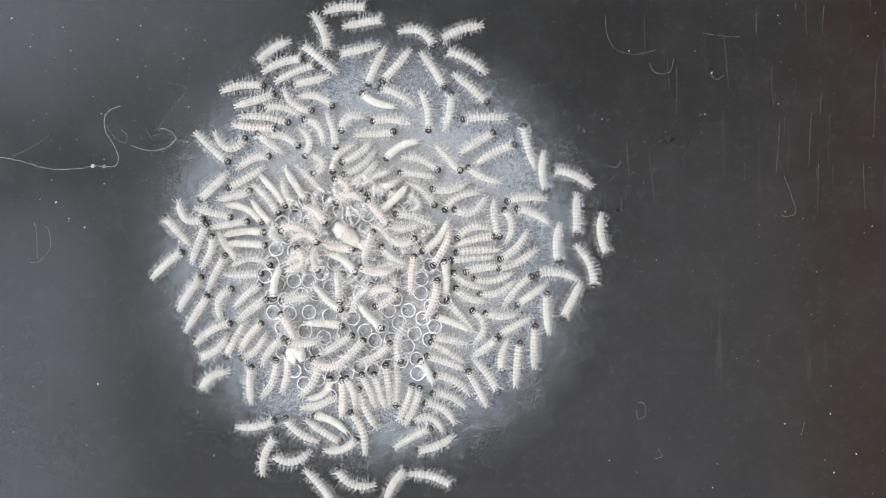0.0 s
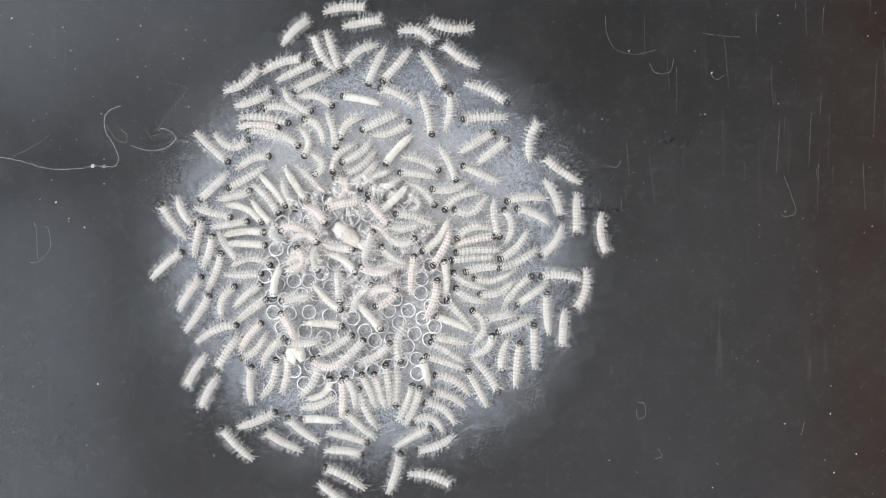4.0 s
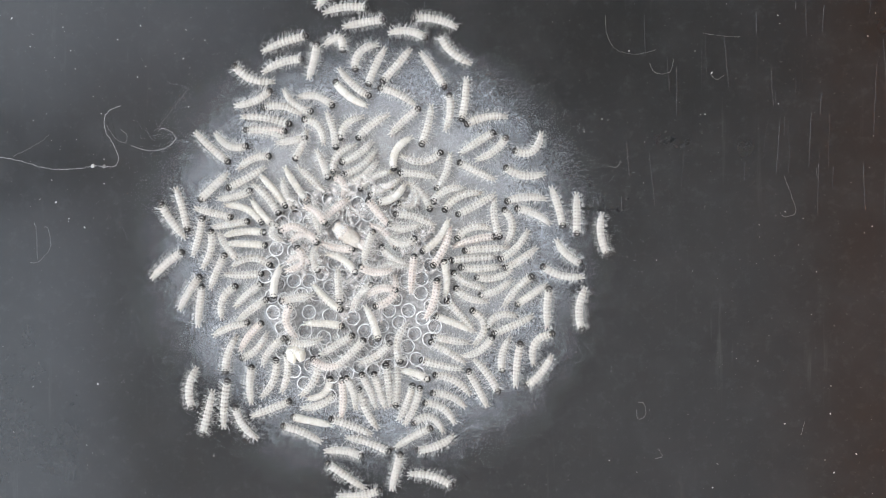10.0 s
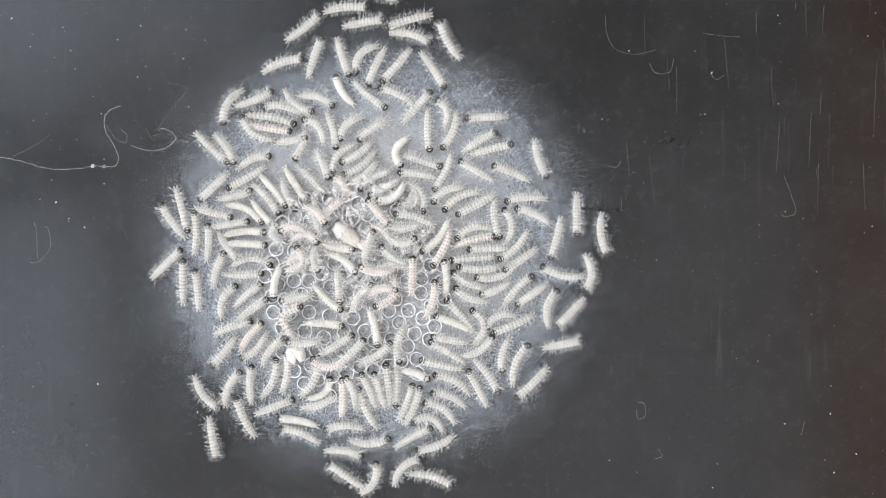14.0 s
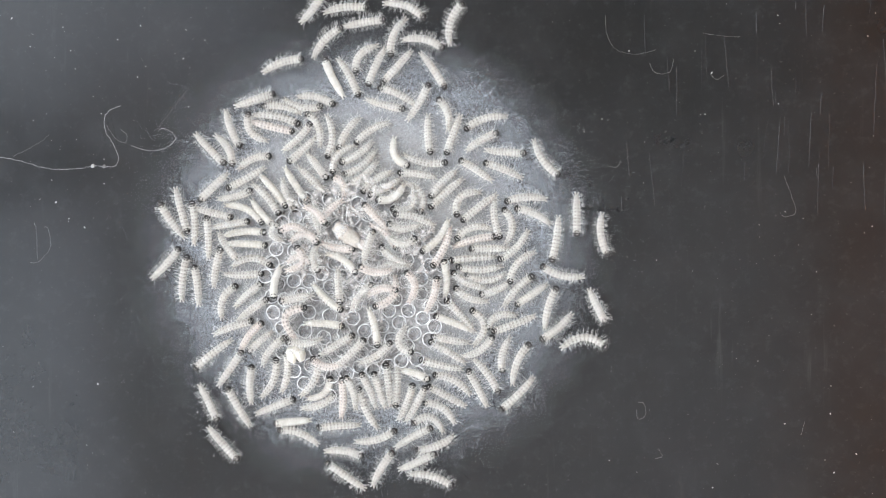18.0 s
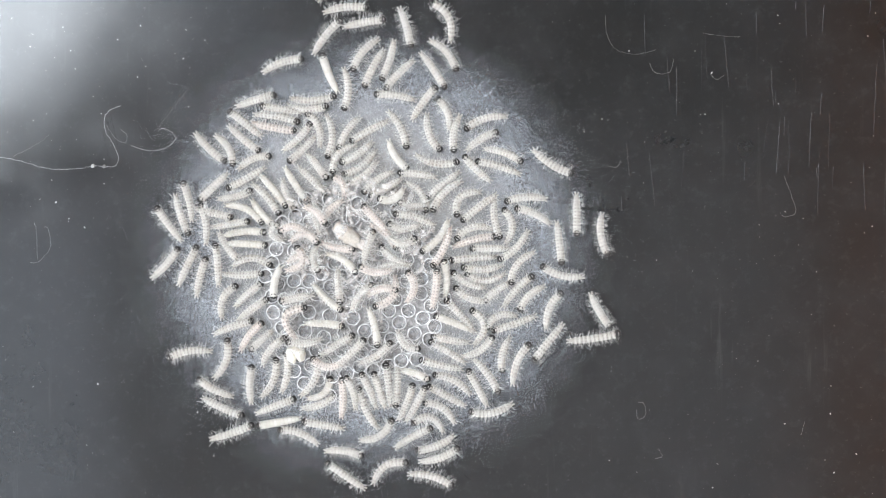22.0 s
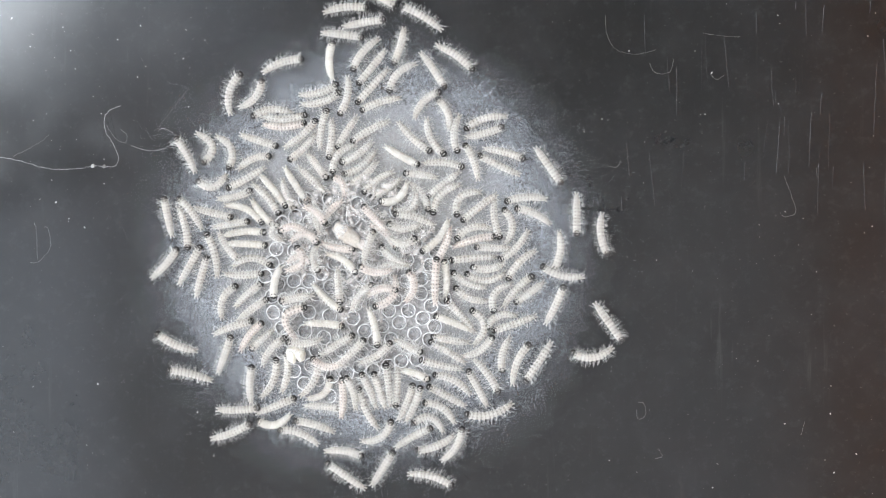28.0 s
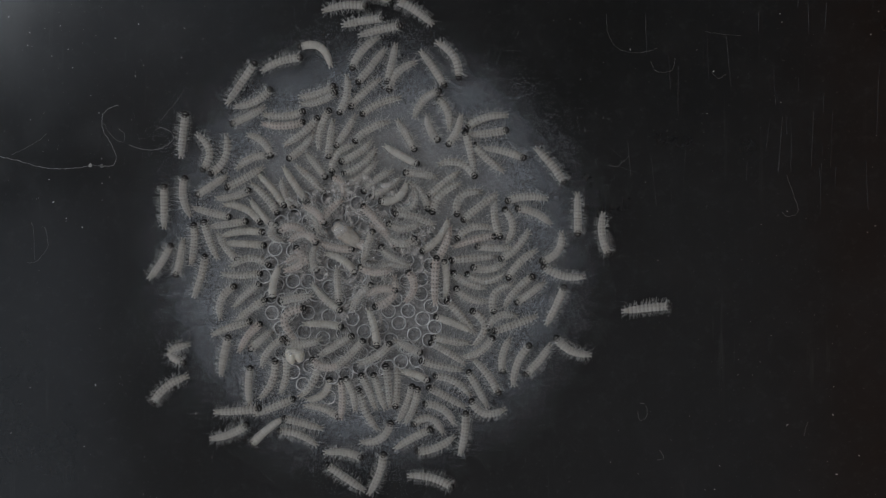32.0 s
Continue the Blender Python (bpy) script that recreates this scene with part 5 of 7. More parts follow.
    crawl(c40, (0, -16.35, -0.12, 75, 2.33, -0.32), (6, -16.46, -0.07, 75, 2.33, -0.13), (11, -16.35, 0.17, 83, 2.76, -0.32), (13, -16.48, 0.51, 89, 2.54, -0.14), (16.5, -16.56, 0.61, 89, 2.74, -0.10), (19, -16.55, 1.12, 97, 2.96, -0.06), (21, -16.64, 1.23, 99, 2.77, -0.13), (23, -16.89, 2.49, 100, 2.86, -0.25), (25.5, -17.38, 2.47, 122, 2.40, -0.02), (28, -17.81, 2.70, 129, 2.76, -0.17), (30, -17.95, 3.21, 118, 3.16, 0.06), (32, -18.23, 3.75, 96, 2.74, 0.33))
    crawl(c41, (0, -18.80, 1.36, 133, 2.83, -0.01), (3, -19.13, 2.00, 127, 3.03, 0.09), (19, -19.27, 2.03, 125, 2.87, 0.11), (23, -19.46, 1.78, 127, 2.91, 0.02), (25.5, -19.32, 1.97, 116, 3.13, 0.17), (28, -19.44, 2.37, 102, 2.71, 0.01), (30, -19.48, 2.66, 99, 3.06, 0.07), (32, -19.55, 3.09, 90, 2.92, -0.00))
    crawl(c57, (0, -6.74, 4.37, 105, 1.71, -0.87), (7, -6.90, 4.57, 112, 1.52, -0.59), (13, -7.10, 4.61, 124, 1.44, -0.31))
    crawl(c58, (0, -3.15, 7.17, -149, 2.65, -0.33), (3, -3.33, 6.95, -136, 2.74, -0.08), (9, -3.33, 6.95, -116, 2.45, -0.48), (11, -3.37, 6.81, -114, 2.77, -0.57), (13, -3.36, 6.93, -105, 2.04, -0.64), (16.5, -3.34, 6.57, -76, 2.12, -0.66), (19, -3.35, 6.51, -55, 2.24, -0.38), (21, -3.32, 6.47, -56, 2.30, -0.24), (25.5, -3.02, 6.34, -35, 2.58, -0.20), (28, -2.82, 6.49, -29, 2.65, -0.04))
    crawl(c59, (0, -1.36, 6.24, -23, 2.61, 0.29), (6, -1.37, 6.16, -19, 2.68, 0.13), (9, -1.52, 6.15, 5, 2.63, -0.59), (11, -1.22, 6.18, 8, 2.97, -0.48), (13, -1.44, 6.19, -18, 2.78, -0.03), (16.5, -1.26, 6.15, -13, 2.90, -0.11), (19, -1.10, 6.06, -8, 3.05, -0.37), (21, -0.48, 6.06, -8, 3.09, -0.38), (23, -0.32, 5.96, -4, 2.79, -0.38), (25.5, 0.16, 6.05, 7, 2.80, -0.44), (28, 0.11, 6.11, -6, 2.76, 0.22), (30, 0.27, 6.04, -4, 3.11, 0.02), (32, 1.28, 5.98, -23, 2.65, 0.55))
    crawl(c68, (0, 0.45, 6.30, -47, 2.49, -0.05), (3, 0.50, 6.06, -53, 2.80, 0.03), (6, 0.51, 5.84, -94, 2.35, 0.35), (9, 0.42, 5.57, -104, 2.41, 0.41), (11, -0.02, 5.13, -117, 2.93, 0.02), (13, 0.12, 5.35, -115, 2.93, 0.21), (16.5, -0.15, 4.85, -127, 2.48, -0.21), (21, -0.10, 4.49, -141, 2.87, -0.04))
    crawl(c69, (0, 2.70, 5.13, 154, 2.59, 0.22), (6, 2.42, 5.45, 156, 2.86, -0.02), (11, 2.25, 5.56, 153, 2.84, 0.02), (16.5, 2.25, 5.63, 148, 2.64, -0.02), (21, 2.26, 5.70, 144, 2.66, -0.10), (23, 2.28, 5.70, 122, 2.35, 0.27), (25.5, 2.42, 6.11, 108, 2.54, -0.19), (28, 2.13, 6.32, 112, 2.60, -0.19), (30, 1.95, 6.74, 106, 3.05, -0.13), (32, 1.89, 6.94, 103, 2.88, -0.08))
    crawl(c70, (0, 2.50, 7.60, 32, 2.75, 0.03), (11, 2.50, 7.60, 32, 2.75, 0.03), (16.5, 2.79, 7.73, 29, 2.47, 0.11), (21, 2.74, 7.75, 30, 2.40, 0.13), (25.5, 2.80, 8.14, 31, 2.71, 0.23), (28, 3.04, 8.19, 17, 2.61, -0.12), (30, 3.26, 8.12, 7, 2.68, -0.09))
    crawl(c71, (0, 3.77, 6.88, 26, 2.98, 0.13), (3, 3.60, 7.00, 44, 2.54, -0.07), (6, 3.70, 6.88, 30, 2.60, 0.12), (9, 3.71, 6.90, 40, 2.50, -0.30), (13, 3.36, 7.13, 25, 3.13, -0.05), (16.5, 4.24, 6.84, -5, 2.55, 0.11), (19, 4.52, 6.83, -4, 2.75, -0.10), (21, 4.39, 6.78, -21, 2.71, 0.24), (28, 4.44, 6.81, -15, 2.83, 0.13))
    crawl(c72, (0, 5.95, 7.34, 105, 3.17, 0.12), (1, 5.92, 7.60, 97, 2.80, 0.23), (2, 6.09, 7.74, 83, 3.00, 0.10), (3, 6.17, 7.92, 81, 3.38, 0.06), (5.5, 6.11, 7.82, 31, 1.63, 1.17), (6, 6.55, 7.88, 2, 1.42, 1.26), (7, 6.70, 7.22, -50, 2.18, 0.46), (8, 6.70, 6.99, -82, 1.84, 0.70), (9, 6.50, 6.87, -114, 2.72, 0.01), (10, 6.23, 6.86, -153, 2.29, 0.75), (11, 6.37, 6.98, -110, 2.66, -0.30), (12, 6.48, 6.78, -92, 2.94, -0.44), (13, 6.44, 6.71, -86, 2.74, -0.61), (14, 6.76, 6.21, -70, 2.73, -0.20), (16.5, 6.87, 5.98, -65, 3.00, -0.22), (17, 7.01, 6.20, -52, 2.84, -0.40), (18, 7.13, 6.16, -53, 3.03, -0.31), (19, 7.29, 5.92, -43, 2.66, -0.30), (20, 7.85, 6.03, -43, 3.20, -0.00), (21, 7.65, 5.85, -26, 3.11, -0.44), (23, 7.82, 5.98, -40, 3.35, 0.03), (25.5, 7.49, 5.76, -55, 3.07, -0.03), (32, 7.67, 5.81, -51, 3.19, 0.11))
    crawl(c73, (0, 6.99, 5.35, -84, 2.79, -0.24), (1, 7.29, 4.65, -60, 2.45, -0.19), (2, 7.37, 4.08, -73, 3.06, 0.10), (3, 7.79, 3.51, -76, 2.90, 0.33), (5.5, 8.05, 3.49, -52, 2.84, 0.01), (6, 7.97, 3.55, -60, 2.83, 0.02), (7, 7.89, 3.40, -68, 2.78, 0.22), (8, 7.90, 3.31, -74, 3.10, 0.27), (9, 7.91, 3.28, -73, 3.15, 0.22), (10, 8.16, 2.86, -74, 2.85, 0.08), (11, 8.17, 2.18, -77, 3.23, -0.04), (12, 8.03, 1.64, -86, 3.15, 0.13), (13, 8.03, 0.81, -107, 2.86, 0.22), (14, 8.00, 0.63, -104, 2.94, 0.08), (16.5, 8.04, 0.45, -97, 3.33, 0.13), (19, 7.96, 0.66, -100, 3.03, 0.08), (21, 8.04, 0.62, -98, 3.09, 0.09), (23, 8.44, 0.03, -70, 2.70, -0.07), (25.5, 8.67, -0.05, -69, 2.62, 0.05), (28, 8.25, -0.30, -100, 2.78, 0.27), (30, 7.96, -0.26, -129, 2.47, 0.55))
    crawl(c74, (0, 9.09, 5.30, 158, 2.99, -0.31), (1, 9.06, 5.36, 157, 3.15, -0.36), (2, 8.83, 5.41, 148, 3.25, -0.08), (3, 8.24, 5.64, 132, 3.09, 0.34), (5.5, 8.15, 5.50, 164, 3.30, -0.33), (6, 8.01, 5.57, 158, 3.12, -0.37), (7, 7.24, 5.40, 179, 3.38, -0.24), (8, 6.17, 5.08, 185, 3.31, 0.17), (9, 5.48, 4.96, 186, 3.00, 0.12), (10, 5.55, 5.21, 168, 2.80, 0.38), (11, 5.25, 5.15, 156, 2.84, 0.72), (12, 4.79, 5.66, 146, 2.74, 0.12), (13, 4.71, 5.53, 158, 2.78, -0.09), (16.5, 4.64, 5.44, 158, 2.72, 0.03), (19, 3.85, 5.84, 159, 2.93, -0.16), (21, 3.78, 5.86, 164, 3.26, -0.10), (25.5, 3.94, 6.01, 161, 2.88, -0.20), (28, 3.82, 5.97, 154, 3.13, 0.04), (30, 3.27, 6.22, 144, 2.92, 0.20), (32, 3.00, 6.41, 137, 2.87, 0.13))
    crawl(c92, (0, 8.03, -1.64, 173, 2.92, -0.36), (6, 8.27, -1.84, 178, 2.98, -0.06), (9, 8.24, -1.84, 164, 2.98, 0.31))
    crawl(c95, (0, 7.32, -4.43, 92, 2.82, 0.08), (6, 7.32, -4.43, 92, 2.82, 0.08), (9, 7.36, -3.98, 86, 2.74, 0.09), (11, 7.32, -4.08, 87, 2.78, 0.12), (13, 7.35, -3.99, 73, 2.57, 0.49), (16.5, 7.45, -4.12, 80, 2.90, 0.05), (18, 7.45, -4.02, 73, 2.94, 0.18), (19, 7.44, -4.13, 83, 2.88, -0.04), (21, 7.40, -4.11, 75, 2.84, 0.31), (22, 7.53, -4.15, 66, 2.77, 0.35), (23, 7.62, -4.20, 55, 2.67, 0.47), (24, 7.84, -3.85, 64, 2.98, 0.11), (25.5, 7.91, -3.76, 57, 3.09, 0.20), (28, 7.98, -3.88, 65, 2.88, -0.06))
    crawl(c96, (0, 8.00, 0.33, -90, 2.62, -0.24), (1, 8.01, 0.32, -105, 2.71, 0.05), (2, 7.80, 0.36, -136, 2.57, 0.43), (3, 7.84, 0.44, -132, 2.69, 0.42), (5.5, 7.76, 0.13, -127, 2.71, 0.12), (6, 7.79, 0.17, -128, 2.82, 0.12), (9, 8.39, -0.23, -67, 2.36, -0.26), (10, 8.80, -0.45, -41, 2.35, -0.26), (11, 9.34, -0.61, -26, 2.77, -0.13), (12, 10.34, -0.91, -27, 2.48, 0.07), (13, 10.25, -1.17, -57, 2.68, 0.56), (14, 10.48, -1.81, -93, 2.46, 0.46), (16.5, 10.52, -3.47, -88, 2.86, -0.08), (17, 10.60, -3.63, -89, 2.94, -0.02), (18, 10.92, -4.16, -64, 2.54, -0.04), (19, 10.90, -4.27, -63, 2.82, -0.11), (20, 11.09, -4.35, -55, 3.01, -0.20), (21, 11.02, -4.33, -59, 3.03, -0.13), (22, 11.07, -4.49, -59, 2.67, -0.13), (23, 11.09, -4.57, -58, 2.82, -0.01), (24, 10.99, -4.62, -64, 2.54, -0.00), (25, 11.28, -4.74, -55, 3.16, 0.07), (25.5, 11.33, -4.81, -53, 3.48, -0.09), (28, 11.78, -5.28, -54, 3.24, 0.00), (29, 12.01, -5.21, -17, 2.57, -0.86), (30, 12.82, -4.64, 6, 3.24, -0.45), (31, 13.72, -4.39, 7, 3.27, -0.07), (32, 14.41, -4.14, 6, 3.33, 0.03))
    crawl(c99, (0, 10.41, -1.19, -69, 3.18, 0.39), (1, 10.44, -1.97, -78, 2.93, 0.09), (2, 10.58, -2.33, -95, 2.67, 0.39), (3, 10.39, -2.65, -104, 2.98, 0.52), (5.5, 9.63, -3.49, -120, 2.95, 0.10), (6, 9.68, -3.32, -133, 2.91, 0.31), (7, 9.67, -3.51, -130, 3.06, 0.28), (8, 9.67, -3.58, -118, 3.13, 0.09), (9, 9.63, -4.01, -104, 2.82, 0.00), (10, 9.59, -4.34, -92, 2.94, -0.34), (11, 9.44, -4.37, -113, 3.22, 0.11), (12, 9.20, -4.73, -119, 2.99, 0.07), (13, 9.17, -4.68, -124, 2.65, 0.18), (14, 8.91, -4.61, -134, 2.74, 0.03), (16.5, 8.62, -5.20, -124, 2.88, 0.07), (17, 8.49, -5.25, -127, 3.00, 0.09), (18, 8.02, -5.66, -140, 2.75, 0.12), (19, 7.83, -5.98, -131, 3.06, 0.10), (20, 7.46, -6.31, -131, 3.15, 0.00), (21, 7.46, -6.53, -126, 3.24, -0.05), (22, 7.34, -6.68, -128, 3.28, -0.02), (23, 7.06, -7.33, -128, 3.24, 0.03), (24, 7.00, -7.41, -130, 3.38, 0.06), (25, 6.87, -7.96, -122, 2.87, 0.03), (25.5, 6.83, -8.18, -123, 3.26, 0.11), (28, 6.68, -8.09, -123, 3.32, 0.03), (30, 6.67, -7.92, -130, 2.64, 0.10))
    crawl(c100, (0, 9.03, -3.74, -117, 2.84, -0.00), (1, 8.86, -3.94, -120, 3.06, 0.04), (2, 8.76, -4.36, -110, 2.70, -0.06), (3, 8.53, -5.28, -106, 2.89, 0.17), (5.5, 8.27, -6.30, -77, 2.24, -0.40), (6, 8.06, -6.71, -112, 3.16, 0.22), (7, 7.78, -7.40, -111, 2.96, 0.03), (8, 7.52, -7.55, -118, 3.27, 0.06), (9, 7.10, -8.07, -126, 3.09, -0.04), (10, 6.83, -8.85, -131, 2.83, 0.21), (11, 6.65, -8.87, -135, 3.25, 0.23), (12, 6.47, -9.01, -134, 3.36, 0.22), (13, 6.43, -9.25, -137, 2.97, 0.12), (16.5, 5.49, -10.30, -130, 3.38, 0.07), (19, 4.74, -10.48, -143, 3.14, 0.13), (21, 3.34, -11.53, -160, 3.11, 0.13), (23, 3.33, -11.62, -177, 2.94, 0.66), (25.5, 3.29, -11.84, -146, 3.51, -0.02), (28, 3.22, -11.73, -169, 3.32, 0.46), (30, 2.85, -11.54, -195, 2.54, 0.63), (32, 2.87, -11.50, -198, 2.40, 0.63))
    crawl(c105, (0, 5.00, -5.50, -150, 2.63, -0.04), (3, 5.02, -5.46, -157, 2.70, 0.05), (11, 4.84, -5.45, -156, 3.11, 0.07), (21, 4.93, -5.33, -161, 3.23, 0.05))
    crawl(c106, (0, 3.09, -6.92, 38, 2.08, -0.06), (3, 3.12, -6.97, 50, 2.01, -0.40), (6, 3.16, -7.00, 49, 2.10, -0.41), (9, 2.73, -7.09, 36, 2.52, -0.34))
    crawl(c107, (0, 6.44, -6.79, 88, 2.98, 0.04), (6, 6.44, -6.75, 91, 3.06, -0.02), (7, 6.44, -6.82, 94, 2.91, -0.10), (8, 6.42, -6.91, 103, 2.57, -0.36), (9, 6.34, -6.76, 64, 2.14, 0.54), (10, 6.55, -6.58, 54, 2.57, 0.72), (11, 6.75, -6.57, 46, 2.54, 0.69), (12, 7.10, -6.94, 43, 2.74, 0.40), (13, 7.73, -6.69, 24, 2.63, 0.29), (14, 8.57, -6.72, 11, 2.71, -0.01), (16.5, 9.84, -6.36, 18, 2.96, 0.02), (17, 9.94, -6.35, 18, 3.21, 0.07), (18, 10.05, -6.24, -2, 3.10, 0.72), (19, 10.10, -6.47, 6, 3.36, 0.12), (20, 10.14, -6.47, 13, 3.38, -0.04), (21, 10.44, -6.36, 8, 3.09, 0.07), (22, 10.76, -6.30, 9, 3.62, -0.09), (23, 11.13, -6.35, 9, 2.81, -0.12), (24, 11.42, -6.19, 9, 3.66, -0.08), (25, 11.23, -6.71, -33, 3.04, 0.50), (25.5, 11.56, -7.19, -43, 2.77, 0.16), (26.7, 11.61, -7.92, -127, 2.14, 0.51), (28, 10.47, -7.68, -176, 2.83, 0.53), (29, 9.28, -7.20, -191, 2.71, -0.07), (30, 9.24, -7.16, -191, 2.67, -0.15), (32, 8.85, -7.07, -209, 2.65, 0.34))
    crawl(c108, (0, 5.24, -8.00, 84, 3.12, 0.05), (11, 5.23, -8.02, 83, 3.08, 0.08), (13, 5.15, -7.99, 68, 3.07, 0.40), (16.5, 5.26, -7.91, 66, 3.08, 0.31))
    crawl(c121, (0, -3.45, -16.49, 56, 2.76, 0.23), (3, -3.35, -15.70, 77, 2.93, -0.20), (6, -3.25, -15.73, 62, 2.86, 0.19), (9, -3.47, -15.76, 81, 2.69, -0.08), (11, -3.06, -15.40, 66, 2.50, 0.23), (13, -2.93, -15.37, 50, 2.50, 0.50), (16.5, -2.08, -15.14, 28, 2.82, 0.16), (19, -1.38, -14.93, 22, 2.60, -0.15), (21, -0.48, -14.82, 12, 3.00, -0.06), (23, 0.27, -14.55, 29, 2.65, -0.39), (25.5, 1.06, -14.23, 22, 3.03, -0.04), (28, 0.98, -13.86, 60, 2.63, -0.33), (30, 1.52, -12.92, 83, 2.72, -0.24), (32, 1.52, -12.82, 83, 2.94, -0.12))
    crawl(c123, (0, -6.54, -16.55, 153, 2.93, 0.61), (0.5, -6.58, -16.42, 150, 3.01, 0.48), (1, -6.72, -16.24, 147, 3.18, 0.40), (1.5, -6.88, -15.93, 151, 2.97, -0.14), (3, -7.03, -16.01, 155, 3.22, -0.18), (6, -6.96, -15.96, 146, 3.17, 0.00))
    crawl(c124, (0, -8.55, -16.83, -51, 3.16, 0.14), (3, -8.02, -17.28, -41, 3.03, -0.02), (6, -6.54, -17.74, -24, 2.33, -0.12), (9, -5.97, -17.56, 4, 2.99, -0.31), (11, -5.51, -17.22, 22, 2.85, -0.12), (13, -5.01, -16.70, 70, 2.27, -0.60), (16.5, -4.40, -15.43, 60, 2.72, 0.13), (19, -4.25, -15.37, 57, 2.68, 0.13), (21, -4.05, -15.32, 43, 2.80, 0.29), (23, -3.91, -15.22, 21, 2.71, 0.83), (25.5, -3.86, -15.32, 38, 3.04, 0.28), (28, -4.20, -15.42, 58, 2.75, -0.03), (30, -4.50, -15.70, 68, 2.99, -0.02), (32, -4.46, -15.69, 71, 2.99, -0.19))
    crawl(c125, (0, -13.05, -12.54, 11, 2.74, -0.24), (0.5, -13.06, -12.45, -5, 2.83, 0.12), (1, -13.15, -12.21, 36, 2.57, -0.36), (1.5, -13.21, -12.32, 38, 2.02, -0.38), (2, -13.06, -12.19, 25, 2.66, -0.22), (3, -12.96, -12.16, 23, 2.88, -0.18), (6, -12.89, -11.85, 24, 2.95, -0.02), (9, -12.34, -11.43, 22, 3.03, -0.04), (11, -11.84, -11.12, 21, 2.84, 0.02), (32, -11.68, -11.03, 22, 2.97, -0.04))
    crawl(c126, (0, -10.25, -12.89, 142, 2.84, 0.28), (3, -10.08, -12.74, 139, 2.67, 0.16), (6, -10.04, -12.82, 152, 2.95, -0.05), (11, -10.06, -12.88, 159, 2.93, -0.17), (16.5, -10.23, -12.94, 162, 2.87, -0.32))
    crawl(c127, (0, -12.52, -14.38, 69, 2.87, 0.33), (0.5, -12.68, -14.41, 92, 2.78, -0.00), (1, -12.96, -14.41, 128, 2.48, -0.67), (1.5, -13.35, -14.58, 128, 2.62, -0.16), (2, -13.75, -14.49, 136, 3.08, -0.06), (2.5, -13.89, -14.31, 135, 3.19, 0.06), (3, -14.24, -13.97, 130, 2.75, 0.09), (3.5, -14.53, -13.87, 136, 3.08, 0.08), (5.5, -14.89, -13.15, 117, 3.11, 0.11), (6, -14.87, -13.19, 111, 2.96, 0.28), (7, -14.84, -13.12, 103, 2.93, 0.31), (8, -15.07, -12.18, 82, 2.84, 0.10), (9, -15.21, -11.22, 79, 2.87, 0.05), (10, -15.43, -10.80, 85, 3.35, 0.09), (11, -15.31, -10.88, 74, 3.14, 0.20), (12, -15.39, -10.69, 82, 3.13, 0.00), (13, -15.16, -10.14, 88, 3.02, -0.14), (14, -15.10, -9.64, 64, 2.59, 0.35), (16.5, -14.94, -8.51, 63, 2.93, 0.05), (17, -14.89, -8.43, 63, 2.84, -0.02), (19, -15.03, -8.21, 36, 2.86, 0.04), (20, -15.05, -7.99, 17, 2.57, 0.53), (21, -15.07, -8.22, 67, 2.44, -0.68), (22, -15.25, -7.77, 74, 2.80, -0.43), (23, -15.36, -7.35, 80, 2.49, -0.11), (28, -15.37, -7.38, 71, 2.68, -0.03), (32, -15.35, -7.37, 79, 2.69, 0.07))
    crawl(c128, (0, -10.81, -15.04, 180, 2.66, 0.68), (0.5, -10.65, -15.10, 171, 1.96, 1.06), (1, -11.03, -14.57, 144, 1.57, 0.88), (1.5, -10.99, -14.38, 126, 2.12, 0.61), (2, -10.64, -13.84, 134, 2.26, 0.24), (2.5, -10.85, -13.63, 141, 2.73, 0.12), (3, -10.92, -13.47, 145, 3.13, 0.01), (3.5, -11.10, -13.61, 147, 3.11, 0.08), (5.5, -12.80, -13.09, 169, 2.54, -0.03), (6, -12.99, -13.07, 168, 3.00, -0.18), (7, -13.06, -12.99, 174, 2.79, -0.10), (8, -13.31, -12.93, 156, 3.38, 0.11), (9, -13.57, -12.63, 142, 2.93, -0.03), (10, -14.20, -12.29, 122, 2.69, 0.29), (11, -14.12, -12.06, 115, 3.09, 0.26), (12, -14.09, -11.94, 111, 3.10, 0.30), (13, -14.09, -11.95, 112, 3.08, 0.24), (16.5, -14.46, -11.20, 122, 2.98, 0.03), (17, -14.52, -11.18, 122, 3.07, 0.07), (19, -14.50, -10.79, 119, 3.11, -0.02), (20, -14.82, -10.42, 132, 2.83, -0.01), (21, -15.08, -10.09, 148, 2.75, -0.30), (22, -16.26, -9.87, 152, 2.68, 0.16), (23, -16.36, -9.56, 134, 2.94, 0.35), (24, -16.60, -9.04, 132, 3.06, 0.07), (25, -16.92, -9.04, 134, 3.05, 0.13), (25.5, -17.02, -9.02, 138, 2.83, 0.01), (28, -17.96, -8.76, 167, 3.10, -0.13), (28.5, -18.44, -8.59, 177, 3.06, -0.20), (29, -18.71, -8.72, 190, 3.23, -0.46), (30, -18.75, -8.89, 198, 3.30, -0.33), (31, -19.46, -9.57, 215, 3.69, -0.22), (31.5, -19.41, -9.77, 220, 3.56, -0.27), (32, -19.45, -9.71, 220, 3.10, -0.35))
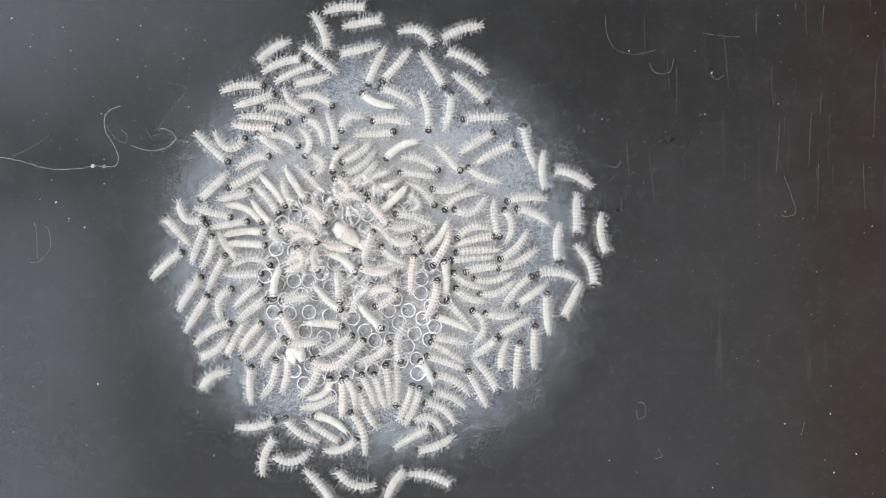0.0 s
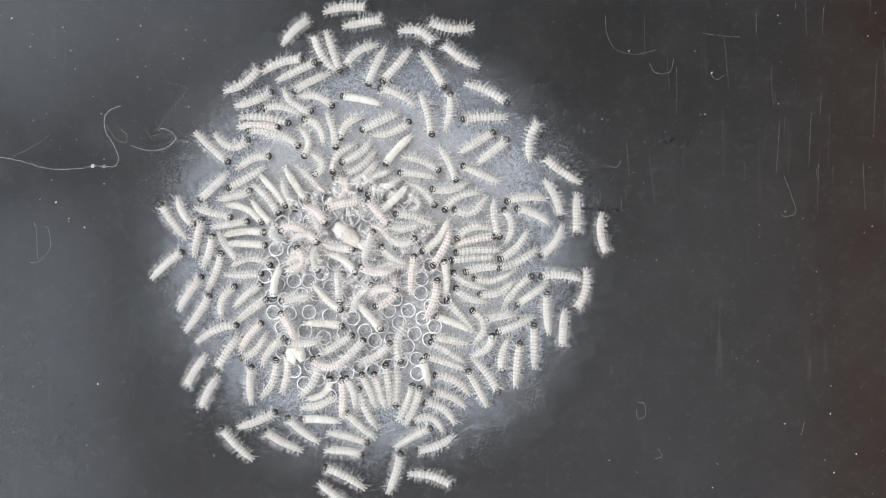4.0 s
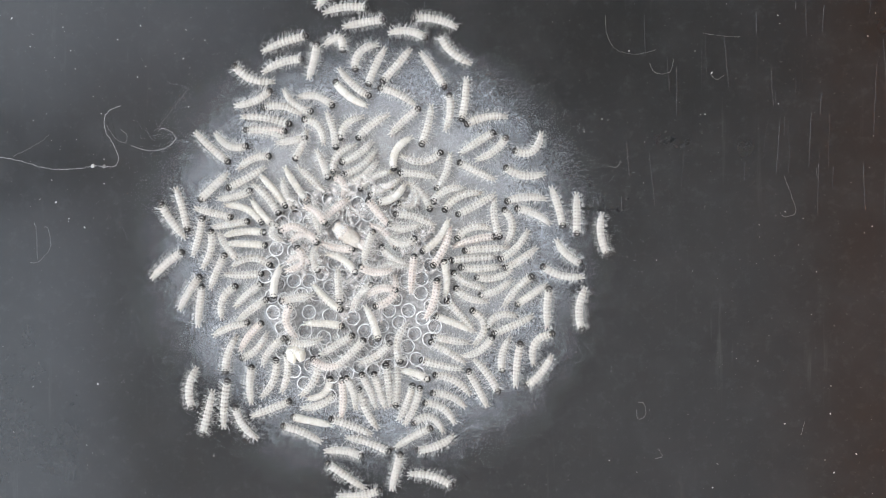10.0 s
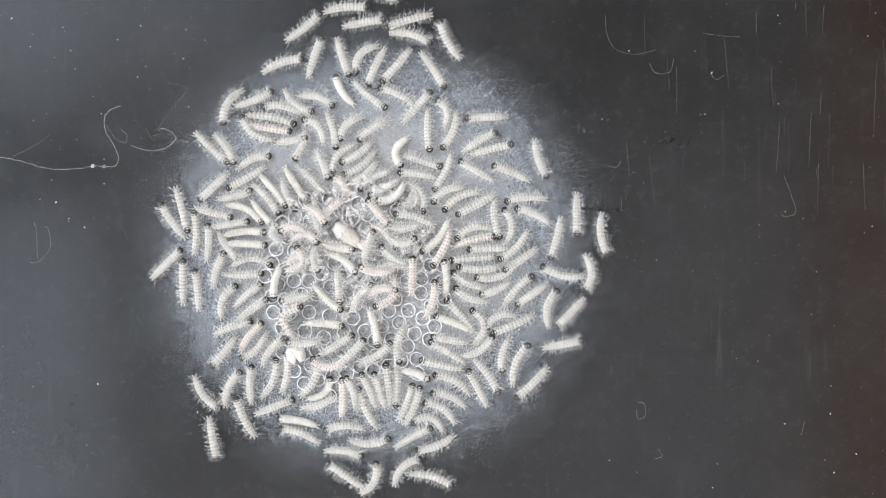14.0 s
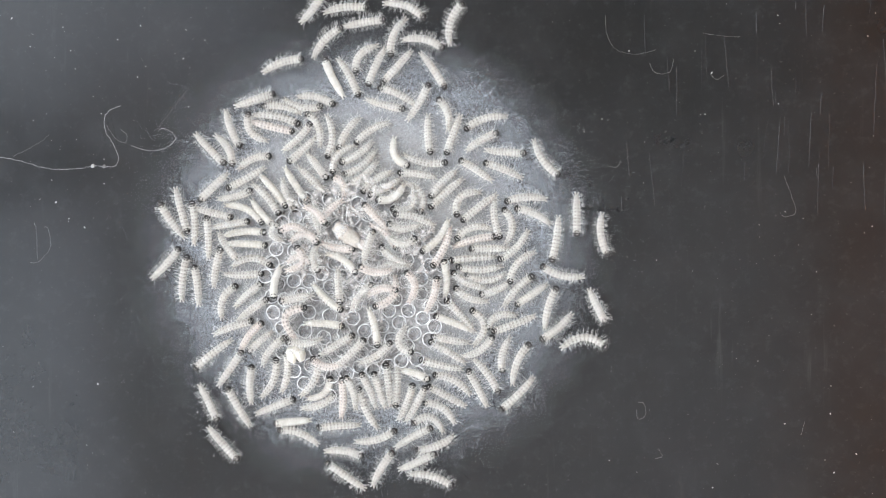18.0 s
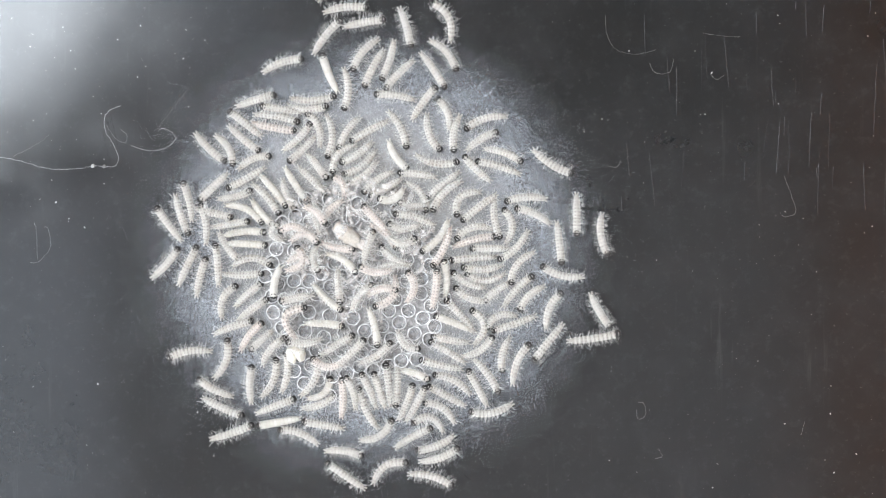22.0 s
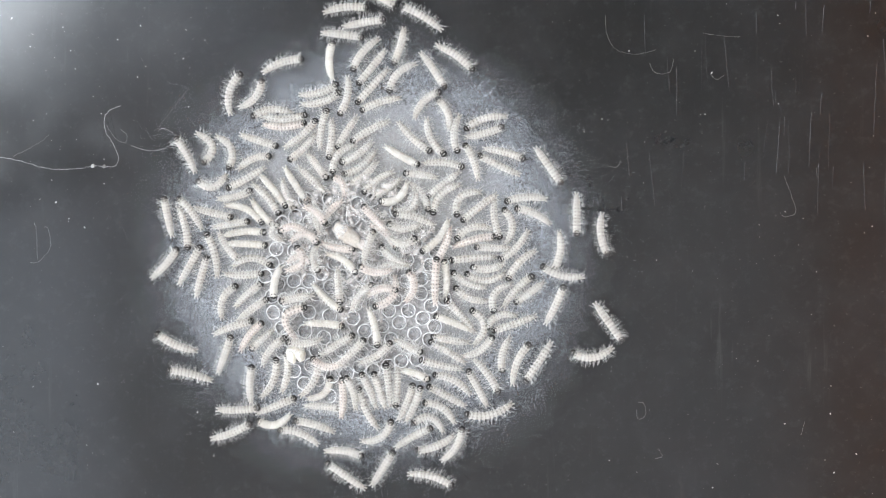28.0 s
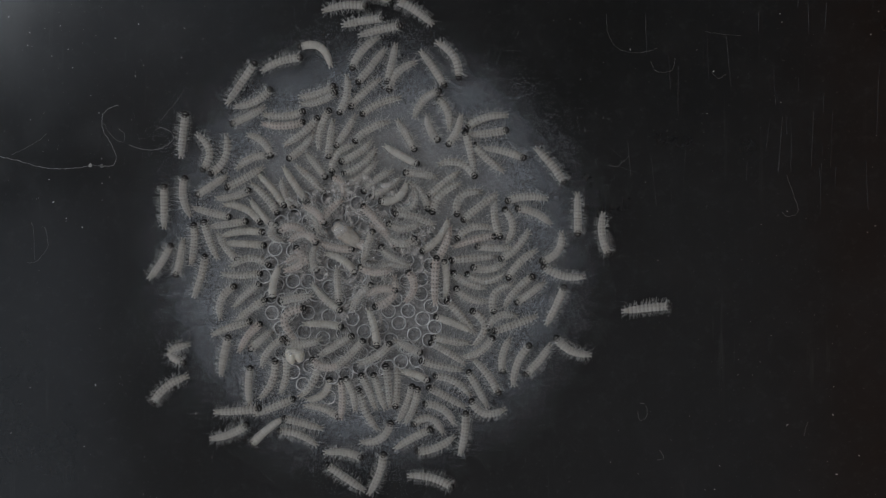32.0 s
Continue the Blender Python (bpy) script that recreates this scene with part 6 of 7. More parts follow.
    crawl(c129, (0, -16.45, -9.06, -141, 2.30, -0.44), (1, -16.50, -9.12, -143, 2.63, -0.28), (2, -16.64, -9.86, -127, 2.40, -0.09), (3, -16.78, -9.92, -130, 2.61, -0.23), (3.5, -16.68, -10.06, -126, 2.57, -0.10), (5.5, -16.59, -10.47, -87, 2.50, -0.34), (6, -16.36, -10.60, -94, 2.75, -0.10), (7, -16.40, -10.70, -88, 2.98, -0.23), (8, -16.56, -10.72, -95, 3.07, -0.13), (9, -16.68, -11.27, -110, 2.61, 0.01), (10, -16.63, -11.71, -104, 3.19, 0.03), (11, -16.68, -12.58, -100, 2.78, -0.15), (12, -16.39, -13.47, -85, 2.87, -0.04), (13, -16.48, -13.53, -91, 3.14, -0.06), (14, -16.25, -13.52, -79, 2.99, -0.04), (14.5, -16.19, -13.42, -61, 2.74, -0.37), (16.5, -15.38, -13.75, -38, 3.08, -0.05), (17, -15.58, -13.85, -54, 3.00, 0.02), (18, -15.45, -13.83, -48, 3.03, -0.02), (19, -15.44, -13.67, -10, 2.49, -0.62), (21, -14.77, -12.96, 18, 3.05, -0.09), (32, -14.81, -12.93, 23, 2.69, -0.20))
    crawl(c133, (0, -19.43, -0.94, 40, 2.86, 0.13), (11, -19.43, -0.94, 40, 2.86, 0.13), (16.5, -19.43, -0.96, 48, 2.83, -0.08), (30, -19.51, -0.99, 52, 2.68, -0.14), (32, -19.66, -0.82, 58, 2.80, -0.12))
    crawl(c134, (0, -17.83, -2.95, 55, 2.81, 0.09), (9, -17.83, -2.95, 55, 2.81, 0.09), (11, -18.03, -2.94, 68, 2.60, 0.04), (13, -18.36, -2.33, 90, 2.86, -0.00), (16.5, -18.36, -2.13, 89, 3.26, 0.04), (19, -18.34, -1.66, 76, 3.02, 0.14), (21, -18.09, -1.07, 67, 2.96, 0.02), (28, -17.81, -1.05, 61, 3.02, -0.02), (30, -17.78, -0.63, 71, 2.90, -0.10), (32, -17.44, 0.44, 87, 2.80, -0.14))
    crawl(c135, (0, -15.94, -1.53, 63, 2.75, 0.02), (3, -15.96, -1.49, 72, 2.78, -0.18), (6, -15.96, -1.55, 65, 2.70, -0.04), (13, -15.89, -1.37, 70, 2.48, 0.08), (16.5, -16.05, -1.26, 76, 2.61, 0.14), (21, -15.88, -1.09, 90, 2.78, -0.08), (23, -15.96, -0.88, 97, 2.96, -0.09), (25.5, -16.15, -0.43, 96, 2.83, -0.03), (28, -16.13, -0.27, 105, 3.12, -0.24), (30, -16.40, 0.35, 109, 2.76, -0.01), (32, -16.40, 0.71, 110, 2.77, 0.08))
    crawl(c136, (0, -17.31, -4.41, 58, 2.96, 0.01), (3, -17.21, -4.43, 53, 3.05, 0.06), (6, -17.10, -4.44, 75, 2.84, -0.50), (9, -17.16, -3.95, 90, 2.66, -0.20), (11, -17.17, -3.79, 78, 3.00, 0.12), (13, -17.28, -3.09, 93, 2.78, -0.02), (16.5, -17.35, -2.41, 98, 2.84, -0.12), (19, -17.35, -2.48, 95, 2.71, -0.06), (21, -17.15, -1.89, 81, 2.73, -0.00), (23, -17.13, -1.85, 74, 2.80, 0.15), (32, -16.93, -1.79, 76, 3.01, -0.13))
    crawl(c137, (0, -15.79, -3.56, 67, 2.27, 0.61), (6, -15.50, -3.44, 63, 2.48, 0.48))
    crawl(c138, (0, -16.22, -5.68, 29, 2.93, 0.28), (3, -16.09, -5.65, 25, 3.15, 0.36), (6, -15.44, -5.66, 16, 3.09, 0.17), (9, -14.98, -5.49, 19, 2.59, 0.14), (16.5, -14.72, -5.43, 19, 2.85, 0.08))
    crawl(c139, (0, -16.14, -7.23, -145, 2.64, 0.37), (1, -16.26, -7.32, -141, 2.98, 0.28), (2, -16.68, -7.87, -131, 2.78, 0.08), (3, -17.13, -8.28, -114, 2.90, -0.19), (5.5, -17.98, -9.10, -136, 2.32, 0.18), (6, -17.74, -8.94, -137, 3.17, 0.24), (7, -17.73, -9.46, -108, 2.80, 0.04), (8, -17.97, -10.11, -118, 2.98, 0.14), (9, -17.85, -10.01, -102, 3.00, -0.10), (10, -17.93, -9.93, -93, 2.86, -0.39), (11, -17.69, -9.88, -83, 2.56, -0.40), (12, -17.27, -10.14, -66, 2.90, -0.24), (13, -17.06, -10.33, -52, 2.56, -0.26), (14, -16.83, -10.42, -50, 2.84, -0.33), (16.5, -16.77, -10.35, -34, 2.65, -0.55), (17, -16.67, -10.32, -58, 2.96, 0.04), (18, -16.49, -10.90, -64, 2.68, 0.04), (19, -16.26, -11.05, -43, 3.08, -0.22), (20, -15.70, -11.40, -33, 2.97, -0.17), (21, -15.73, -11.18, -27, 2.82, -0.07), (22, -15.49, -11.25, -24, 3.02, -0.09), (23, -15.16, -11.36, -10, 2.90, -0.15), (24, -15.08, -11.41, -7, 3.00, -0.10), (25.5, -14.57, -11.36, -1, 2.78, -0.10), (32, -14.29, -11.35, 5, 3.13, -0.07))
    crawl(c140, (0, -14.75, -6.47, -120, 2.92, -0.07), (3, -15.30, -7.39, -122, 2.96, -0.05), (6, -15.29, -7.32, -124, 2.88, -0.07), (9, -15.23, -7.50, -104, 2.74, -0.26), (11, -15.20, -7.47, -109, 2.68, -0.12), (13, -15.38, -7.39, -119, 2.75, 0.06), (16.5, -16.16, -7.24, -150, 2.83, 0.05), (17, -16.37, -7.41, -145, 3.10, -0.09), (18, -16.38, -7.45, -141, 3.29, -0.10), (19, -16.43, -7.31, -159, 3.18, 0.28), (20, -16.97, -7.27, -177, 2.98, 0.07), (21, -17.64, -7.25, -182, 2.94, 0.15), (22, -18.04, -7.22, -169, 3.00, -0.28), (23, -18.22, -7.13, -166, 3.02, -0.32), (24, -18.23, -7.13, -162, 3.18, -0.52), (25, -18.21, -7.16, -183, 3.22, 0.05), (25.5, -18.22, -7.16, -188, 3.13, 0.21), (28, -19.01, -6.71, -205, 3.00, 0.20), (28.5, -19.02, -6.87, -183, 3.18, -0.24), (29, -18.96, -6.81, -171, 2.93, -0.43), (30, -18.78, -6.97, -152, 2.09, -0.64), (31, -18.82, -6.83, -136, 1.75, -1.11), (31.5, -19.05, -7.04, -115, 1.37, -1.11), (32, -19.11, -7.31, -94, 1.33, -1.11))
    crawl(c155, (0, -7.96, -12.05, 155, 2.66, -0.28), (3, -8.56, -11.96, 175, 2.67, -0.17), (6, -9.13, -12.16, 178, 2.74, 0.04), (9, -9.37, -12.07, 171, 2.86, 0.02), (11, -9.57, -12.16, 167, 2.72, 0.01), (13, -10.15, -12.08, 168, 2.93, -0.17), (16.5, -10.57, -12.16, 182, 2.42, -0.04), (19, -10.97, -12.24, 186, 2.68, 0.01), (21, -11.57, -12.26, 187, 3.25, 0.01), (23, -11.78, -12.24, 193, 2.73, -0.03), (28, -11.96, -12.44, 187, 2.32, 0.54), (30, -12.24, -12.44, 208, 2.68, -0.04), (32, -12.51, -12.81, 221, 2.84, -0.12))
    crawl(c156, (0, -8.33, -12.98, -32, 2.96, -0.05), (3, -6.77, -13.20, -13, 2.81, 0.07), (6, -6.40, -13.39, -19, 3.23, 0.10), (9, -5.44, -13.56, -20, 3.29, 0.17), (11, -5.03, -13.80, -16, 2.98, 0.07), (13, -5.10, -13.76, 2, 2.74, -0.24), (16.5, -5.06, -13.75, 7, 2.76, -0.44), (19, -4.37, -13.24, 24, 2.90, -0.17), (21, -4.44, -13.21, 32, 2.60, -0.41), (23, -4.32, -13.08, 37, 2.65, -0.51), (28, -4.31, -13.26, 37, 2.48, -0.56))
    crawl(c157, (0, -5.72, -12.74, 111, 3.18, -0.39), (3, -5.97, -12.35, 135, 2.69, 0.08), (6, -5.95, -12.45, 141, 2.81, -0.04), (9, -6.45, -12.41, 155, 2.91, -0.07), (11, -6.70, -12.45, 165, 3.24, -0.09), (13, -6.91, -12.44, 176, 2.91, -0.29), (16.5, -7.40, -12.57, 199, 2.63, -0.22), (19, -7.65, -12.37, 172, 3.17, 0.02), (21, -8.47, -12.25, 167, 2.89, -0.07), (23, -8.60, -12.56, 174, 2.87, 0.06), (25.5, -8.73, -12.25, 165, 3.24, 0.03), (28, -9.16, -12.36, 165, 2.79, -0.13), (30, -9.63, -12.11, 148, 2.93, 0.06), (32, -9.95, -12.18, 165, 2.77, -0.02))
    crawl(c158, (0, -6.97, -14.08, 23, 2.45, -0.36), (3, -6.85, -14.25, -3, 2.62, 0.06), (6, -6.85, -14.26, -10, 2.58, 0.22))
    crawl(c176, (0, -5.07, -4.85, -46, 2.35, -0.06), (7, -5.00, -4.89, -56, 2.30, 0.04), (13, -4.75, -5.60, -78, 2.60, 0.14))
    crawl(c177, (0, -3.24, -6.69, -94, 2.75, -0.50), (9, -3.24, -6.69, -94, 2.75, -0.50), (13, -3.25, -6.75, -99, 2.77, -0.40), (19, -2.99, -6.70, -60, 1.75, -0.77), (25, -2.37, -6.89, -25, 2.04, -0.03))
    crawl(c178, (0, -0.58, -3.45, 75, 2.84, -0.20), (9, -0.58, -3.45, 75, 2.84, -0.20), (13, -0.64, -3.47, 78, 2.60, -0.25), (19, -0.58, -3.04, 74, 2.43, -0.16), (23, -0.48, -2.59, 86, 2.74, -0.07), (30, -0.56, -2.09, 88, 3.34, 0.07))
    crawl(c203, (0, -6.72, 3.81, -170, 1.93, -0.51), (7, -7.44, 2.81, -158, 2.64, 0.07), (13, -8.07, 2.64, -130, 2.38, -0.30), (30, -8.21, 2.40, -130, 2.75, -0.21))
    crawl(c213, (0, -10.86, -5.41, 120, 2.27, -0.09), (7, -10.86, -5.31, 114, 2.33, 0.04), (13, -11.20, -4.78, 76, 2.25, 1.03), (19, -11.05, -4.76, 69, 2.33, 1.20))
    crawl(c197, (0, -1.51, 15.33, -27, 2.61, 0.64), (3, -1.53, 15.31, -23, 2.67, 0.52), (6, -1.77, 15.40, -24, 2.33, 0.52), (9, -2.34, 15.39, -18, 2.45, 0.44), (11, -2.33, 15.32, -6, 2.68, 0.23), (13, -2.26, 15.23, -18, 2.78, 0.31), (16.5, -1.50, 14.83, -10, 2.90, 0.16), (19, -0.85, 14.68, -24, 2.81, 0.45), (21, 0.28, 13.99, -51, 2.61, 0.38), (23, 0.34, 13.76, -49, 3.00, 0.26), (25.5, 0.43, 13.74, -38, 3.22, -0.00), (28, 1.02, 13.60, -35, 3.10, 0.19), (30, 0.90, 13.51, -46, 2.91, 0.34), (32, 0.82, 13.38, -61, 2.97, 0.51))
    crawl(c198, (0, 1.09, 15.43, -160, 3.13, -0.23), (3, 0.79, 15.43, -183, 3.26, 0.41), (6, -0.50, 16.13, -199, 3.15, -0.09), (9, -0.45, 16.23, -191, 3.03, -0.39), (11, -1.11, 16.28, -188, 3.17, -0.12), (13, -2.11, 16.22, -173, 3.36, 0.01), (16.5, -3.39, 15.61, -133, 2.88, -0.50), (19, -3.58, 14.56, -104, 2.74, -0.21), (21, -3.72, 13.68, -105, 2.62, 0.06), (23, -4.02, 12.71, -115, 3.02, 0.12), (25.5, -4.90, 11.58, -132, 2.83, 0.01), (28, -5.06, 11.44, -132, 3.26, -0.02), (30, -5.61, 11.12, -137, 2.97, -0.11), (32, -5.61, 10.92, -136, 2.84, -0.09))
    crawl(c199, (0, 1.57, 13.49, 153, 3.29, -0.25), (3, 0.99, 13.62, 143, 3.03, 0.26), (6, 1.02, 13.74, 151, 3.15, -0.08), (9, 0.54, 13.95, 139, 3.00, 0.26), (11, 0.51, 14.07, 131, 3.00, 0.35), (13, 0.26, 14.50, 124, 2.99, 0.18), (16.5, 0.23, 15.66, 88, 3.06, 0.35), (19, 0.73, 16.37, 65, 3.09, 0.49), (20, 0.58, 16.52, 83, 3.53, 0.09), (20.5, 0.41, 16.57, 95, 3.63, -0.03), (21, 0.33, 16.50, 105, 3.46, -0.28), (22, 0.34, 16.45, 120, 3.10, -0.69), (22.5, 0.10, 16.41, 138, 2.72, -0.89), (23, -0.41, 16.19, 156, 2.77, -0.42), (24, -0.83, 15.96, 161, 3.10, -0.10), (25.5, -0.87, 15.94, 168, 3.21, -0.29), (28, -1.58, 16.53, 150, 3.30, -0.16), (30, -1.63, 16.52, 146, 3.31, -0.06), (32, -2.07, 16.81, 148, 3.05, -0.17))
    crawl(c200, (0, 2.07, 11.30, -40, 3.10, 0.05), (0.5, 2.20, 11.32, -27, 3.00, -0.23), (1, 2.26, 11.23, -14, 2.98, -0.63), (1.5, 2.37, 11.31, -23, 3.36, -0.24), (2, 2.46, 11.36, -22, 3.42, -0.12), (2.5, 2.84, 11.23, -17, 2.81, 0.03), (3, 3.01, 11.16, -10, 3.26, -0.21), (3.5, 3.16, 11.15, -15, 3.37, -0.10), (4.5, 3.27, 11.00, -43, 2.86, 0.56), (5.5, 2.64, 10.75, -90, 1.86, 1.00), (6, 2.29, 10.52, -96, 1.95, 0.64), (7, 1.66, 10.47, -99, 2.61, 0.23), (9, 1.63, 10.58, -98, 2.89, 0.20), (11, 1.36, 10.01, -97, 3.04, 0.02), (13, 0.81, 8.57, -113, 2.67, 0.41), (16.5, 0.61, 7.96, -111, 2.93, -0.03), (19, 0.71, 8.02, -108, 2.75, -0.03), (23, 0.73, 8.12, -95, 2.47, -0.29), (28, 0.76, 8.06, -91, 2.54, -0.34), (30, 0.90, 8.17, -115, 2.22, 0.15))
    crawl(c201, (0, 0.51, 9.81, 81, 2.65, -0.15), (9, 0.51, 9.78, 85, 2.55, -0.17), (11, 0.52, 9.74, 88, 2.46, -0.31), (13, 0.27, 9.76, 108, 2.04, -0.49), (16.5, 0.31, 9.66, 106, 2.30, -0.41), (19, 0.29, 9.71, 113, 2.31, -0.33))
    crawl(c202, (0, 2.80, 9.32, -177, 3.10, -0.12), (6, 2.80, 9.32, -177, 3.10, -0.12), (9, 2.85, 9.30, -165, 2.95, -0.32), (13, 2.99, 9.32, -182, 2.74, 0.08), (16.5, 2.85, 9.19, -161, 2.97, -0.33))
    crawl(c67, (0, 0.41, 4.16, -171, 2.57, 0.30), (5, 0.41, 4.16, -171, 2.57, 0.30), (9, 0.12, 4.11, -153, 2.33, -0.42), (14, 0.12, 4.11, -153, 2.33, -0.42), (17, 0.12, 3.91, -138, 3.00, -0.06), (20, 0.12, 3.91, -138, 3.00, -0.06), (25, -0.28, 3.83, -122, 2.61, -0.79), (29, -0.16, 3.79, -132, 2.85, -0.45))
    crawl(c65, (0, -1.31, 4.02, -41, 2.58, 0.30), (3.5, -1.31, 4.02, -41, 2.58, 0.30), (9, -1.40, 3.87, -48, 2.52, 0.32), (17, -1.51, 3.79, -68, 2.34, 0.64), (25, -1.47, 3.83, -55, 2.47, 0.32))
    crawl(c79, (0, 1.12, 3.70, -153, 2.93, -0.47), (14, 1.12, 3.70, -153, 2.93, -0.47), (17, 1.20, 3.63, -131, 2.31, -0.74))
    crawl(c80, (0, 1.98, 2.58, -164, 2.43, 0.67), (3.5, 1.98, 2.58, -164, 2.43, 0.67), (9, 2.23, 3.03, -152, 3.04, 0.05), (14, 2.23, 3.03, -152, 3.04, 0.05), (17, 2.43, 2.87, -142, 3.05, -0.04))
    crawl(c66, (0, -1.68, 3.09, -92, 1.46, 0.82), (3.5, -1.68, 3.09, -92, 1.46, 0.82), (7, -1.99, 3.15, -137, 1.74, 1.04), (14, -1.99, 3.15, -137, 1.74, 1.04), (17, -2.23, 2.91, -137, 2.25, 1.03), (20, -2.23, 2.91, -137, 2.25, 1.03), (22.5, -2.21, 3.03, -207, 2.02, -0.04), (25, -2.19, 3.15, -277, 1.79, -1.11), (26.5, -2.19, 3.01, -206, 1.99, -0.12), (28, -2.19, 2.87, -136, 2.19, 0.87))
    crawl(c61, (0, -5.01, 5.01, -148, 2.58, -0.29), (14, -5.01, 5.01, -148, 2.58, -0.29), (17, -4.90, 4.86, -144, 2.52, -0.24), (25, -4.78, 4.78, -143, 2.51, -0.18))
    crawl(c62, (0, -4.23, 4.29, -155, 2.70, 0.07), (3.5, -4.23, 4.29, -155, 2.70, 0.07), (6, -4.15, 4.27, -152, 2.45, 0.05), (20, -4.15, 4.27, -152, 2.45, 0.05), (25, -4.07, 4.19, -148, 2.40, 0.04))
    crawl(c64, (0, -4.59, 2.58, 130, 2.50, 0.03), (14, -4.59, 2.58, 130, 2.50, 0.03), (17, -4.78, 2.39, 133, 2.55, 0.08), (25, -4.86, 2.19, 133, 2.61, 0.08))
    crawl(c63, (0, -3.53, 3.38, -138, 2.58, 0.15), (3.5, -3.53, 3.38, -138, 2.58, 0.15), (7, -3.55, 3.55, -148, 2.25, 0.27), (17, -3.59, 3.59, -153, 2.14, 0.39), (25, -3.51, 3.39, -165, 1.67, 0.49), (28, -3.27, 3.51, -149, 2.23, 0.52))
    crawl(c52, (0, -8.45, 5.94, -92, 1.40, 0.81), (3.5, -8.45, 5.94, -92, 1.40, 0.81), (6, -8.41, 5.90, -69, 2.04, 0.06), (14, -8.41, 5.90, -69, 2.04, 0.06), (17, -8.81, 5.78, -53, 2.12, -0.00))
    crawl(c29, (0, -9.43, 7.53, -84, 2.11, 0.55), (3.5, -9.43, 7.53, -84, 2.11, 0.55), (6, -10.01, 7.22, -113, 2.21, 0.08), (14, -10.01, 7.22, -113, 2.21, 0.08), (17, -10.01, 6.90, -138, 2.58, 0.03), (30, -9.93, 7.02, -136, 2.58, 0.16))
    crawl(c211, (0, -2.15, -1.63, 85, 2.64, 0.03), (13, -2.15, -1.63, 85, 2.64, 0.03), (17, -1.99, -2.47, 101, 2.07, -0.53), (25, -2.03, -2.55, 90, 2.08, -0.50))
    crawl(c85, (0, 2.32, -0.09, -176, 3.27, -0.08), (3.5, 2.32, -0.09, -176, 3.27, -0.08), (9, 2.79, 0.00, -176, 3.23, -0.07), (17, 3.19, 0.04, -179, 2.80, -0.02), (25, 3.27, 0.04, -181, 2.63, -0.02), (29, 3.51, 0.08, -183, 2.59, 0.03))
    crawl(c87, (0, 2.69, -1.35, -171, 2.53, -0.12), (3.5, 2.69, -1.35, -171, 2.53, -0.12), (9, 2.55, -1.40, -178, 2.76, 0.14), (17, 2.47, -1.47, -180, 3.05, 0.23), (20, 2.47, -1.47, -180, 3.05, 0.23), (25, 3.15, -1.44, -174, 2.26, 0.31))
    crawl(c88, (0, 3.46, -2.24, -172, 2.88, 0.37), (3.5, 3.46, -2.24, -172, 2.88, 0.37), (6, 3.51, -2.07, -172, 2.57, 0.35), (14, 3.51, -2.07, -172, 2.57, 0.35), (17, 2.87, -2.19, -183, 2.80, 0.44), (25, 2.87, -2.23, -183, 2.76, 0.53))
    crawl(c90, (0, 3.78, -3.12, -163, 2.70, 0.37), (3.5, 3.78, -3.12, -163, 2.70, 0.37), (6, 3.75, -3.03, -156, 2.64, 0.30), (17, 3.67, -2.95, -157, 2.30, 0.17), (20, 3.67, -2.95, -157, 2.30, 0.17), (25, 3.67, -3.11, -116, 2.03, -0.68), (29, 3.59, -3.23, -118, 2.35, -0.67))
    crawl(c84, (0, 5.23, -0.94, -155, 3.13, 0.23), (3.5, 5.23, -0.94, -155, 3.13, 0.23), (6, 5.42, -0.80, -149, 2.66, 0.13), (13, 5.42, -0.80, -149, 2.66, 0.13), (17, 5.18, -1.08, -128, 2.78, -0.45), (25, 5.22, -1.16, -124, 2.72, -0.47), (29, 5.30, -1.00, -134, 2.79, -0.24))
    crawl(c93, (0, 6.15, -3.28, -146, 2.61, -0.02), (20, 6.15, -3.28, -146, 2.61, -0.02), (25, 5.74, -3.47, -113, 2.03, -0.75), (28, 6.02, -3.15, -145, 2.49, 0.02))
    crawl(c16, (0, -8.82, 13.59, 141, 3.24, -0.06), (3, -8.63, 13.63, 122, 3.10, 0.39), (5.5, -8.73, 14.48, 105, 2.79, 0.26), (6, -8.76, 14.73, 84, 2.47, 0.61), (7, -8.40, 15.24, 73, 2.48, 0.46), (8, -7.94, 15.10, 31, 1.77, 0.75), (8.5, -7.61, 15.18, 13, 1.91, 0.62), (9, -7.49, 15.00, -3, 1.94, 0.44), (10, -7.28, 14.88, -29, 1.30, 0.81), (11, -7.38, 13.91, -75, 2.83, 0.15), (12, -7.26, 13.74, -72, 2.71, 0.08), (13, -7.21, 13.52, -76, 2.70, -0.07), (16.5, -6.53, 13.00, -55, 2.93, 0.13), (19, -6.50, 11.68, -69, 3.01, 0.13), (21, -6.64, 11.64, -76, 3.03, 0.27), (23, -6.70, 10.72, -107, 2.66, 0.41), (25.5, -6.58, 10.72, -113, 2.45, 0.76), (28, -6.78, 10.64, -104, 2.72, 0.27))
    crawl(c101, (0, 4.02, -4.76, 178, 2.42, 0.24), (1, 4.02, -4.76, 178, 2.42, 0.24), (3.5, 3.99, -4.74, 186, 2.26, 0.03), (6, 3.83, -4.74, 206, 2.26, -0.52))
    crawl(c11, (0, -10.41, 10.13, -36, 2.52, -0.45), (14, -10.31, 10.12, -36, 2.43, -0.34), (17, -9.97, 10.01, -15, 2.55, -0.37), (23, -9.32, 9.84, 3, 2.70, -0.26), (28, -8.47, 10.39, 19, 2.76, -0.31), (32, -8.57, 10.39, 21, 2.48, -0.24))
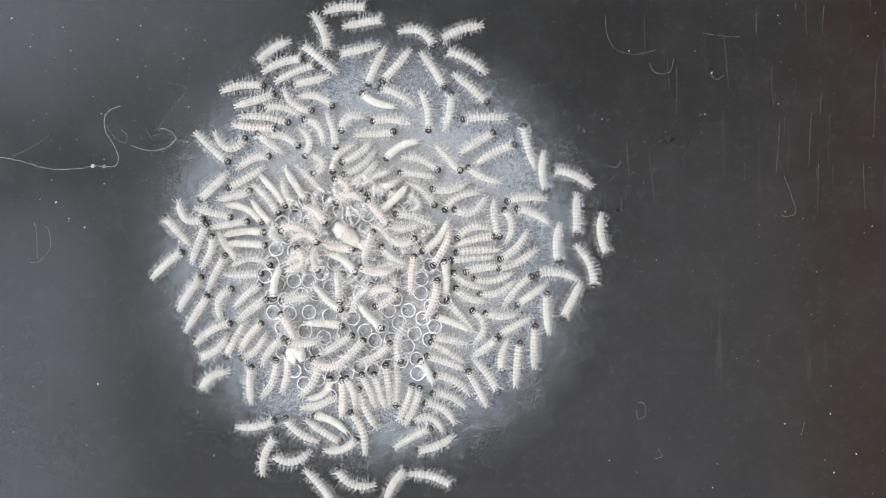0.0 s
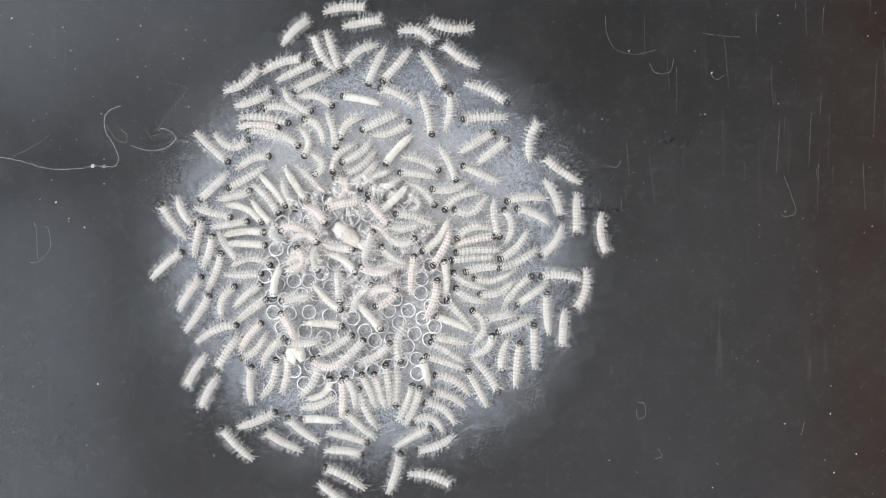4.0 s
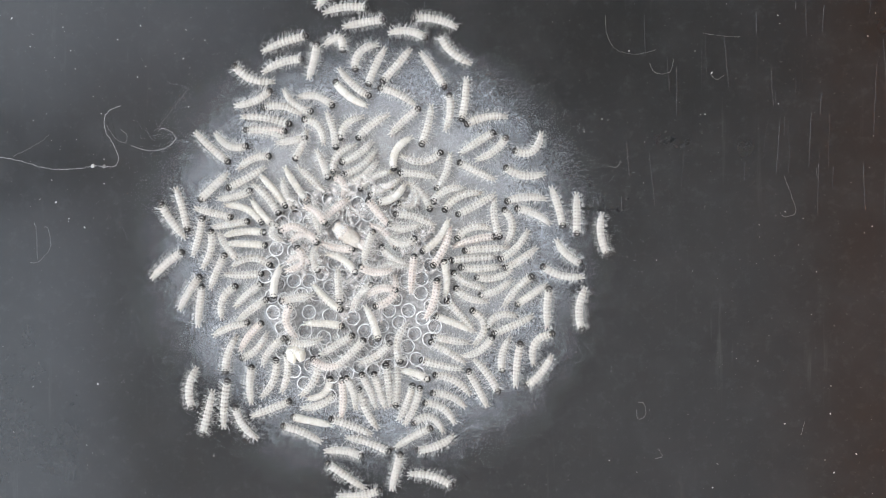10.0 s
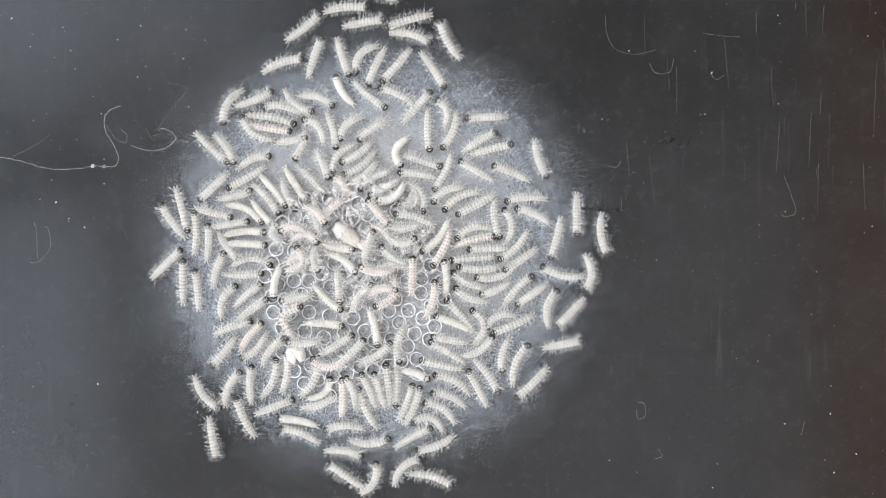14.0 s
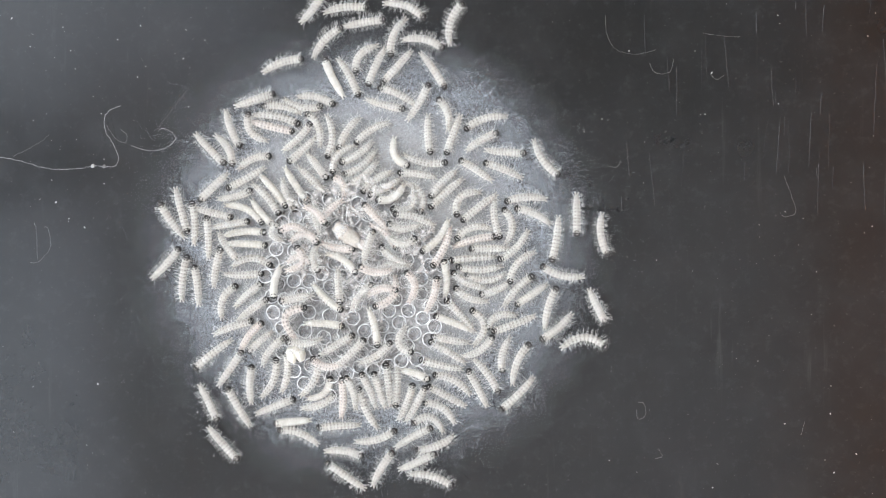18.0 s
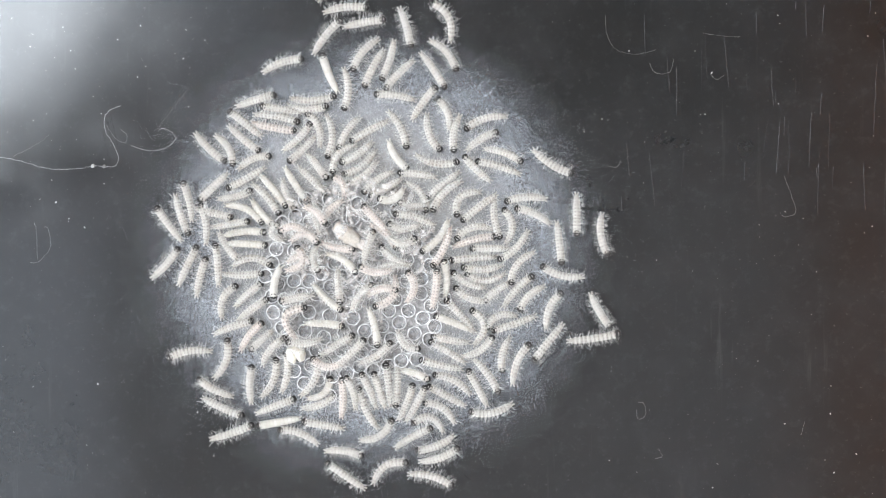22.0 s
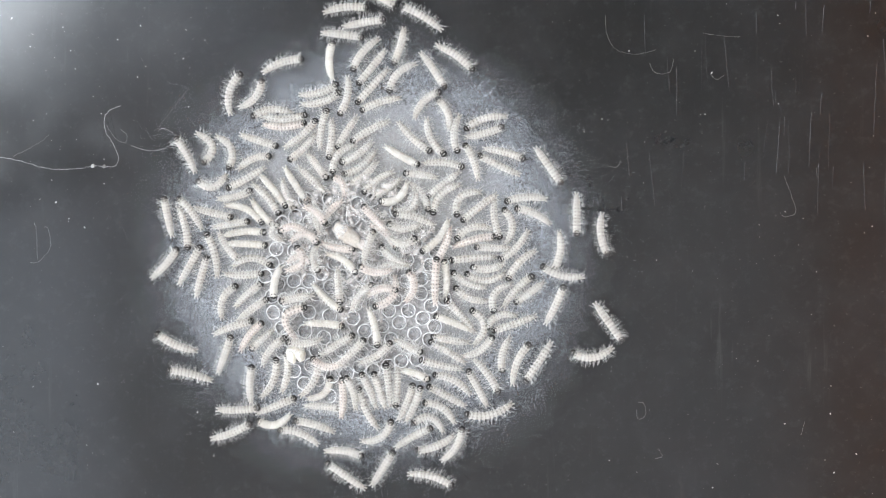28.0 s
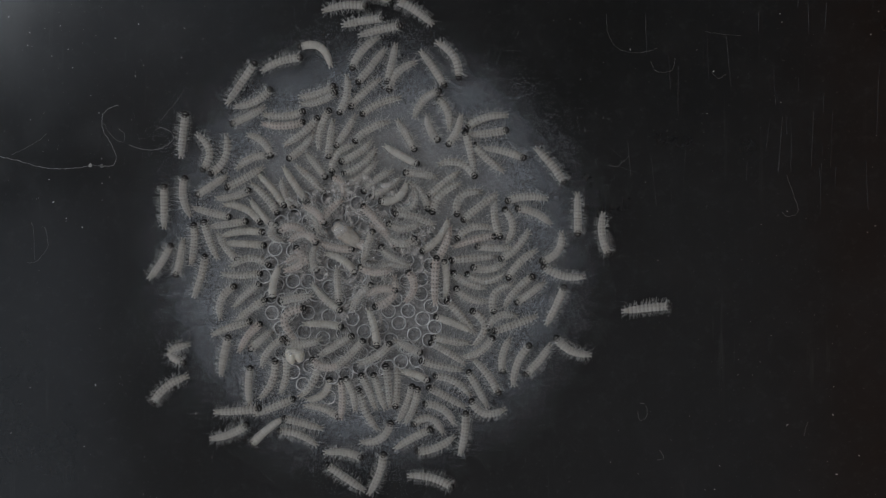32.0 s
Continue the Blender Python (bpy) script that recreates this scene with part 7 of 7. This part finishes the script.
    crawl(c27, (0, -8.82, 8.70, 133, 2.18, -0.50), (14, -8.82, 8.70, 133, 2.18, -0.50), (17, -8.81, 8.65, 113, 2.45, -0.40), (25, -8.81, 8.65, 113, 2.45, -0.40), (29, -8.53, 8.57, 73, 2.79, 0.24))
    crawl(c28, (0, -11.07, 7.89, -20, 2.23, 0.37), (6, -11.07, 7.89, -20, 2.23, 0.37), (9, -10.60, 7.65, 11, 2.07, -0.06), (14, -10.60, 7.65, 11, 2.07, -0.06), (17, -10.13, 7.89, 46, 2.67, -0.14), (25, -10.13, 7.89, 46, 2.67, -0.14), (30, -9.73, 8.21, 40, 3.01, -0.18))
    crawl(c26, (0, -7.72, 8.28, -77, 2.60, 0.14), (14, -7.72, 8.28, -77, 2.60, 0.14), (17, -7.81, 7.81, -92, 2.97, 0.38), (25, -7.81, 7.81, -92, 2.97, 0.38), (30, -7.93, 7.57, -96, 2.65, -0.08))
    crawl(c25, (0, -6.78, 9.26, -143, 1.94, -0.61), (0.5, -6.78, 9.26, -143, 1.94, -0.61), (1.5, -6.86, 8.81, -133, 2.16, -0.42), (14, -6.86, 8.73, -131, 2.25, -0.41), (17, -6.86, 8.21, -122, 2.61, -0.22), (25, -6.86, 8.21, -122, 2.61, -0.22), (30, -6.86, 8.17, -123, 2.54, 0.03))
    crawl(c154, (0, -8.55, -10.95, 24, 2.59, -0.26), (25, -8.55, -10.95, 24, 2.59, -0.26), (30, -8.29, -11.20, -20, 2.48, 0.27))
    crawl(c167, (0, -1.97, -11.00, 69, 2.80, -0.17), (14, -1.97, -11.00, 69, 2.80, -0.17), (17, -1.83, -10.88, 61, 2.75, -0.05), (25, -1.83, -10.88, 61, 2.75, -0.05), (30, -2.03, -10.92, 72, 2.53, -0.15))
    crawl(c168, (0, -1.15, -8.57, 120, 1.75, -0.05), (3.5, -1.15, -8.57, 120, 1.75, -0.05), (4.75, -1.51, -8.69, 50, 1.85, 0.03), (6, -1.87, -8.81, -20, 1.95, 0.12))
    crawl(c115, (0, 0.06, -7.90, 161, 2.81, -0.08), (3.5, 0.06, -7.90, 161, 2.81, -0.08), (6, -0.24, -8.21, 167, 2.96, 0.09))
    crawl(c116, (0, 0.38, -10.34, 160, 2.48, -0.30), (14, 0.38, -10.34, 160, 2.48, -0.30), (17, 0.16, -10.32, 152, 2.92, -0.03))
    crawl(c142, (0, -13.21, -7.13, -138, 2.55, 0.33), (14, -13.21, -7.13, -138, 2.55, 0.33), (17, -13.00, -6.58, -139, 2.19, -0.05), (30, -12.84, -6.42, -138, 2.04, -0.03))
    crawl(c60, (0, -1.90, 5.31, 174, 2.55, -0.07), (25.5, -1.90, 5.31, 174, 2.55, -0.07), (28, -1.67, 5.26, 173, 2.22, -0.04))


motions()
